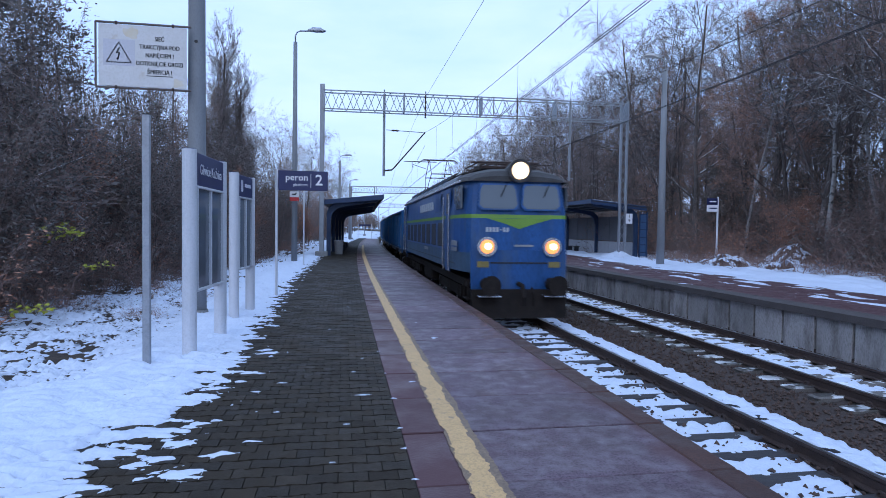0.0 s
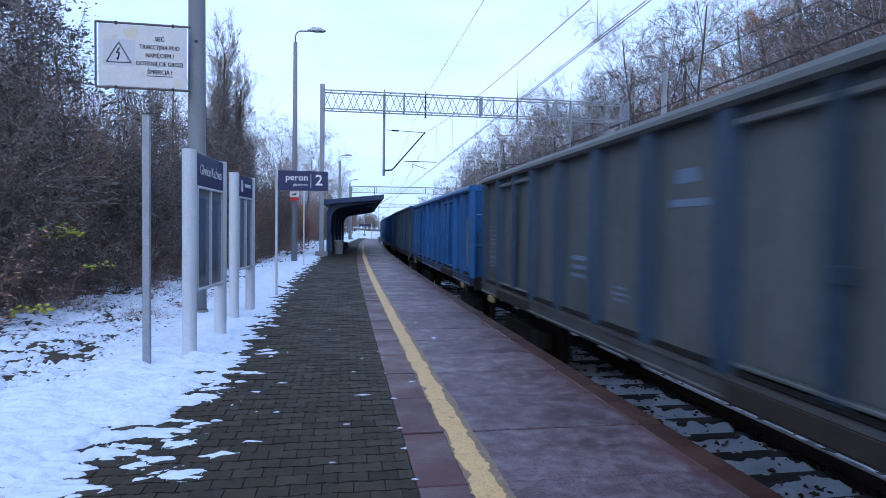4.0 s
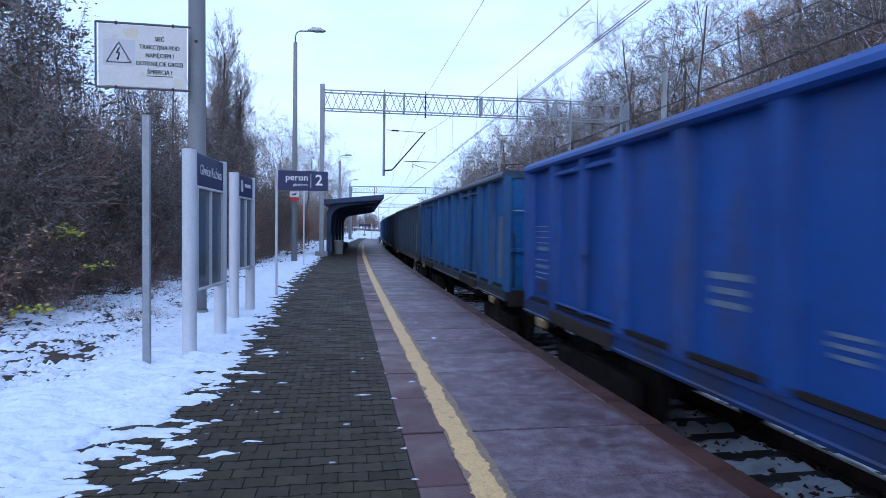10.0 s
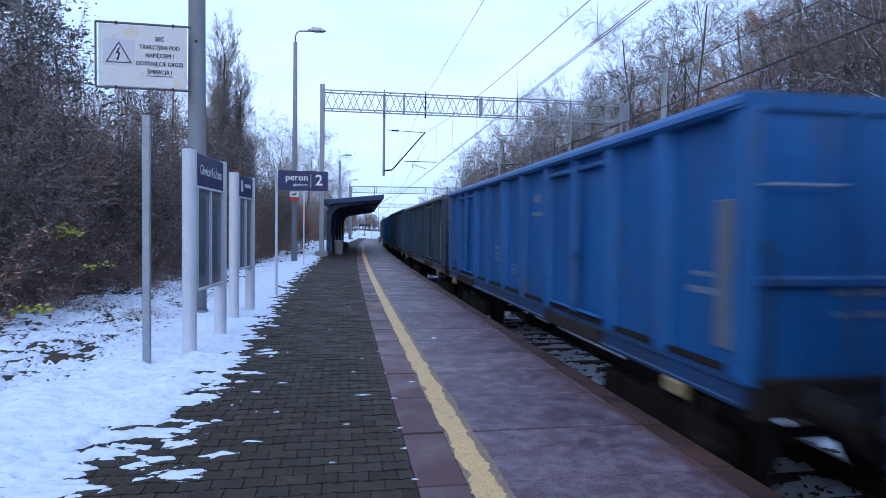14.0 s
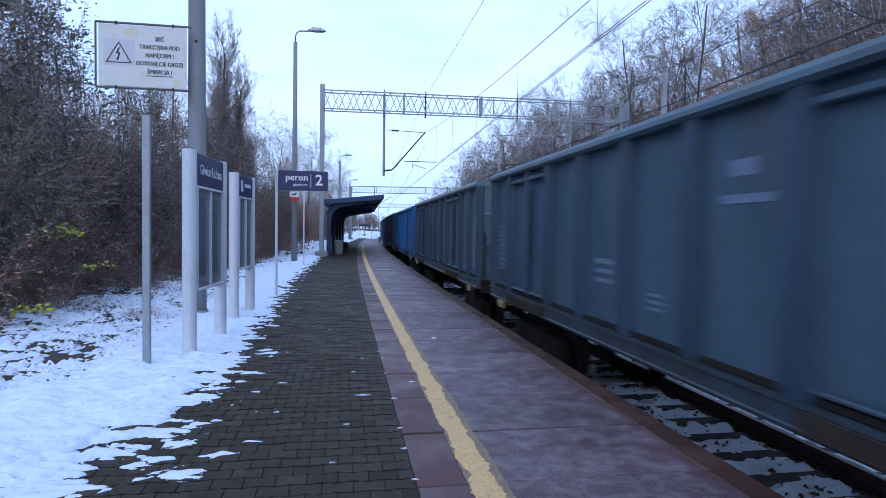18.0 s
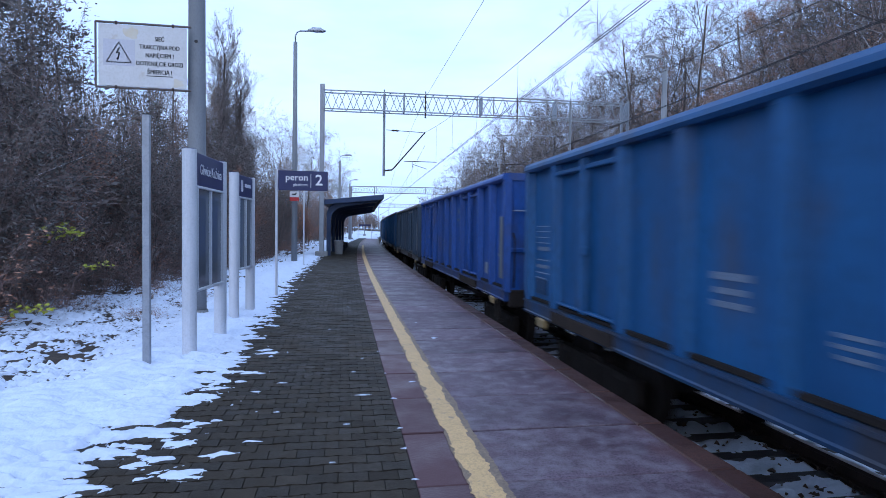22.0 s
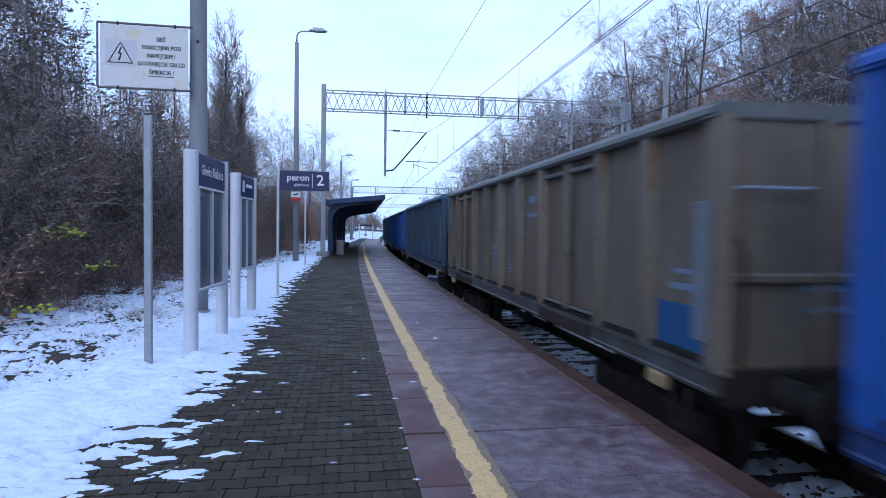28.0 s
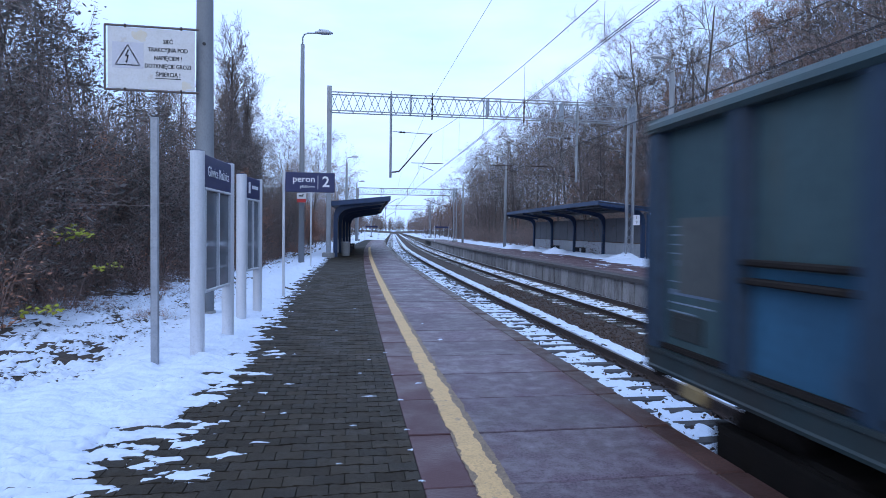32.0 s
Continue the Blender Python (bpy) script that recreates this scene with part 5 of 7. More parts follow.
for i in range(2):
    trunk, crown = Build(), Build()
    crown.boughs = Build()
    tips = []
    for k in range(60):
        a, rr = rng.uniform(0, 6.28), rng.uniform(0, 1.1)
        p = Vector((math.cos(a) * rr, math.sin(a) * rr, -0.1))
        d = Vector((rng.gauss(0, 0.45), rng.gauss(0, 0.45), 1)).normalized()
        pts = [p]
        for j in range(4):
            d = (d + Vector((rng.gauss(0, 0.3), rng.gauss(0, 0.3), -0.12))).normalized()
            pts.append(pts[-1] + d * rng.uniform(0.15, 0.36))
            tips.append((pts[-1], d))
            e = (d + Vector((rng.gauss(0, 0.8), rng.gauss(0, 0.8), rng.gauss(0, 0.4)))).normalized()
            crown.tube([pts[-1], pts[-1] + e * rng.uniform(0.15, 0.45)], [0.004, 0.0015], 3, False)
        trunk.tube(pts, [0.007, 0.006, 0.005, 0.004, 0.002], 3, False)
    models["bramble"].append(tree_model("bramble_bush", ("low brown bramble tangle poking out of the snow", "low withered undergrowth with brown leaves")[i], "bramble", M_TWIG_LOW, M_TWIG_LOW,
                                        (M_LEAF_DARK, M_LEAF_BROWN)[i], (trunk, crown, tips), rng, 0.55, 0.045, 2))

models["underwood"] = []
for i in range(2):
    trunk, crown, tips = Build(), Build(), []
    crown.boughs = Build()
    for k in range(150):
        p = Vector((rng.uniform(-1.6, 1.6), rng.uniform(-1.3, 1.3), -0.1))
        d = Vector((rng.gauss(0, 0.3), rng.gauss(0, 0.3), 1)).normalized()
        pts, n = [p], 5
        ln = rng.uniform(0.14, 0.42)
        for j in range(n):
            d = (d + Vector((rng.gauss(0, 0.2), rng.gauss(0, 0.2), -0.05))).normalized()
            pts.append(pts[-1] + d * ln)
            for q in range(2):
                e = (d + Vector((rng.gauss(0, 0.8), rng.gauss(0, 0.8), rng.gauss(0.1, 0.4)))).normalized()
                crown.tube([pts[-1], pts[-1] + e * rng.uniform(0.15, 0.5)], [0.004, 0.0015], 3, False)
                tips.append((pts[-1] + e * 0.3, d))
        trunk.tube(pts, [0.009, 0.008, 0.007, 0.006, 0.004, 0.002], 3, False)
    q = tree_model("underwood", ("dense brown withered undergrowth behind the snow", "tangled undergrowth with dull leaves behind the snow")[i], "undergrowth", M_TWIG_LOW, M_TWIG_LOW,
                   (M_LEAF_BROWN, M_LEAF_DARK)[i], (trunk, crown, tips), rng, 0.5, 0.05, 3)
    q["kind"] = "stuff"
    models["underwood"].append(q)

used = {}


def plant(kind, lat0, s, scale=1.0, pick=None, sink=0.0, upright=False):
    group = models[kind]
    src = group[pick if pick is not None else rng.randrange(len(group))]
    p = at(lat0, s)
    k = 0.3 if upright else 3
    m = pose(p.x, p.y, terrain(lat0, s) - sink, rng.uniform(-k, k), rng.uniform(-k, k), rng.uniform(0, 360))
    if src.name not in used:
        used[src.name] = True
        ob = src
        ob.matrix_basis = m
    else:
        ob = copy_thing(src, m)
    ob.scale = (scale * rng.uniform(0.9, 1.1), scale * rng.uniform(0.9, 1.1), scale)
    return ob


# woods on the right, rising on the bank
rng = random.Random(8)
for s, la, kind, sc, pk in ((48, 22.5, "old_oak", 1.0, 1), (43, 24, "old_oak", 1.1, 0), (37, 23.0, "old_oak", 1.05, 1), (30, 24.0, "beech", 1.05, 0), (26, 22.6, "old_oak", 0.9, 0),
                            (23, 23.5, "birch", 1.0, 0), (33, 25, "old_oak", 1.1, 1), (19, 22.0, "old_oak", 1.0, 1), (28, 27, "birch", 1.0, 0), (16, 23.8, "beech", 1.0, 1),
                            (14, 20.8, "old_oak", 1.0, 0), (21, 27.5, "beech", 1.1, 0), (41, 23, "beech", 0.8, 1), (24.5, 21.8, "birch", 1.1, 0), (31, 22.3, "birch", 1.0, 1), (17.5, 21.2, "birch", 0.95, 1)):
    plant(kind, la, s, sc, pk)
for _ in range(125):
    s = rng.uniform(-6, 135)
    la = 23.5 + 42 * rng.random() ** 1.3
    if la < 26 and s < 50:
        la += 3
    if s < 21 and rng.random() < 0.5:
        continue
    plant(rng.choices(("oak", "old_oak", "beech", "birch"), (4, 3, 2, 1.2))[0], la, s, rng.uniform(0.75, 1.1))
for _ in range(88):
    s = rng.uniform(4, 110)
    plant("pole", 22.5 + 30 * rng.random() ** 1.2, s, rng.uniform(0.7, 1.15))
for _ in range(60):
    s = rng.uniform(4, 120)
    plant("shrub", 21.5 + 14 * rng.random() ** 1.2, s, rng.uniform(0.7, 1.2))
for _ in range(60):
    s = 8 + 60 * rng.random() ** 1.3
    plant("bramble", 18.6 + 5 * rng.random(), s, rng.uniform(0.7, 1.3), sink=0.05)
for _ in range(44):
    s = 9 + 60 * rng.random() ** 1.2
    plant("underwood", 21.5 + 8 * rng.random(), s, rng.uniform(1.1, 1.9), pick=1 if rng.random() < 0.75 else 0, sink=0.05)
for _ in range(16):
    plant("leafy", 22 + 7 * rng.random(), 10 + 45 * rng.random(), rng.uniform(0.6, 1.0), 0)
for _ in range(26):
    plant("thicket", 34 + 34 * rng.random(), rng.uniform(28, 130), rng.uniform(0.8, 1.15))
for _ in range(6):
    plant("thicket", -20 - 25 * rng.random(), rng.uniform(10, 110), rng.uniform(0.5, 0.75))
for la, s, sc in ((-7.6, 11.5, 1.0), (-8.8, 13.5, 1.05), (-6.9, 14.5, 0.85), (-9.5, 17, 1.1), (-8.2, 20, 0.95), (-7.4, 25, 0.8), (-7.0, 32, 0.85), (-6.6, 38, 0.8)):
    plant("leafy", la, s, sc, 0)
# hedge and woods on the left
for _ in range(50):
    s = 8 + 48 * rng.random() ** 1.1
    la = -6.2 - 5 * rng.random()
    if s > 30:
        la += 1.8
    plant("shrub", la, s, rng.uniform(0.6, 1.05))
for _ in range(58):
    s = 10 + 34 * rng.random()
    plant("sapling", -7.6 - 9 * rng.random(), s, rng.uniform(0.65, 1.0), upright=True)
for _ in range(46):
    s = 9 + 45 * rng.random() ** 1.2
    plant("bramble", -5.2 - 2.6 * rng.random() + (1.2 if s > 24 else 0), s, rng.uniform(0.5, 1.0), sink=0.05)
for i in range(22):
    s = 9.5 + 1.7 * i
    plant("underwood", -7.0 - 0.8 * rng.random() + (1.3 if s > 24 else 0), s, rng.uniform(0.8, 1.2), sink=0.05)
for i in range(12):
    plant("underwood", -9.5 - 1.5 * rng.random(), 10 + 3 * i, rng.uniform(0.8, 1.1), sink=0.05)
for _ in range(34):
    s = rng.uniform(12, 110)
    la = -9.5 - 30 * rng.random() ** 1.2
    plant(rng.choices(("oak", "birch"), (5, 2.5))[0], la, s, rng.uniform(0.45, 0.66))
for _ in range(22):
    plant("pole", -9.5 - 8 * rng.random(), 22 + 30 * rng.random(), rng.uniform(0.5, 0.7))
for la, s, sc in ((-9.35, 46, 0.95), (-9.0, 44.5, 0.7), (-8.6, 47.5, 0.8), (-8.2, 50, 0.55), (-9.8, 42, 0.55)):
    plant("poplar", la, s, sc, 0, upright=True)
for la, s, sc in ((-8.4, 44, 0.8), (-7.4, 46, 0.62), (-6.6, 49, 0.5), (-9.6, 43, 0.85)):
    plant("leafy", la, s, sc * 1.25, 0)
for _ in range(34):
    s = rng.uniform(56, 130)
    plant(rng.choices(("shrub", "birch", "oak"), (3, 2, 2))[0], -4.2 - 8 * rng.random(), s, rng.uniform(0.45, 0.7))
for _ in range(26):
    plant("thicket", -8 - 16 * rng.random(), rng.uniform(95, 240), rng.uniform(0.45, 0.7))
for _ in range(14):
    plant("bramble", -2.9 - 2.2 * rng.random(), 11.5 + 9 * rng.random(), rng.uniform(0.15, 0.32))
# woods behind the camera's end of the platform
for _ in range(16):
    plant(rng.choices(("oak", "beech", "birch"), (4, 3, 2))[0], rng.choice((-1, 1)) * rng.uniform(9, 22) + 5, rng.uniform(-42, -14) if rng.random() < 0.3 else rng.uniform(-40, -5), rng.uniform(0.6, 0.9)) if rng.random() < 0.8 else None
# close trees along the far platform's end
for i in range(20):
    plant("oak" if i % 3 else "old_oak", 20.5 + 6 * rng.random(), 56 + 4.8 * i, rng.uniform(0.75, 1.0))
# far woods where the line goes out of sight
for i in range(12):
    plant("underwood", -5.0 - 4 * rng.random(), 66 + 6 * i, rng.uniform(1.1, 1.7), 1, sink=0.1)
for i in range(14):
    plant("underwood", 18.8 + 4 * rng.random(), 62 + 6 * i, rng.uniform(1.4, 2.1), 1, sink=0.1)
for _ in range(34):
    plant("thicket", 19.5 + 22 * rng.random() ** 1.2, rng.uniform(85, 230), rng.uniform(0.65, 0.95))
for _ in range(34):
    s = rng.uniform(125, 420)
    plant("thicket", 16 + 40 * rng.random() ** 1.3, s, rng.uniform(0.6, 0.95))
for _ in range(22):
    s = rng.uniform(200, 420)
    plant("thicket", -9 - 40 * rng.random() ** 1.3, s, rng.uniform(0.6, 0.9))
for _ in range(44):
    la = rng.uniform(-70, 80)
    plant("thicket", la - 12 if la < 6 else la + 6, rng.uniform(430, 520), rng.uniform(0.8, 1.15))
for _ in range(36):
    plant("thicket", rng.uniform(-90, 130), rng.uniform(660, 730), rng.uniform(0.9, 1.3))
for i in range(26):
    plant("thicket", -50 + 4.0 * i + rng.uniform(-2, 2), rng.uniform(745, 800), rng.uniform(0.8, 1.1))

# sprigs of large yellow-green leaves over the snow
lr = random.Random(21)


def sprig(x, y, z, size, count, label):
    t = thing("leafy_sprig", pose(x, y, z), label, "shrub", "yellow-green sprigs")
    path = [Vector(q) * size for q in ((-0.9, 0.3, -1.3), (-0.6, 0.2, -0.4), (-0.2, 0.05, 0.0), (0.3, -0.05, 0.1), (0.8, -0.1, 0.02))]
    part("stem", Build().tube(path, [0.014, 0.012, 0.009, 0.006, 0.003], 6), M_TWIG_RED, t)
    for i in range(count):
        u = 1.2 + 2.8 * lr.random()
        j = min(3, int(u))
        c = path[j].lerp(path[j + 1], u - j) + Vector((lr.gauss(0, 0.07), lr.gauss(0, 0.09), lr.gauss(0.03, 0.07))) * size
        a = lr.uniform(0, 6.28)
        d1 = Vector((math.cos(a), math.sin(a) - 0.5, lr.uniform(-0.5, 0.3))).normalized() * lr.uniform(0.06, 0.11) * size
        d2 = d1.cross(Vector((lr.gauss(0, 0.4), -0.8, 0.7 + lr.gauss(0, 0.3)))).normalized() * d1.length * 0.5
        lf = Build()
        lf.add([tuple(c), tuple(c + d1 * 0.4 + d2), tuple(c + d1 * 1.2 + d2 * 0.4), tuple(c + d1 * 1.7), tuple(c + d1 * 1.2 - d2 * 0.4), tuple(c + d1 * 0.4 - d2), tuple(c + d1 * 0.8 - Vector((0, 0, 0.012)))],
               [(0, 1, 6), (1, 2, 6), (2, 3, 6), (3, 4, 6), (4, 5, 6), (5, 0, 6)])
        part("leaf", lf, M_LEAF_YELLOW if u > 2.0 else M_LEAF_BROWN, t)


sprig(-5.75, 13.2, 1.38, 0.9, 70, "arching bramble shoot with yellow-green autumn leaves")
sprig(-4.95, 13.0, 0.75, 0.6, 34, "drooping shoot with pale yellow-green leaves")
sprig(-5.3, 11.0, 0.12, 0.7, 40, "low shoot with yellow-green leaves on the snow")
# snow-covered bramble heaps behind the far platform
for la, s, w, h in ((18.6, 27.0, 1.6, 0.9), (19.4, 24.0, 1.7, 0.7), (21.0, 25.5, 1.3, 1.3), (17.9, 30.5, 1.4, 0.6)):
    hp = thing("snowy_bramble", spot(la, s, terrain(la, s)), "bramble heap weighed down with lumps of snow", "bramble", "snowy brambles")
    lumps, stems = Build(), Build()
    n = 40
    seed = lr.uniform(0, 50)
    for i in range(n):
        for j in range(n):
            u, v = 3.2 * i / (n - 1) - 1.6, 3.2 * j / (n - 1) - 1.6
            z = h * math.exp(-(u * u + v * v) * 1.1) + 0.17 * fbm(u, v, 2.6, 5, seed)
            lumps.v.append((u * w, v * w, z - 0.12))
    for i in range(n - 1):
        for j in range(n - 1):
            u, v = 3.2 * i / (n - 1) - 1.6, 3.2 * j / (n - 1) - 1.6
            if fbm(u, v, 4.5, 5, seed + 9) > 0.06 and u * u + v * v < 2.3:
                lumps.f.append((i * n + j, i * n + n + j, i * n + n + j + 1, i * n + j + 1))
    for i in range(260):
        u, v = lr.gauss(0, 0.75), lr.gauss(0, 0.75)
        z = h * math.exp(-(u * u + v * v) * 1.1) + lr.uniform(-0.05, 0.3)
        c = Vector((u * w, v * w, z))
        stems.tube([(c.x * 0.8, c.y * 0.8, -0.1), c, c + Vector((lr.gauss(0, 0.3), lr.gauss(0, 0.3), lr.gauss(0.05, 0.12)))], [0.012, 0.008, 0.003], 4, False)
    part("snow_crust", lumps.mesh("snow_crust", True), M_SNOW, hp)["kind"] = "stuff"
    part("bramble_tangle", stems, M_TWIG_RED, hp)["kind"] = "stuff"


# ---- the train
def wheelset_mesh(name, r, mat):
    b = Build()
    b.tube([(-0.95, 0, 0), (0.95, 0, 0)], 0.08, 10)
    for x in (-0.75, 0.75):
        e = 1 if x > 0 else -1
        b.tube([(x - e * 0.07, 0, 0), (x - e * 0.04, 0, 0)], r + 0.03, 26)
        b.tube([(x - e * 0.04, 0, 0), (x + e * 0.06, 0, 0)], r, 26)
        for k in range(3):
            q = 2.1 * k
            b.box((x + e * 0.065, 0.55 * r * math.cos(q), 0.55 * r * math.sin(q)), (0.02, 0.16, 0.16), 0.01)
    me = fix_normals(b.mesh(name))
    me.materials.append(mat)
    return me


WHEELSET = wheelset_mesh("wheelset", 0.46, P_UNDER)
LOCO_WHEELSET = wheelset_mesh("wheelset", 0.625, P_UNDER)
HALF, BODY = 6.35, 12.7
# post places along the side, with the thin middle posts of the two double doors, and of the kind without doors
POSTS = (-6.28, -5.15, -4.02, -2.95, -1.88, -0.64, 0.6, 1.85, 3.05, 4.08, 5.1, 6.28)
DOORS = (-2.95, 4.08)
PLAIN_POSTS = tuple(-6.28 + 1.256 * i for i in range(11))


def bogie(parent, y, wheels, r, base, mesh_data, width=1.03):
    b = new("bogie")
    b.parent = parent
    b.matrix_basis = pose(0, y, 0)
    for x in (-width, width):
        fr = Build().prism([(x - 0.06, r - 0.12), (x + 0.06, r - 0.12), (x + 0.06, r + 0.18), (x - 0.06, r + 0.18)], -base / 2 - 0.35, base / 2 + 0.35)
        for w in wheels:
            fr.box((x, w, r), (0.2, 0.34, 0.34), 0.05)
        fr.box((x, 0, r - 0.02), (0.16, 0.7, 0.42), 0.04)
        part("side_frame", fr, P_UNDER, b)
    part("bolster", Build().box((0, 0, r + 0.12), (2.1, 0.5, 0.22), 0.03), P_UNDER, b)
    for w in wheels:
        ws = new("wheelset", mesh_data)
        ws.parent = b
        ws.matrix_basis = pose(0, w, r)
    return b


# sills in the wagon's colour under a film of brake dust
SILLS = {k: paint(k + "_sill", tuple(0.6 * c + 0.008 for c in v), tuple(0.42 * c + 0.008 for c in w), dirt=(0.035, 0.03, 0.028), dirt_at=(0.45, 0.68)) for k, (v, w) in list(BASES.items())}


def wagon_model(wall, posts, rim, label, plain=False, tall=0.03):
    t = thing("gondola_wagon", pose(0, -300, 0), label, "freight wagon", "train wagons")
    zb, zt = 1.2, 3.275 + tall
    for e in (-1, 1):
        part("side_wall", Build().box((e * 1.325, 0, (zb + zt) / 2), (0.05, BODY - 0.04, zt - zb)), wall, t)
        part("side_rim", Build().prism([(e * 1.33, zt - 0.02), (e * 1.47, zt - 0.025), (e * 1.505, zt + 0.01), (e * 1.495, zt + 0.06), (e * 1.455, zt + 0.112), (e * 1.33, zt + 0.118)], -HALF, HALF), rim, t)
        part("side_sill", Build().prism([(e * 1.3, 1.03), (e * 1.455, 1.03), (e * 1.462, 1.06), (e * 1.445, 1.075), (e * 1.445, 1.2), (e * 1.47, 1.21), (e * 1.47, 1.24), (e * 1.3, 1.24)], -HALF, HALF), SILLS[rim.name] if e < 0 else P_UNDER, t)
        # dark bar that paints in the shade of the gap between wall and sill
        part("hinge_rail", Build().box((e * 1.372, 0, 1.272), (0.05, BODY - 0.1, 0.045)), P_UNDER, t, "dark strip standing for the shaded gap above the sill")
        for i, y in enumerate(PLAIN_POSTS if plain else POSTS):
            if e > 0 and i % 2:
                continue
            door = not plain and y in DOORS
            w = 0.2 if not door else 0.1
            prof_z0 = 1.2 if not door else 1.3
            part("post", Build().add_post(e, y, w, prof_z0, zt), posts, t)
        for y in () if plain else DOORS:
            for k in (-0.51, 0.51) if e < 0 else ():
                part("door_bar", Build().box((e * 1.4, y + k, zt - 0.15), (0.1, 0.84, 0.06), 0.012), rim, t)
            part("door_latch", Build().box((e * 1.40, y, 1.335), (0.07, 1.75, 0.035), 0.01), rim, t)
            part("door_sill", Build().box((e * 1.4605, y, 1.125), (0.03, 1.95, 0.16), 0.008), P_DOORSILL, t, "rust-brown plate under the doors")
            if e < 0:
                part("lock_bar", Build().tube([(-1.425, y - 0.12, 1.3), (-1.425, y - 0.12, 3.0)], 0.02, 6).box((-1.43, y - 0.12, 2.1), (0.06, 0.1, 0.12), 0.01), posts, t)
        if e < 0:
            bars = Build()
            for z, w in ((2.42, 0.74), (2.34, 0.7), (2.25, 0.74), (2.165, 0.74), (1.9, 0.62), (1.7, 0.66), (1.62, 0.4)):
                bars.box((-1.353, 5.7 + (0.74 - w) / 2, z), (0.006, w, 0.013))
            part("data_lines", bars, P_LINE, t, "fine white stencilled lines")["kind"] = "stuff"
            part("number_panel", Build().box((-1.3525, 5.68, 2.075), (0.005, 0.62, 0.06)).box((-1.3525, 5.72, 1.8), (0.005, 0.7, 0.05)), P_STENCIL, t, "worn white stencilled bars")
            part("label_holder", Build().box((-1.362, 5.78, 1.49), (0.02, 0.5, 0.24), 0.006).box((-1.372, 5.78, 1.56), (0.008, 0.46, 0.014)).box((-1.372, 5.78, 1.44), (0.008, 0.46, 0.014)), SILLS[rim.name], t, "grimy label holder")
            part("stencil", Build().box((-1.353, -5.72, 1.86), (0.006, 0.42, 0.06)).box((-1.353, -5.72, 2.0), (0.006, 0.3, 0.04)), P_STENCIL, t, "worn white stencilled bars")
            part("number_panel", Build().box((-1.353, 1.25, 2.0), (0.006, 0.5, 0.06)).box((-1.353, 1.25, 1.88), (0.006, 0.42, 0.05)).box((-1.353, 1.25, 1.77), (0.006, 0.46, 0.05)), P_STENCIL, t, "white stencilled bars")
            part("number_panel", Build().box((-1.353, 0.05, 1.72), (0.006, 0.3, 0.03)).box((-1.353, 0.05, 1.65), (0.006, 0.34, 0.03)).box((-1.353, 0.05, 1.58), (0.006, 0.26, 0.03)), P_STENCIL, t, "white stencilled bars")
            part("stencil", Build().box((-1.353, -1.26, 2.62), (0.006, 0.62, 0.07)).prism([(-1.356, 2.8), (-1.35, 2.8), (-1.35, 2.93), (-1.356, 2.93)], -1.38, -1.05), P_STENCIL, t, "white stencilled bars")
            part("grab_plate", Build().box((-1.478, -6.2, 2.03), (0.024, 0.2, 1.16), 0.008), P_PLATE, t, "pale grey grab plate")
            for y in (-5.5, 5.5):
                part("towing_bracket", Build().box((-1.44, y, 0.965), (0.09, 0.32, 0.14), 0.02), P_TAN, t, "tan-painted towing bracket")
        part("step", Build().box((e * 1.42, -5.9, 0.62), (0.12, 0.3, 0.04)).box((e * 1.46, -6.03, 0.8), (0.03, 0.04, 0.4)).box((e * 1.46, -5.77, 0.8), (0.03, 0.04, 0.4)), P_UNDER, t)
    for e in (-1, 1):
        part("end_wall", Build().box((0, e * (HALF - 0.05), (zb + zt) / 2), (2.64, 0.05, zt - zb)), wall, t)
        part("end_rim", Build().prism([(-1.495, zt - 0.02), (1.495, zt - 0.02), (1.47, zt + 0.112), (-1.47, zt + 0.112)], e * (HALF - 0.07) - 0.08, e * (HALF - 0.07) + 0.08), rim, t)
        part("end_rail", Build().box((0, e * (HALF - 0.01), 1.98), (2.66, 0.06, 0.09), 0.02), wall, t)
        for x in (-0.45, 0.45):
            part("end_post", Build().box((x, e * (HALF - 0.01), (zb + zt) / 2), (0.1, 0.05, zt - zb), 0.018), wall, t)
        part("grab_rail", Build().tube([(-1.28, e * (HALF - 0.03), 2.72), (-1.26, e * (HALF + 0.05), 2.72), (-0.62, e * (HALF + 0.05), 2.72), (-0.6, e * (HALF - 0.03), 2.72)], 0.014, 6), P_LINE, t, "pale end grab rail")
        part("corner_post", Build().box((-1.36, e * (HALF - 0.06), (zb + zt) / 2), (0.12, 0.14, zt - zb - 0.02), 0.03), posts, t)
        part("headstock", Build().box((0, e * (HALF - 0.02), 1.08), (2.7, 0.16, 0.32), 0.02), P_UNDER, t)
        part("handrail", Build().tube([(-1.3, e * (HALF + 0.12), 1.3), (-1.3, e * (HALF + 0.16), 1.5), (-1.3, e * (HALF + 0.16), 2.2), (-1.3, e * (HALF + 0.05), 2.3)], 0.016, 6), P_UNDER, t)
        for x in (-0.875, 0.875):
            part("buffer", Build().tube([(x, e * HALF, 1.06), (x, e * (HALF + 0.35), 1.06), (x, e * (HALF + 0.36), 1.06), (x, e * (HALF + 0.62), 1.06), (x, e * (HALF + 0.63), 1.06), (x, e * (HALF + 0.67), 1.06)],
                                         [0.13, 0.13, 0.09, 0.09, 0.22, 0.2], 14), P_UNDER, t)
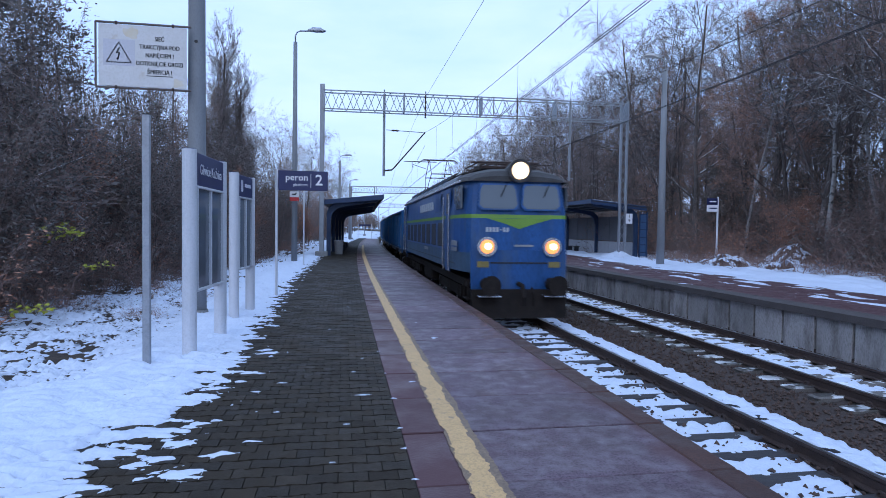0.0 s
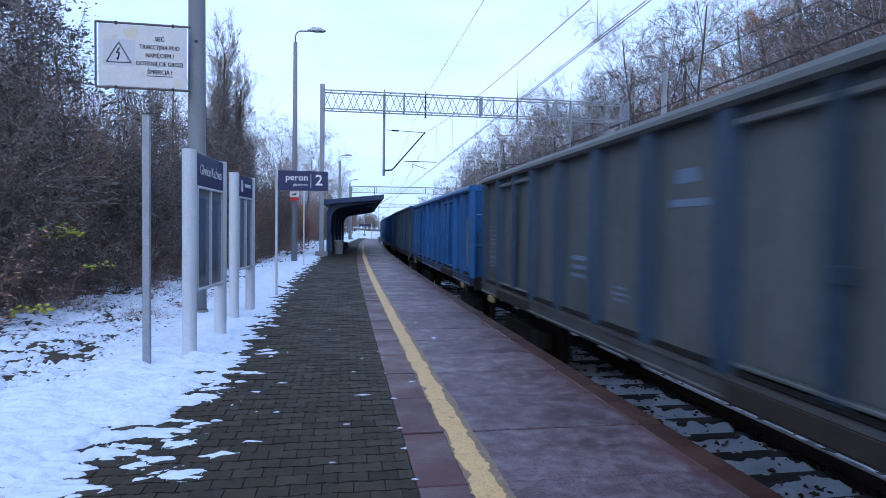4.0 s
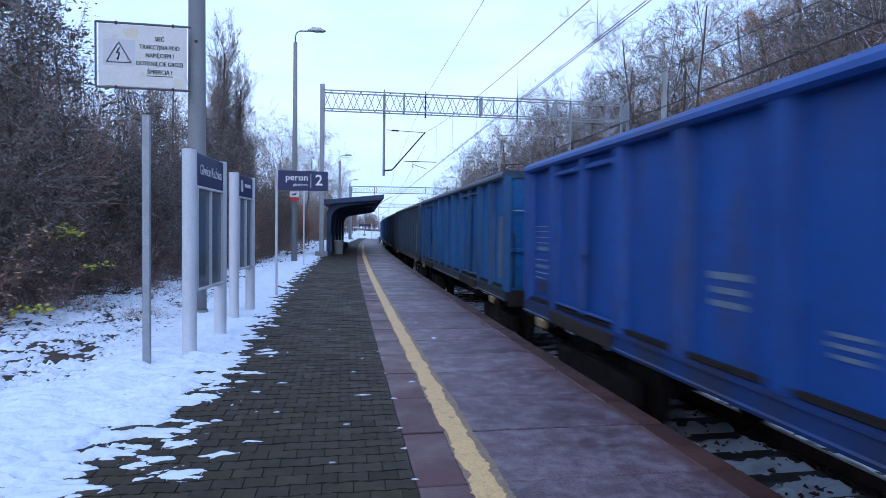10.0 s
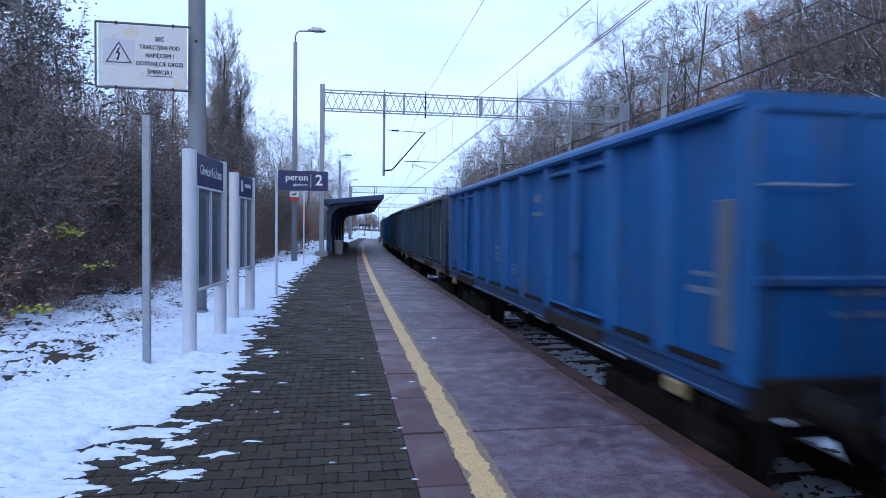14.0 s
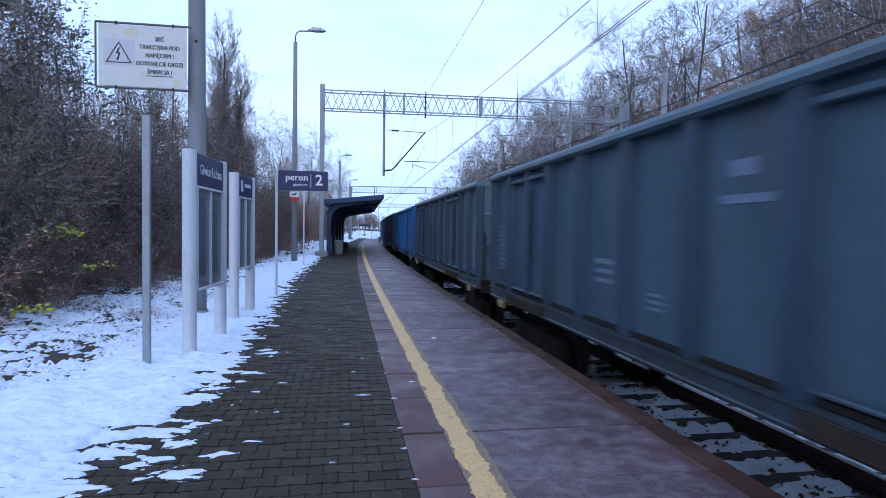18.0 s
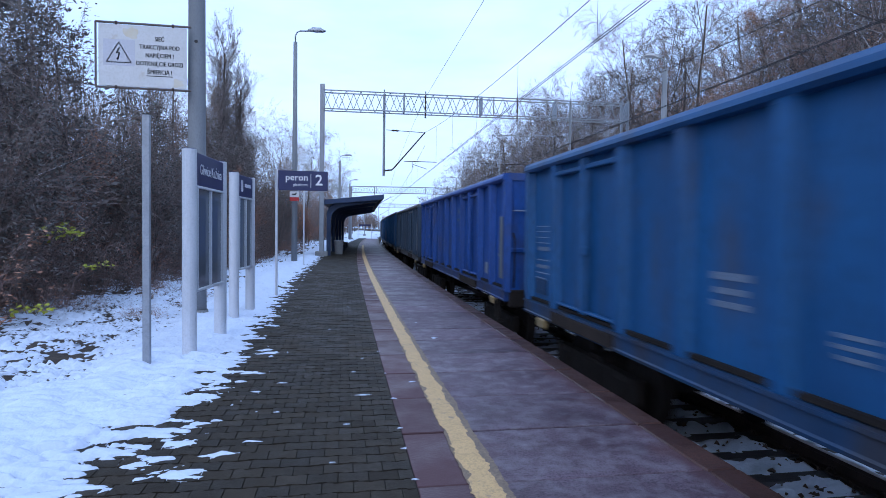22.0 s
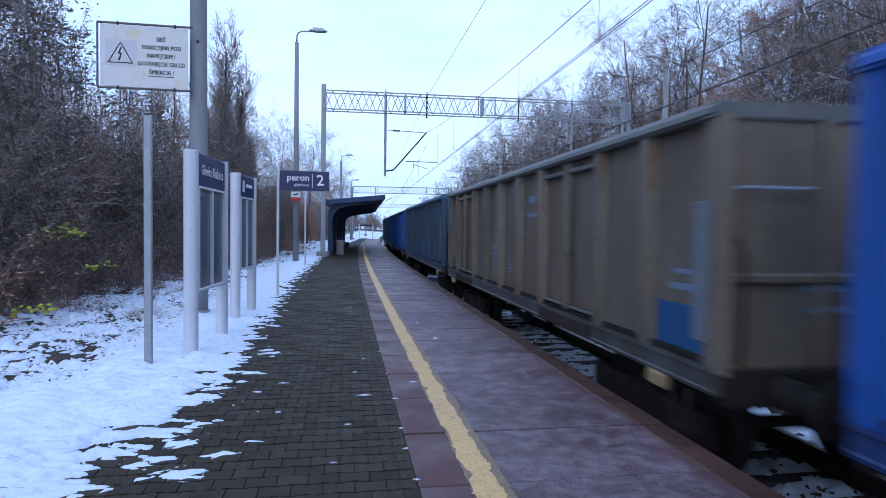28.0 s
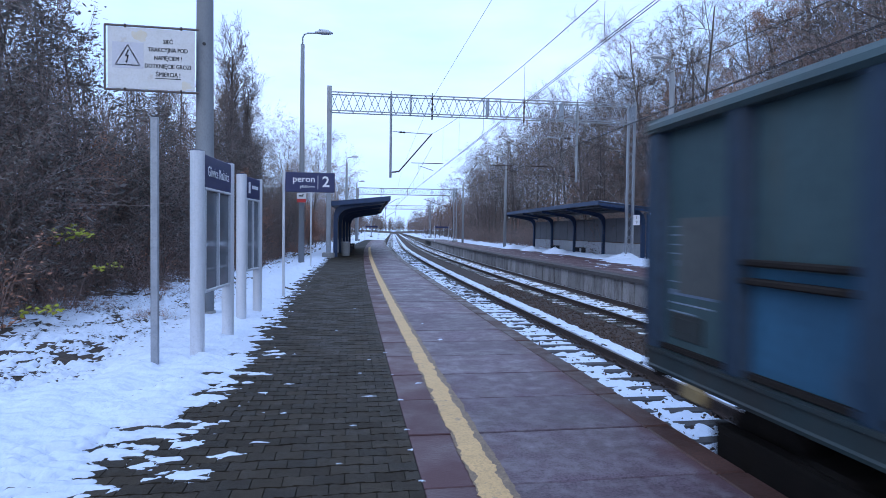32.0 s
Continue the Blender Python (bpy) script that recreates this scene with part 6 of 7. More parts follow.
        part("coupling", Build().tube([(0, e * HALF, 1.0), (0, e * (HALF + 0.4), 0.98), (0.02, e * (HALF + 0.66), 0.9)], 0.05, 8), P_UNDER, t)
        part("notice_plate", Build().box((-0.35, e * (HALF - 0.02), 1.95), (0.55, 0.012, 0.16)).box((-0.35, e * (HALF - 0.02), 1.72), (0.5, 0.012, 0.05)), P_STENCIL, t, "white stencilled bars")
    part("floor", Build().box((0, 0, 1.16), (2.7, BODY - 0.2, 0.08)), P_UNDER, t)
    part("centre_beam", Build().box((0, 0, 0.95), (0.5, BODY - 0.4, 0.3), 0.02), P_UNDER, t)
    part("brake_tank", Build().tube([(0.55, -0.6, 0.72), (0.55, 0.6, 0.72)], 0.2, 12), P_UNDER, t)
    for y in (-4.5, 4.5):
        bogie(t, y, (-0.9, 0.9), 0.46, 1.8, WHEELSET)
    return t


def add_post(self, e, y, w, z0, z1):
    """Pressed hat-section post, tapering to the sill."""
    x0, x1 = e * 1.34, e * 1.465
    v = []
    for z, k in ((z0, 0.75), (z0 + 0.3, 1.0), (z1, 1.0)):
        v += [(x0, y - w / 2 - 0.03, z), (x0 + (x1 - x0) * k, y - w / 2 + 0.02, z), (x0 + (x1 - x0) * k, y + w / 2 - 0.02, z), (x0, y + w / 2 + 0.03, z)]
    f = []
    for r in (0, 4):
        for i in range(4):
            j = (i + 1) % 4
            f.append((r + i, r + j, r + 4 + j, r + 4 + i))
    f += [(0, 1, 2, 3), (8, 11, 10, 9)]
    self.add(v, f)
    return self


Build.add_post = add_post

LIVERY = {
    "blue": (P_BLUE, P_BLUE, P_BLUE, "dusty mid-blue steel open wagon of the goods train"),
    "deep": (P_DEEP, P_DEEP, P_DEEP, "clean ultramarine steel open wagon of the goods train"),
    "bright": (P_BRIGHT, P_BRIGHT, P_BRIGHT, "bright blue steel open wagon of the goods train"),
    "worn": (P_BRIGHT, P_BLUE, P_SLATE, "bright blue open wagon with a grimy grey top rim"),
    "dull": (P_DULL, P_SLATE, P_SLATE, "faded grey-blue steel open wagon of the goods train"),
    "teal": (P_TEAL, P_SLATE, P_TEAL, "dirty grey-teal steel open wagon of the goods train"),
    "slate": (P_STEEL, P_SLATE, P_STEEL, "dark slate-blue steel open wagon of the goods train"),
    "grey": (P_GREY, P_SLATE, P_GREY, "dirty grey steel open wagon of the goods train"),
    "brown": (P_BROWN, P_SLATE, P_GREY, "brownish rusty open wagon with slate posts"),
    "rust": (P_BROWN, P_BROWN, P_GREY, "brown rust-coloured steel open wagon of the goods train"),
    "plain grey": (P_GREY, P_SLATE, P_GREY, "grey rust-stained open wagon without doors"),
    "plain teal": (P_MOSS, P_SLATE, P_MOSS, "dirty teal open wagon without side doors"),
    "plain dull": (P_DULL, P_SLATE, P_DULL, "faded blue open wagon without side doors"),
}
ORDER = ["blue", "blue", "blue", "grey", "bright", "dull", "deep", "bright", "grey", "worn", "dull", "deep", "worn", "plain grey", "brown", "blue", "deep", "bright", "brown", "dull",
         "bright", "teal", "slate", "teal", "bright", "teal", "brown", "blue", "deep", "brown", "worn", "worn", "plain teal", "blue", "deep", "rust", "plain dull", "deep", "blue", "plain teal"]
WAGON = {}
for key, (a, b, c, words) in LIVERY.items():
    WAGON[key] = wagon_model(a, b, c, words, key.startswith("plain"), 0.03 if key in ("blue", "deep", "bright", "brown", "rust") else 0.075)
wagons = []
taken = set()
for i, key in enumerate(ORDER):
    if key in taken:
        w = copy_thing(WAGON[key], pose(0, -300, 0))
    else:
        taken.add(key)
        w = WAGON[key]
    wagons.append(w)


def repaint(number, paint_mat, *plates):
    """Repaired or repainted plates on a wagon's side: from, to along it, low, high."""
    for y0, y1, z0, z1 in plates:
        part("repair_plate", Build().box((-1.3545, (y0 + y1) / 2, (z0 + z1) / 2), (0.007, y1 - y0, z1 - z0)), paint_mat, wagons[number - 1], "repainted steel plate")


repaint(1, P_PALE, (-2.35, -2.02, 1.4, 3.0))
repaint(2, P_PALE, (-6.15, -5.28, 1.3, 2.0))
repaint(2, P_WHITE, (-4.95, -4.5, 1.35, 1.55))
repaint(3, P_PALE, (-2.3, -2.02, 1.4, 3.0), (-0.5, -0.15, 1.5, 3.1))
repaint(8, P_WHITE, (-4.95, -4.4, 1.42, 1.66))
repaint(10, P_ORANGE, (-4.9, -4.5, 1.6, 1.95), (-5.95, -5.35, 1.55, 1.7), (-1.6, -1.35, 1.5, 1.9))
repaint(10, P_WHITE, (-4.9, -4.45, 1.4, 1.55))
repaint(14, P_DULL, (1.4, 2.3, 2.4, 3.0))
repaint(14, P_WHITE, (-4.9, -4.3, 1.4, 1.66))
repaint(15, P_BRIGHT, (1.97, 2.94, 1.3, 3.2), (0.72, 1.73, 1.75, 3.2), (-0.52, 0.48, 1.75, 3.2), (-2.88, -2.0, 1.42, 2.98), (-3.9, -3.02, 1.42, 2.98), (-5.03, -4.14, 1.75, 3.2), (-6.16, -5.27, 1.3, 3.2))
repaint(15, P_ORANGE, (-5.03, -4.14, 1.3, 1.7))
repaint(24, P_BRIGHT, (0.72, 1.73, 1.3, 2.1), (-5.9, -5.28, 1.35, 1.5))
repaint(25, P_PALE, (-6.1, -5.3, 1.35, 3.15), (-5.0, -4.75, 1.4, 1.9))
repaint(26, P_DEEP, (-5.7, -5.35, 1.35, 1.7))
repaint(26, P_GREY, (-2.88, -2.0, 1.5, 2.98), (0.1, 0.48, 1.3, 3.1))
repaint(27, P_BRIGHT, (0.72, 1.73, 1.3, 3.2), (-0.52, 0.48, 1.26, 1.42), (-1.76, -0.76, 1.26, 1.42), (-6.16, -5.28, 1.3, 1.65), (-5.03, -4.14, 1.3, 1.55))
repaint(29, P_WHITE, (-4.95, -4.4, 1.42, 1.66))
repaint(30, P_BLUE, (-6.16, -5.27, 1.3, 3.2))
repaint(30, P_BROWN, (-5.9, -5.4, 2.2, 2.8))
repaint(30, P_PALE, (-2.25, -2.0, 1.4, 3.0))
repaint(30, P_SLATE, (-3.9, -3.02, 1.42, 2.98), (1.97, 2.94, 1.3, 3.2), (5.22, 6.15, 1.3, 3.2))
repaint(31, P_TEAL, (-1.76, -0.76, 1.3, 3.2), (-5.03, -4.14, 1.3, 3.2), (0.72, 1.73, 1.3, 3.2))
repaint(32, P_BROWN, (0.72, 1.73, 1.3, 2.15), (5.22, 6.15, 1.3, 2.2))
repaint(33, P_BLUE, (-6.16, -5.15, 2.1, 3.2))
repaint(36, P_BLUE, (-6.1, -5.3, 1.3, 1.7))
repaint(37, P_BLUE, (-3.65, -2.62, 1.3, 2.0), (-2.4, -1.37, 1.3, 2.0), (-1.15, -0.11, 1.3, 2.0), (0.11, 1.15, 1.3, 2.0))
repaint(38, P_WHITE, (-4.95, -4.4, 1.42, 1.66))
repaint(40, P_DULL, (-2.4, -1.37, 1.3, 2.3), (0.11, 1.15, 1.3, 2.3), (1.37, 2.4, 1.3, 2.0))
repaint(40, P_BROWN, (-3.6, -3.2, 1.3, 1.5))
repaint(40, P_DULL, (-1.15, -0.11, 1.3, 2.1), (3.88, 4.9, 1.3, 2.1))
repaint(40, P_GREY, (5.2, 5.95, 1.8, 2.5))
for z in (2.0, 2.14):
    part("latch_bar", Build().box((-1.43, 4.4, z), (0.1, 1.0, 0.05), 0.012), P_UNDER, wagons[39], "dark steel latch bar")
for i, mt in ((7, P_YELLOW), (12, P_WHITE), (16, P_ORANGE), (25, P_YELLOW), (29, P_YELLOW), (38, P_YELLOW)):
    part("end_mark", Build().box((-0.9, -HALF + 0.02 - 0.05, 2.75), (0.3, 0.01, 0.2)), mt, wagons[i - 1], "small coloured warning label")


# ---- the locomotive
L_BLUE = paint("loco_blue", (0.02, 0.098, 0.3), (0.017, 0.075, 0.225), dirt=(0.07, 0.11, 0.18), dirt_at=(0.48, 0.8), rough=0.4)
L_LETTER = material("loco_white_marking", (0.5, 0.54, 0.6), None, 0.5, amount=0.2, bump=0.0)
L_GREEN = material("loco_green", (0.17, 0.33, 0.045), None, 0.45, amount=0.12, bump=0.02)
L_GREY = paint("loco_grey_blue", (0.062, 0.125, 0.21), (0.048, 0.09, 0.15), rough=0.5)
L_ROOF = material("loco_roof_soot", (0.06, 0.058, 0.06), (0.035, 0.033, 0.034), 0.7, scale=3, fine=30, bump=0.1)
L_COVE = material("loco_pale_roof_edge", (0.2, 0.225, 0.27), (0.14, 0.16, 0.2), 0.55, scale=2, fine=30, bump=0.05)
L_GRILL = material("loco_dark_grille", (0.02, 0.022, 0.03), None, 0.6, amount=0.3, scale=8, bump=0.3, stretch=(1, 1, 8))
L_GLASS = glass("loco_glass", (0.11, 0.13, 0.155), 0.03)
L_CHROME = material("lamp_ring", (0.6, 0.6, 0.62), None, 0.25, 0.9, amount=0.1, bump=0.0)
L_LIGHT = glow("headlight", (1.0, 0.33, 0.09), 1.4)
L_CORE = glow("headlight_core", (1.0, 0.82, 0.5), 5.0)
L_LIGHT_TOP = glow("top_headlight", (1.0, 0.7, 0.42), 3.4)


def loco_model():
    t = thing("electric_locomotive", pose(0, -300, 0), "blue electric locomotive with a green stripe and lit headlights", "locomotive")
    h = 8.5

    def outline(y):
        """Half width at y: the cabs draw in towards the ends."""
        d = h - abs(y)
        return 1.48 - (0.22 * (1 - d / 1.2) ** 1.6 if d < 1.2 else 0)

    ys = [-8.5, -8.44, -8.25, -7.9, -7.3, -6.8, 6.8, 7.3, 7.9, 8.25, 8.44, 8.5]
    levels = [(1.1, 0.0), (1.75, 0.0), (2.0, 0.0), (2.62, 0.0), (2.76, 0.0), (3.45, 0.05), (3.62, 0.1)]

    def shell(name, z_from, z_to, mat, label="", grow_out=0.0):
        b = Build()
        ring = []
        for y in ys:
            ring.append((-outline(y) + (0.14 if abs(y) == h else (0.04 if abs(y) == 8.44 else 0)), y))
        ring += [(-x, y) for x, y in reversed(ring)]
        n = len(ring)
        zs = [z_from] + [z for z, _ in levels if z_from < z < z_to] + [z_to]
        for z in zs:
            ins = 0.0
            if z > 2.76:
                ins = 0.07 * (z - 2.76) / 0.86
            slope = 0.16 * max(0, z - 2.7) / 0.9 if z > 2.7 else 0
            for x, y in ring:
                e = 1 if y > 0 else -1
                yy = y - e * slope * (1 if abs(y) > 7.5 else 0)
                b.v.append((x * (1 + grow_out - ins), yy * (1 + grow_out * 0.2), z))
        for r in range(len(zs) - 1):
            for i in range(n):
                j = (i + 1) % n
                b.f.append((r * n + i, r * n + j, r * n + n + j, r * n + n + i))
        b.f.append(tuple(range(n)))
        b.f.append(tuple(range((len(zs) - 1) * n, len(zs) * n)))
        return part(name, b, mat, t, label)

    shell("lower_body", 1.28, 1.78, L_GREY, "grey-blue lower body panels")
    shell("body", 1.78, 2.66, L_BLUE)
    shell("stripe", 2.66, 2.755, L_GREEN, "green painted waist stripe", 0.002)
    shell("upper_body", 2.755, 3.62, L_BLUE)
    # roof: shallow vault falling at the ends
    rb = Build()
    prof = [(-1.42, 0.0), (-1.36, 0.14), (-1.15, 0.27), (-0.7, 0.38), (0, 0.42), (0.7, 0.38), (1.15, 0.27), (1.36, 0.14), (1.42, 0.0)]
    ry = [(-8.42, 0.35, 0.86), (-8.25, 0.7, 0.93), (-7.9, 0.92, 0.98), (-7.2, 1.0, 1.0), (7.2, 1.0, 1.0), (7.9, 0.92, 0.98), (8.25, 0.7, 0.93), (8.42, 0.35, 0.86)]
    for y, k, wd in ry:
        rb.v += [(x * wd, y, 3.6 + z * k) for x, z in prof]
    n = len(prof)
    for i in range(len(ry) - 1):
        for j in range(n - 1):
            rb.f.append((i * n + j, i * n + j + 1, i * n + n + j + 1, i * n + n + j))
    rb.f += [tuple(range(n)), tuple(range((len(ry) - 1) * n, len(ry) * n))]
    part("roof", rb, L_ROOF, t, "soot-dark rounded roof")
    for sx in (-1, 1):
        part("roof_cove", Build().prism([(sx * 1.44, 3.63), (sx * 1.385, 3.77), (sx * 1.28, 3.845), (sx * 1.26, 3.82), (sx * 1.35, 3.72), (sx * 1.4, 3.63)], -7.25, 7.25), L_COVE, t, "pale grey roof edge")
    for e in (-1, 1):
        fy = e * 8.5
        # blue nose below the lamps reaches down to the buffer beam
        part("nose", Build().prism([(-1.24, 0.86), (1.24, 0.86), (1.26, 1.85), (-1.26, 1.85)], fy - 0.02 if e > 0 else fy - 0.012, fy + 0.012 if e > 0 else fy + 0.02), L_BLUE, t)
        yf = fy + e * 0.014
        chev = Build()
        chev.add([(-0.85, yf, 2.655), (0.85, yf, 2.655), (0.4, yf, 2.53), (0.0, yf, 2.39), (-0.4, yf, 2.53)], [(0, 1, 2, 3, 4)])
        part("chevron", chev, L_GREEN, t, "green pointed front panel")
        for x in (-0.56, 0.56):
            part("windscreen", Build().add_pane(x, fy - e * 0.075, 0.98, 2.9, 3.5, e * 0.11), L_GLASS, t, "sloped reflecting windscreen")
            part("windscreen_gasket", Build().add_pane(x, fy - e * 0.085, 1.06, 2.86, 3.54, e * 0.12), L_BLUE, t)
            part("wiper", Build().tube([(x + 0.2, fy + e * 0.01, 3.52), (x + 0.05, fy + e * 0.05, 3.2)], 0.012, 5), P_UNDER, t)
        for x in (-0.85, 0.85):
            part("headlight_ring", Build().tube([(x, fy - e * 0.05, 1.94), (x, fy + e * 0.1, 1.94)], 0.25, 24), L_CHROME, t, "chrome headlight ring")
            part("headlight", Build().tube([(x, fy + e * 0.09, 1.94), (x, fy + e * 0.115, 1.94)], [0.19, 0.16], 24), L_LIGHT if e < 0 else L_CHROME, t, "glowing warm headlight")
            if e < 0:
                part("headlight_core", Build().tube([(x + 0.02, fy - 0.116, 1.95), (x + 0.02, fy - 0.122, 1.95)], [0.085, 0.07], 20), L_CORE, t, "white-hot lamp centre")
            part("marker_plate", Build().box((x * 1.1, fy + e * 0.02, 1.49), (0.3, 0.02, 0.15)), P_YELLOW, t, "yellow marker plate")
            part("buffer", Build().tube([(x, fy, 1.0), (x, fy + e * 0.4, 1.0), (x, fy + e * 0.58, 1.0), (x, fy + e * 0.6, 1.0)], [0.16, 0.14, 0.12, 0.25], 16), P_UNDER, t)
            part("buffer_step", Build().box((x, fy + e * 0.3, 0.72), (0.6, 0.35, 0.03), 0.008), L_CHROME, t)
        part("top_lamp_housing", Build().tube([(0, fy - e * 0.9, 3.86), (0, fy - e * 0.3, 3.87), (0, fy + e * 0.02, 3.87)], [0.22, 0.29, 0.3], 20), L_ROOF, t)
        part("top_headlight", Build().tube([(0, fy + e * 0.015, 3.87), (0, fy + e * 0.05, 3.87)], [0.22, 0.19], 24), L_LIGHT_TOP if e < 0 else L_CHROME, t, "glowing round roof headlight")
        part("groove", Build().box((0, fy + e * 0.02, 1.53), (1.5, 0.02, 0.035)), L_GRILL, t)
        digits = Build()
        for k in range(7):
            digits.box((-0.84 + 0.088 * k, fy + e * 0.02, 2.37), (0.06 if k != 4 else 0.045, 0.012, 0.115 if k != 4 else 0.03))
        part("number_bars", digits, L_LETTER, t, "white number bars")
        part("number_bars", Build().box((0.12, fy + e * 0.02, 1.97), (0.5, 0.012, 0.05)), P_WHITE, t, "white number bars")
        part("hook", Build().tube([(0, fy, 1.0), (0, fy + e * 0.35, 0.98), (0.03, fy + e * 0.4, 0.7), (0.05, fy + e * 0.3, 0.5)], 0.06, 8), P_UNDER, t)
        part("brake_hose", Build().tube([(0.35, fy, 0.9), (0.36, fy + e * 0.18, 0.75), (0.36, fy + e * 0.2, 0.45)], 0.03, 6), P_UNDER, t)
        plow = Build()
        plow.add([(-1.25, fy + e * 0.1, 0.86), (1.25, fy + e * 0.1, 0.86), (1.2, fy + e * 0.25, 0.15), (-1.2, fy + e * 0.25, 0.15),
                  (-1.25, fy - e * 0.2, 0.86), (1.25, fy - e * 0.2, 0.86), (1.2, fy - e * 0.1, 0.15), (-1.2, fy - e * 0.1, 0.15)],
                 [(0, 1, 2, 3), (4, 7, 6, 5), (0, 3, 7, 4), (1, 5, 6, 2), (0, 4, 5, 1), (3, 2, 6, 7)])
        part("snow_plough", plow, P_UNDER, t)
        for sx in (-1, 1):
            part("cab_step", Build().box((sx * 1.28, e * 8.2, 0.6), (0.1, 0.5, 0.03)).box((sx * 1.3, e * 8.0, 0.8), (0.03, 0.04, 0.5)).box((sx * 1.3, e * 8.4, 0.8), (0.03, 0.04, 0.5)), P_UNDER, t)
            part("side_window", Build().box((sx * 1.415, e * 7.55, 3.2), (0.06, 0.98, 0.62), 0.02), L_GLASS, t, "dark cab side window")
            part("window_bar", Build().box((sx * 1.43, e * 7.5, 3.2), (0.05, 0.05, 0.64), 0.01), L_GREY, t)
            part("door", Build().box((sx * 1.47, e * 6.35, 2.35), (0.04, 0.72, 2.35), 0.02), L_BLUE, t)
            part("door_window", Build().box((sx * 1.475, e * 6.35, 3.1), (0.05, 0.44, 0.6), 0.02), L_GLASS, t)
            for dy in (-0.48, 0.48):
                part("handrail", Build().tube([(sx * 1.52, e * 6.35 + dy, 1.2), (sx * 1.54, e * 6.35 + dy, 1.35), (sx * 1.54, e * 6.35 + dy, 3.3)], 0.022, 6), L_CHROME, t, "pale steel handrail")
            part("vehicle_plate", Build().box((sx * 1.485, e * 7.4, 2.0), (0.012, 0.85, 0.13)).box((sx * 1.485, e * 7.4, 1.84), (0.012, 0.8, 0.1)), P_WHITE, t, "white vehicle data bars")
    for sx in (-1, 1):
        for i in range(8):
            y = -4.9 + i * 1.4
            part("grille", Build().box((sx * 1.472, y, 2.2), (0.03, 0.98, 0.72), 0.01), L_GRILL, t, "dark ventilation grille")
        part("gutter", Build().box((sx * 1.43, 0, 3.62), (0.05, 15.8, 0.06), 0.01), L_CHROME, t)
        for k in range(7):
            lean = Build().prism([(sx * 1.457, 3.02), (sx * 1.467, 3.02), (sx * 1.467, 3.3), (sx * 1.457, 3.3)], -3.2 + 0.56 * k, -2.8 + 0.56 * k)
            lean.v = [(vx, vy + 0.35 * (vz - 3.16), vz) for vx, vy, vz in lean.v]
            part("logo_bar", lean, L_LETTER, t, "pale slanted operator marking")
        part("side_panel_line", Build().box((sx * 1.465, -4.3, 3.2), (0.01, 1.1, 0.6)), L_BLUE, t)
    for sx in (-1, 1):
        part("data_plate", Build().box((sx * 1.486, -1.6, 1.68), (0.012, 1.0, 0.1)), P_WHITE, t, "white data bar")
        part("panel_seam", Build().box((sx * 1.483, 0, 1.46), (0.012, 15.0, 0.016)), L_GRILL, t)
    for i in range(11):
        y = -5.6 + i * 1.12
        for x in (-1.02, 1.02):
            part("roof_rib", Build().box((x, y, 3.93), (0.5, 0.22, 0.1), 0.02), L_ROOF, t)
    for i in range(9):
        y = -5.4 + i * 1.2
        for e in (-1, 1):
            lou = Build()
            for k in range(4):
                lou.box((e * (1.12 + 0.06 * k), y, 4.02 - 0.05 * k), (0.05, 0.86, 0.03))
            part("roof_louvre", lou, L_GRILL, t, "dark roof louvre")
            part("louvre_rib", Build().tube([(e * 0.95, y + 0.6, 3.96), (e * 1.2, y + 0.6, 3.98), (e * 1.4, y + 0.6, 3.72)], 0.05, 6), L_GREY, t)
    part("roof_walkway", Build().box((-0.72, 0, 4.06), (0.4, 11, 0.04)).box((0.72, 0, 4.06), (0.4, 11, 0.04)), L_ROOF, t)
    part("roof_box", Build().box((0.2, 3.4, 4.2), (0.9, 1.0, 0.4), 0.05), L_CHROME, t, "pale roof equipment box")
    for y in (-2.5, 0.2, 2.2):
        part("roof_insulator", Build().tube([(0.3, y, 4.0), (0.3, y, 4.1), (0.3, y, 4.2), (0.3, y, 4.3)], [0.08, 0.12, 0.08, 0.1], 10), M_CERAMIC, t)
    part("bus_bar", Build().tube([(0.3, -4.5, 4.33), (0.3, 3.0, 4.33)], 0.025, 6), M_RUSTY, t)
    # folded pantograph at the front, raised one at the rear
    fp = Build()
    for x in (-0.65, 0.65):
        fp.tube([(x, -7.0, 4.1), (x, -5.4, 4.16), (x * 0.9, -7.0, 4.2)], 0.025, 6)
    fp.tube([(-0.95, -6.9, 4.24), (0.95, -6.9, 4.24)], 0.022, 6).tube([(-0.95, -7.2, 4.22), (0.95, -7.2, 4.22)], 0.022, 6).box((0, -6.3, 4.08), (1.5, 1.9, 0.06))
    for k in range(7):
        y = -7.3 + 0.32 * k
        fp.tube([(-0.75, y, 4.16 + 0.05 * (k % 3)), (0.75, y + 0.1, 4.2 + 0.04 * (k % 2))], 0.02, 5)
    for x in (-0.8, -0.3, 0.3, 0.8):
        fp.tube([(x, -7.4, 4.12), (x * 0.8, -6.4, 4.3), (x, -5.3, 4.22)], 0.022, 5)
    part("folded_pantograph", fp, M_RUSTY, t, "folded rusty pantograph")
    for y in (-7.1, -5.4):
        part("pantograph_foot", Build().box((0, y, 4.06), (1.7, 0.14, 0.12), 0.02), L_ROOF, t)
    rp = Build()
    for x in (-0.6, 0.6):
        rp.tube([(x, 5.6, 4.1), (x * 0.8, 4.5, 5.0), (x * 0.75, 5.5, 5.77)], 0.018, 6)
        rp.tube([(x, 5.6, 4.1), (x * 0.8, 6.7, 5.0), (x * 0.75, 5.7, 5.77)], 0.018, 6)
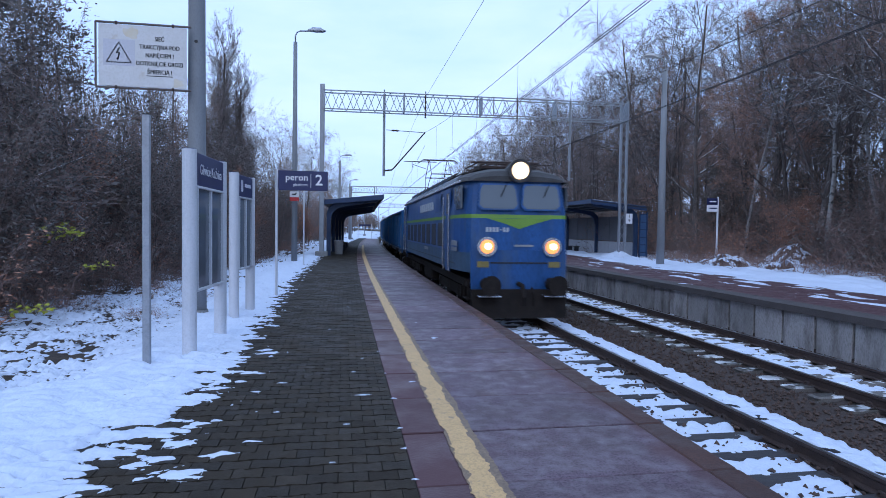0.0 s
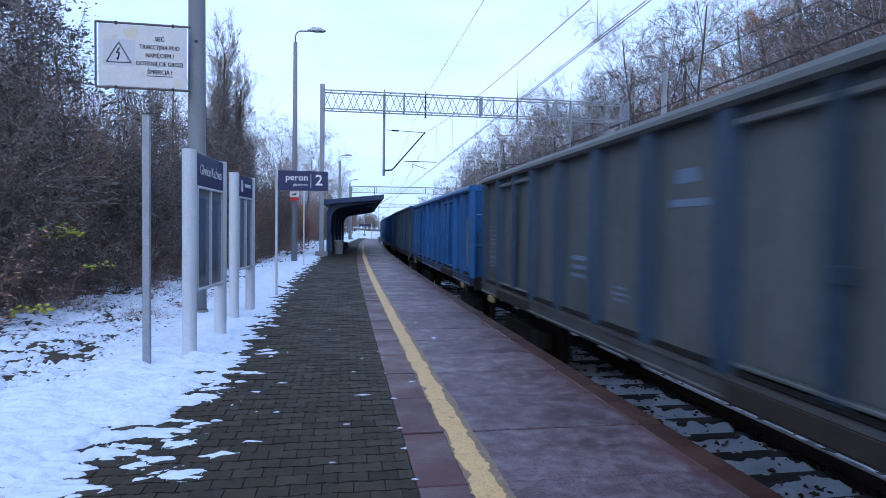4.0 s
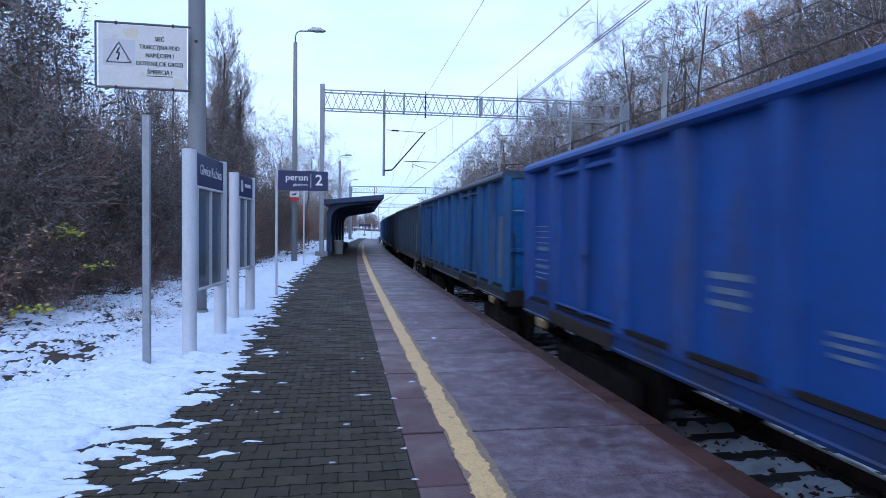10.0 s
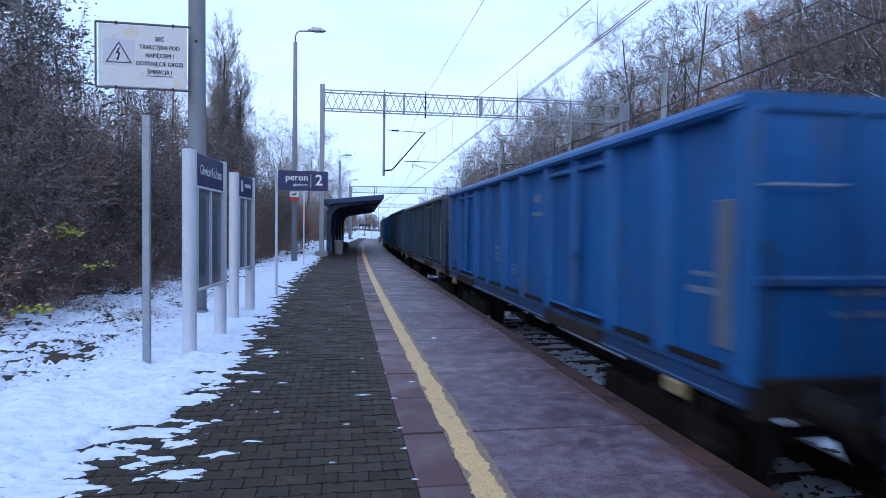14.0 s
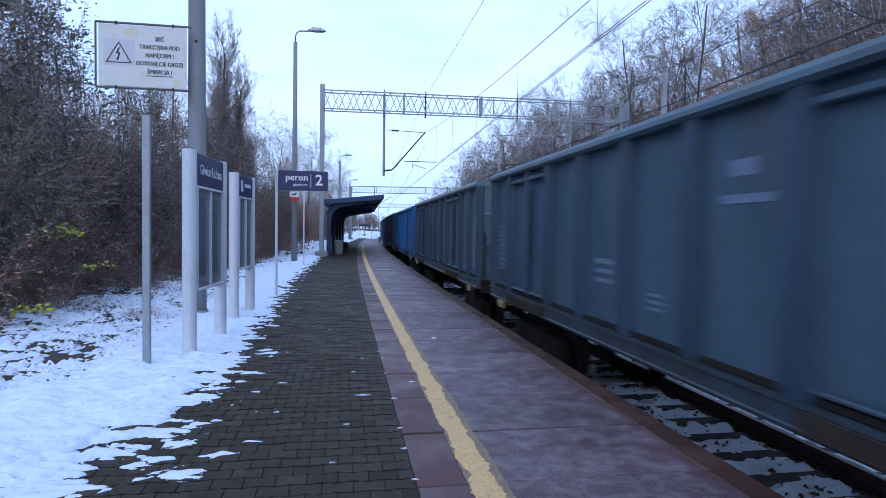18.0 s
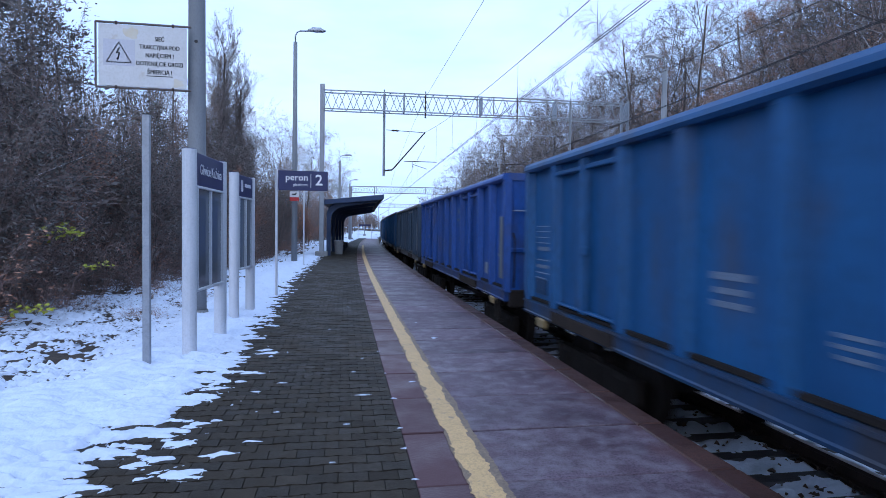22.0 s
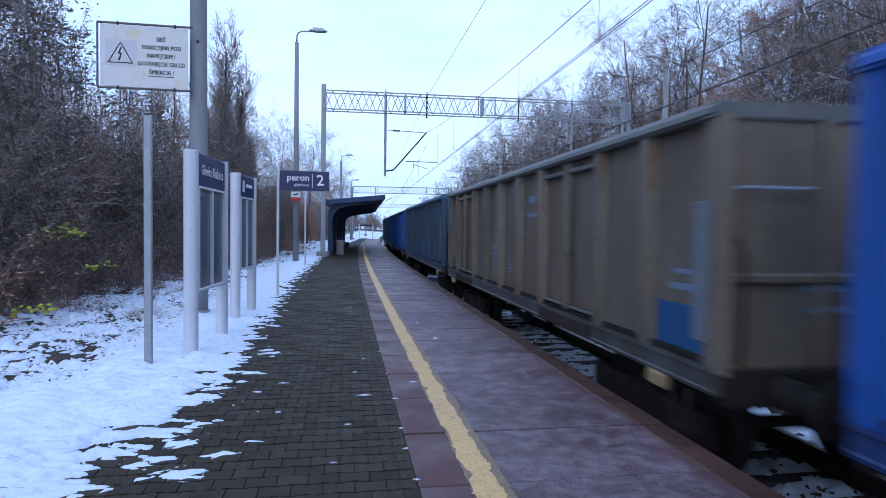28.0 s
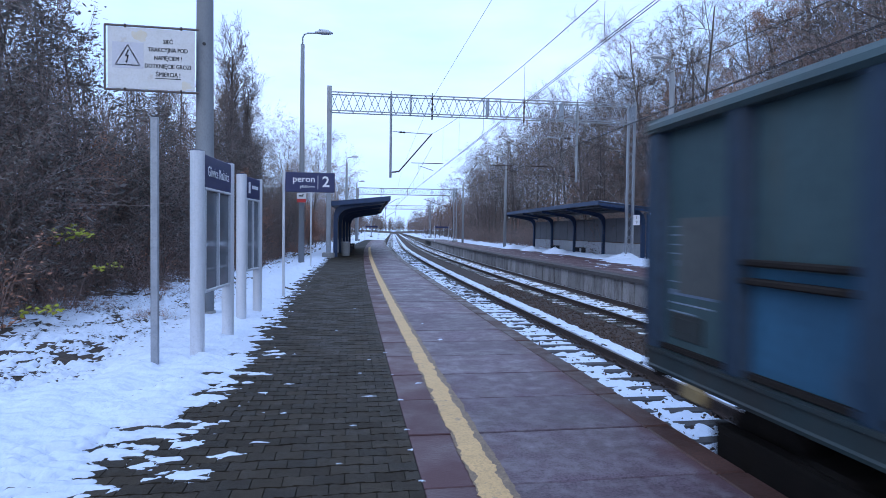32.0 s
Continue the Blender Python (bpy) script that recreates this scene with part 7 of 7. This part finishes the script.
    rp.tube([(-0.48, 4.5, 5.0), (0.48, 4.5, 5.0)], 0.025, 6).tube([(-0.48, 6.7, 5.0), (0.48, 6.7, 5.0)], 0.025, 6)
    for y in (5.45, 5.75):
        rp.tube([(-0.98, y, 5.63), (-0.75, y, 5.78), (0.75, y, 5.78), (0.98, y, 5.63)], 0.02, 6)
    part("raised_pantograph", rp, M_RUSTY, t, "raised dark pantograph")
    part("underframe", Build().box((0, 0, 0.98), (2.5, 16, 0.2)), P_UNDER, t)
    part("equipment_box", Build().box((0, 0, 0.72), (2.4, 2.2, 0.55), 0.05), P_UNDER, t)
    for y in (-4.9, 4.9):
        bogie(t, y, (-1.75, 0, 1.75), 0.625, 3.5, LOCO_WHEELSET, 1.12)
    return t


def add_pane(self, x, y, w, z0, z1, lean):
    t = 0.03
    c = 0.1
    ring = [(-w / 2 + c, z0), (w / 2 - c, z0), (w / 2, z0 + c), (w / 2 - 0.04, z1 - c), (w / 2 - c, z1), (-w / 2 + c, z1), (-w / 2 + 0.04, z1 - c), (-w / 2, z0 + c)]
    v = []
    for dy in (0, t):
        v += [(x + px, y + lean * (1 - (pz - z0) / (z1 - z0)) + (dy if lean > 0 else -dy), pz) for px, pz in ring]
    f = [tuple(range(8)), tuple(range(15, 7, -1))] + [(i, (i + 1) % 8, 8 + (i + 1) % 8, 8 + i) for i in range(8)]
    self.add(v, f)
    return self


Build.add_pane = add_pane
loco = loco_model()
# the body is 17.6 m long
for o in loco.children:
    if o.type == "MESH":
        o.data.transform(Matrix.Diagonal((1, 1.035, 1, 1)))
    else:
        o.location.y *= 1.035


# the train runs a little unevenly: metres by which it lags the smooth law
SLIP = {0: 0.0, 1: 0.15, 2: 0.38, 3: 0.33, 6: 0.12, 7: 0.0, 8: 0.16, 9: 0.05, 10: 0.3, 11: 0.18, 12: 0.05, 13: 0.14, 14: 0.08, 17: 0.15, 18: 0.1, 19: 0.06, 20: 0.43, 21: 0.05, 22: 0.4, 23: 0.38,
        24: 0.2, 25: 0.1, 28: 0.2, 30: 0.35, 31: 0.32, 32: 0.3}


def slip(t):
    keys = sorted(SLIP)
    for a, b in zip(keys, keys[1:]):
        if a <= t <= b:
            return SLIP[a] + (SLIP[b] - SLIP[a]) * (t - a) / (b - a)
    return SLIP[keys[-1]]


def front(t):
    """Where the first wagon's front end stands along the line at t."""
    return slip(t) + 33.4306 - 18.8516 * t - 0.034991 * t ** 2 - 0.000775761 * t ** 3 + 0.000164492 * t ** 4 - 0.00000287313 * t ** 5


def rolling(w, r, centre, path):
    """Key a wheel so that it rolls while it is near the platform."""
    base = w.matrix_basis.copy()
    inside = [n for n in range(0, 961) if -9 < path(n / 30) + centre < 46]
    if not inside:
        return
    t0, t1 = inside[0] / 30, inside[-1] / 30
    rows, t = [], t0
    if t0 > 0:
        rows.append((0, base))
    step = 0.0333 * (2 if r > 0.5 else 1)
    while t <= t1:
        angle = (path(t0) - path(t)) / r
        rows.append((t, base @ Matrix.Rotation(angle, 4, "X")))
        t += step
    if t1 < 31.9:
        rows.append((32, rows[-1][1]))
    if len(rows) > 1:
        walk(w, rows)


def motions():
    times = list(range(33))
    walk(loco, [(t, spot(AXIS_NEAR, front(t) - 9.95, RAIL)) for t in times])
    for w in [o for o in loco.children_recursive if o.name.startswith("wheelset")]:
        rolling(w, 0.625, -9.95, front)
    for i, w in enumerate(wagons):
        walk(w, [(t, spot(AXIS_NEAR, front(t) + HALF + 14.04 * i, RAIL)) for t in times])
        for o in [o for o in w.children_recursive if o.name.startswith("wheelset")]:
            rolling(o, 0.46, HALF + 14.04 * i, front)


motions()
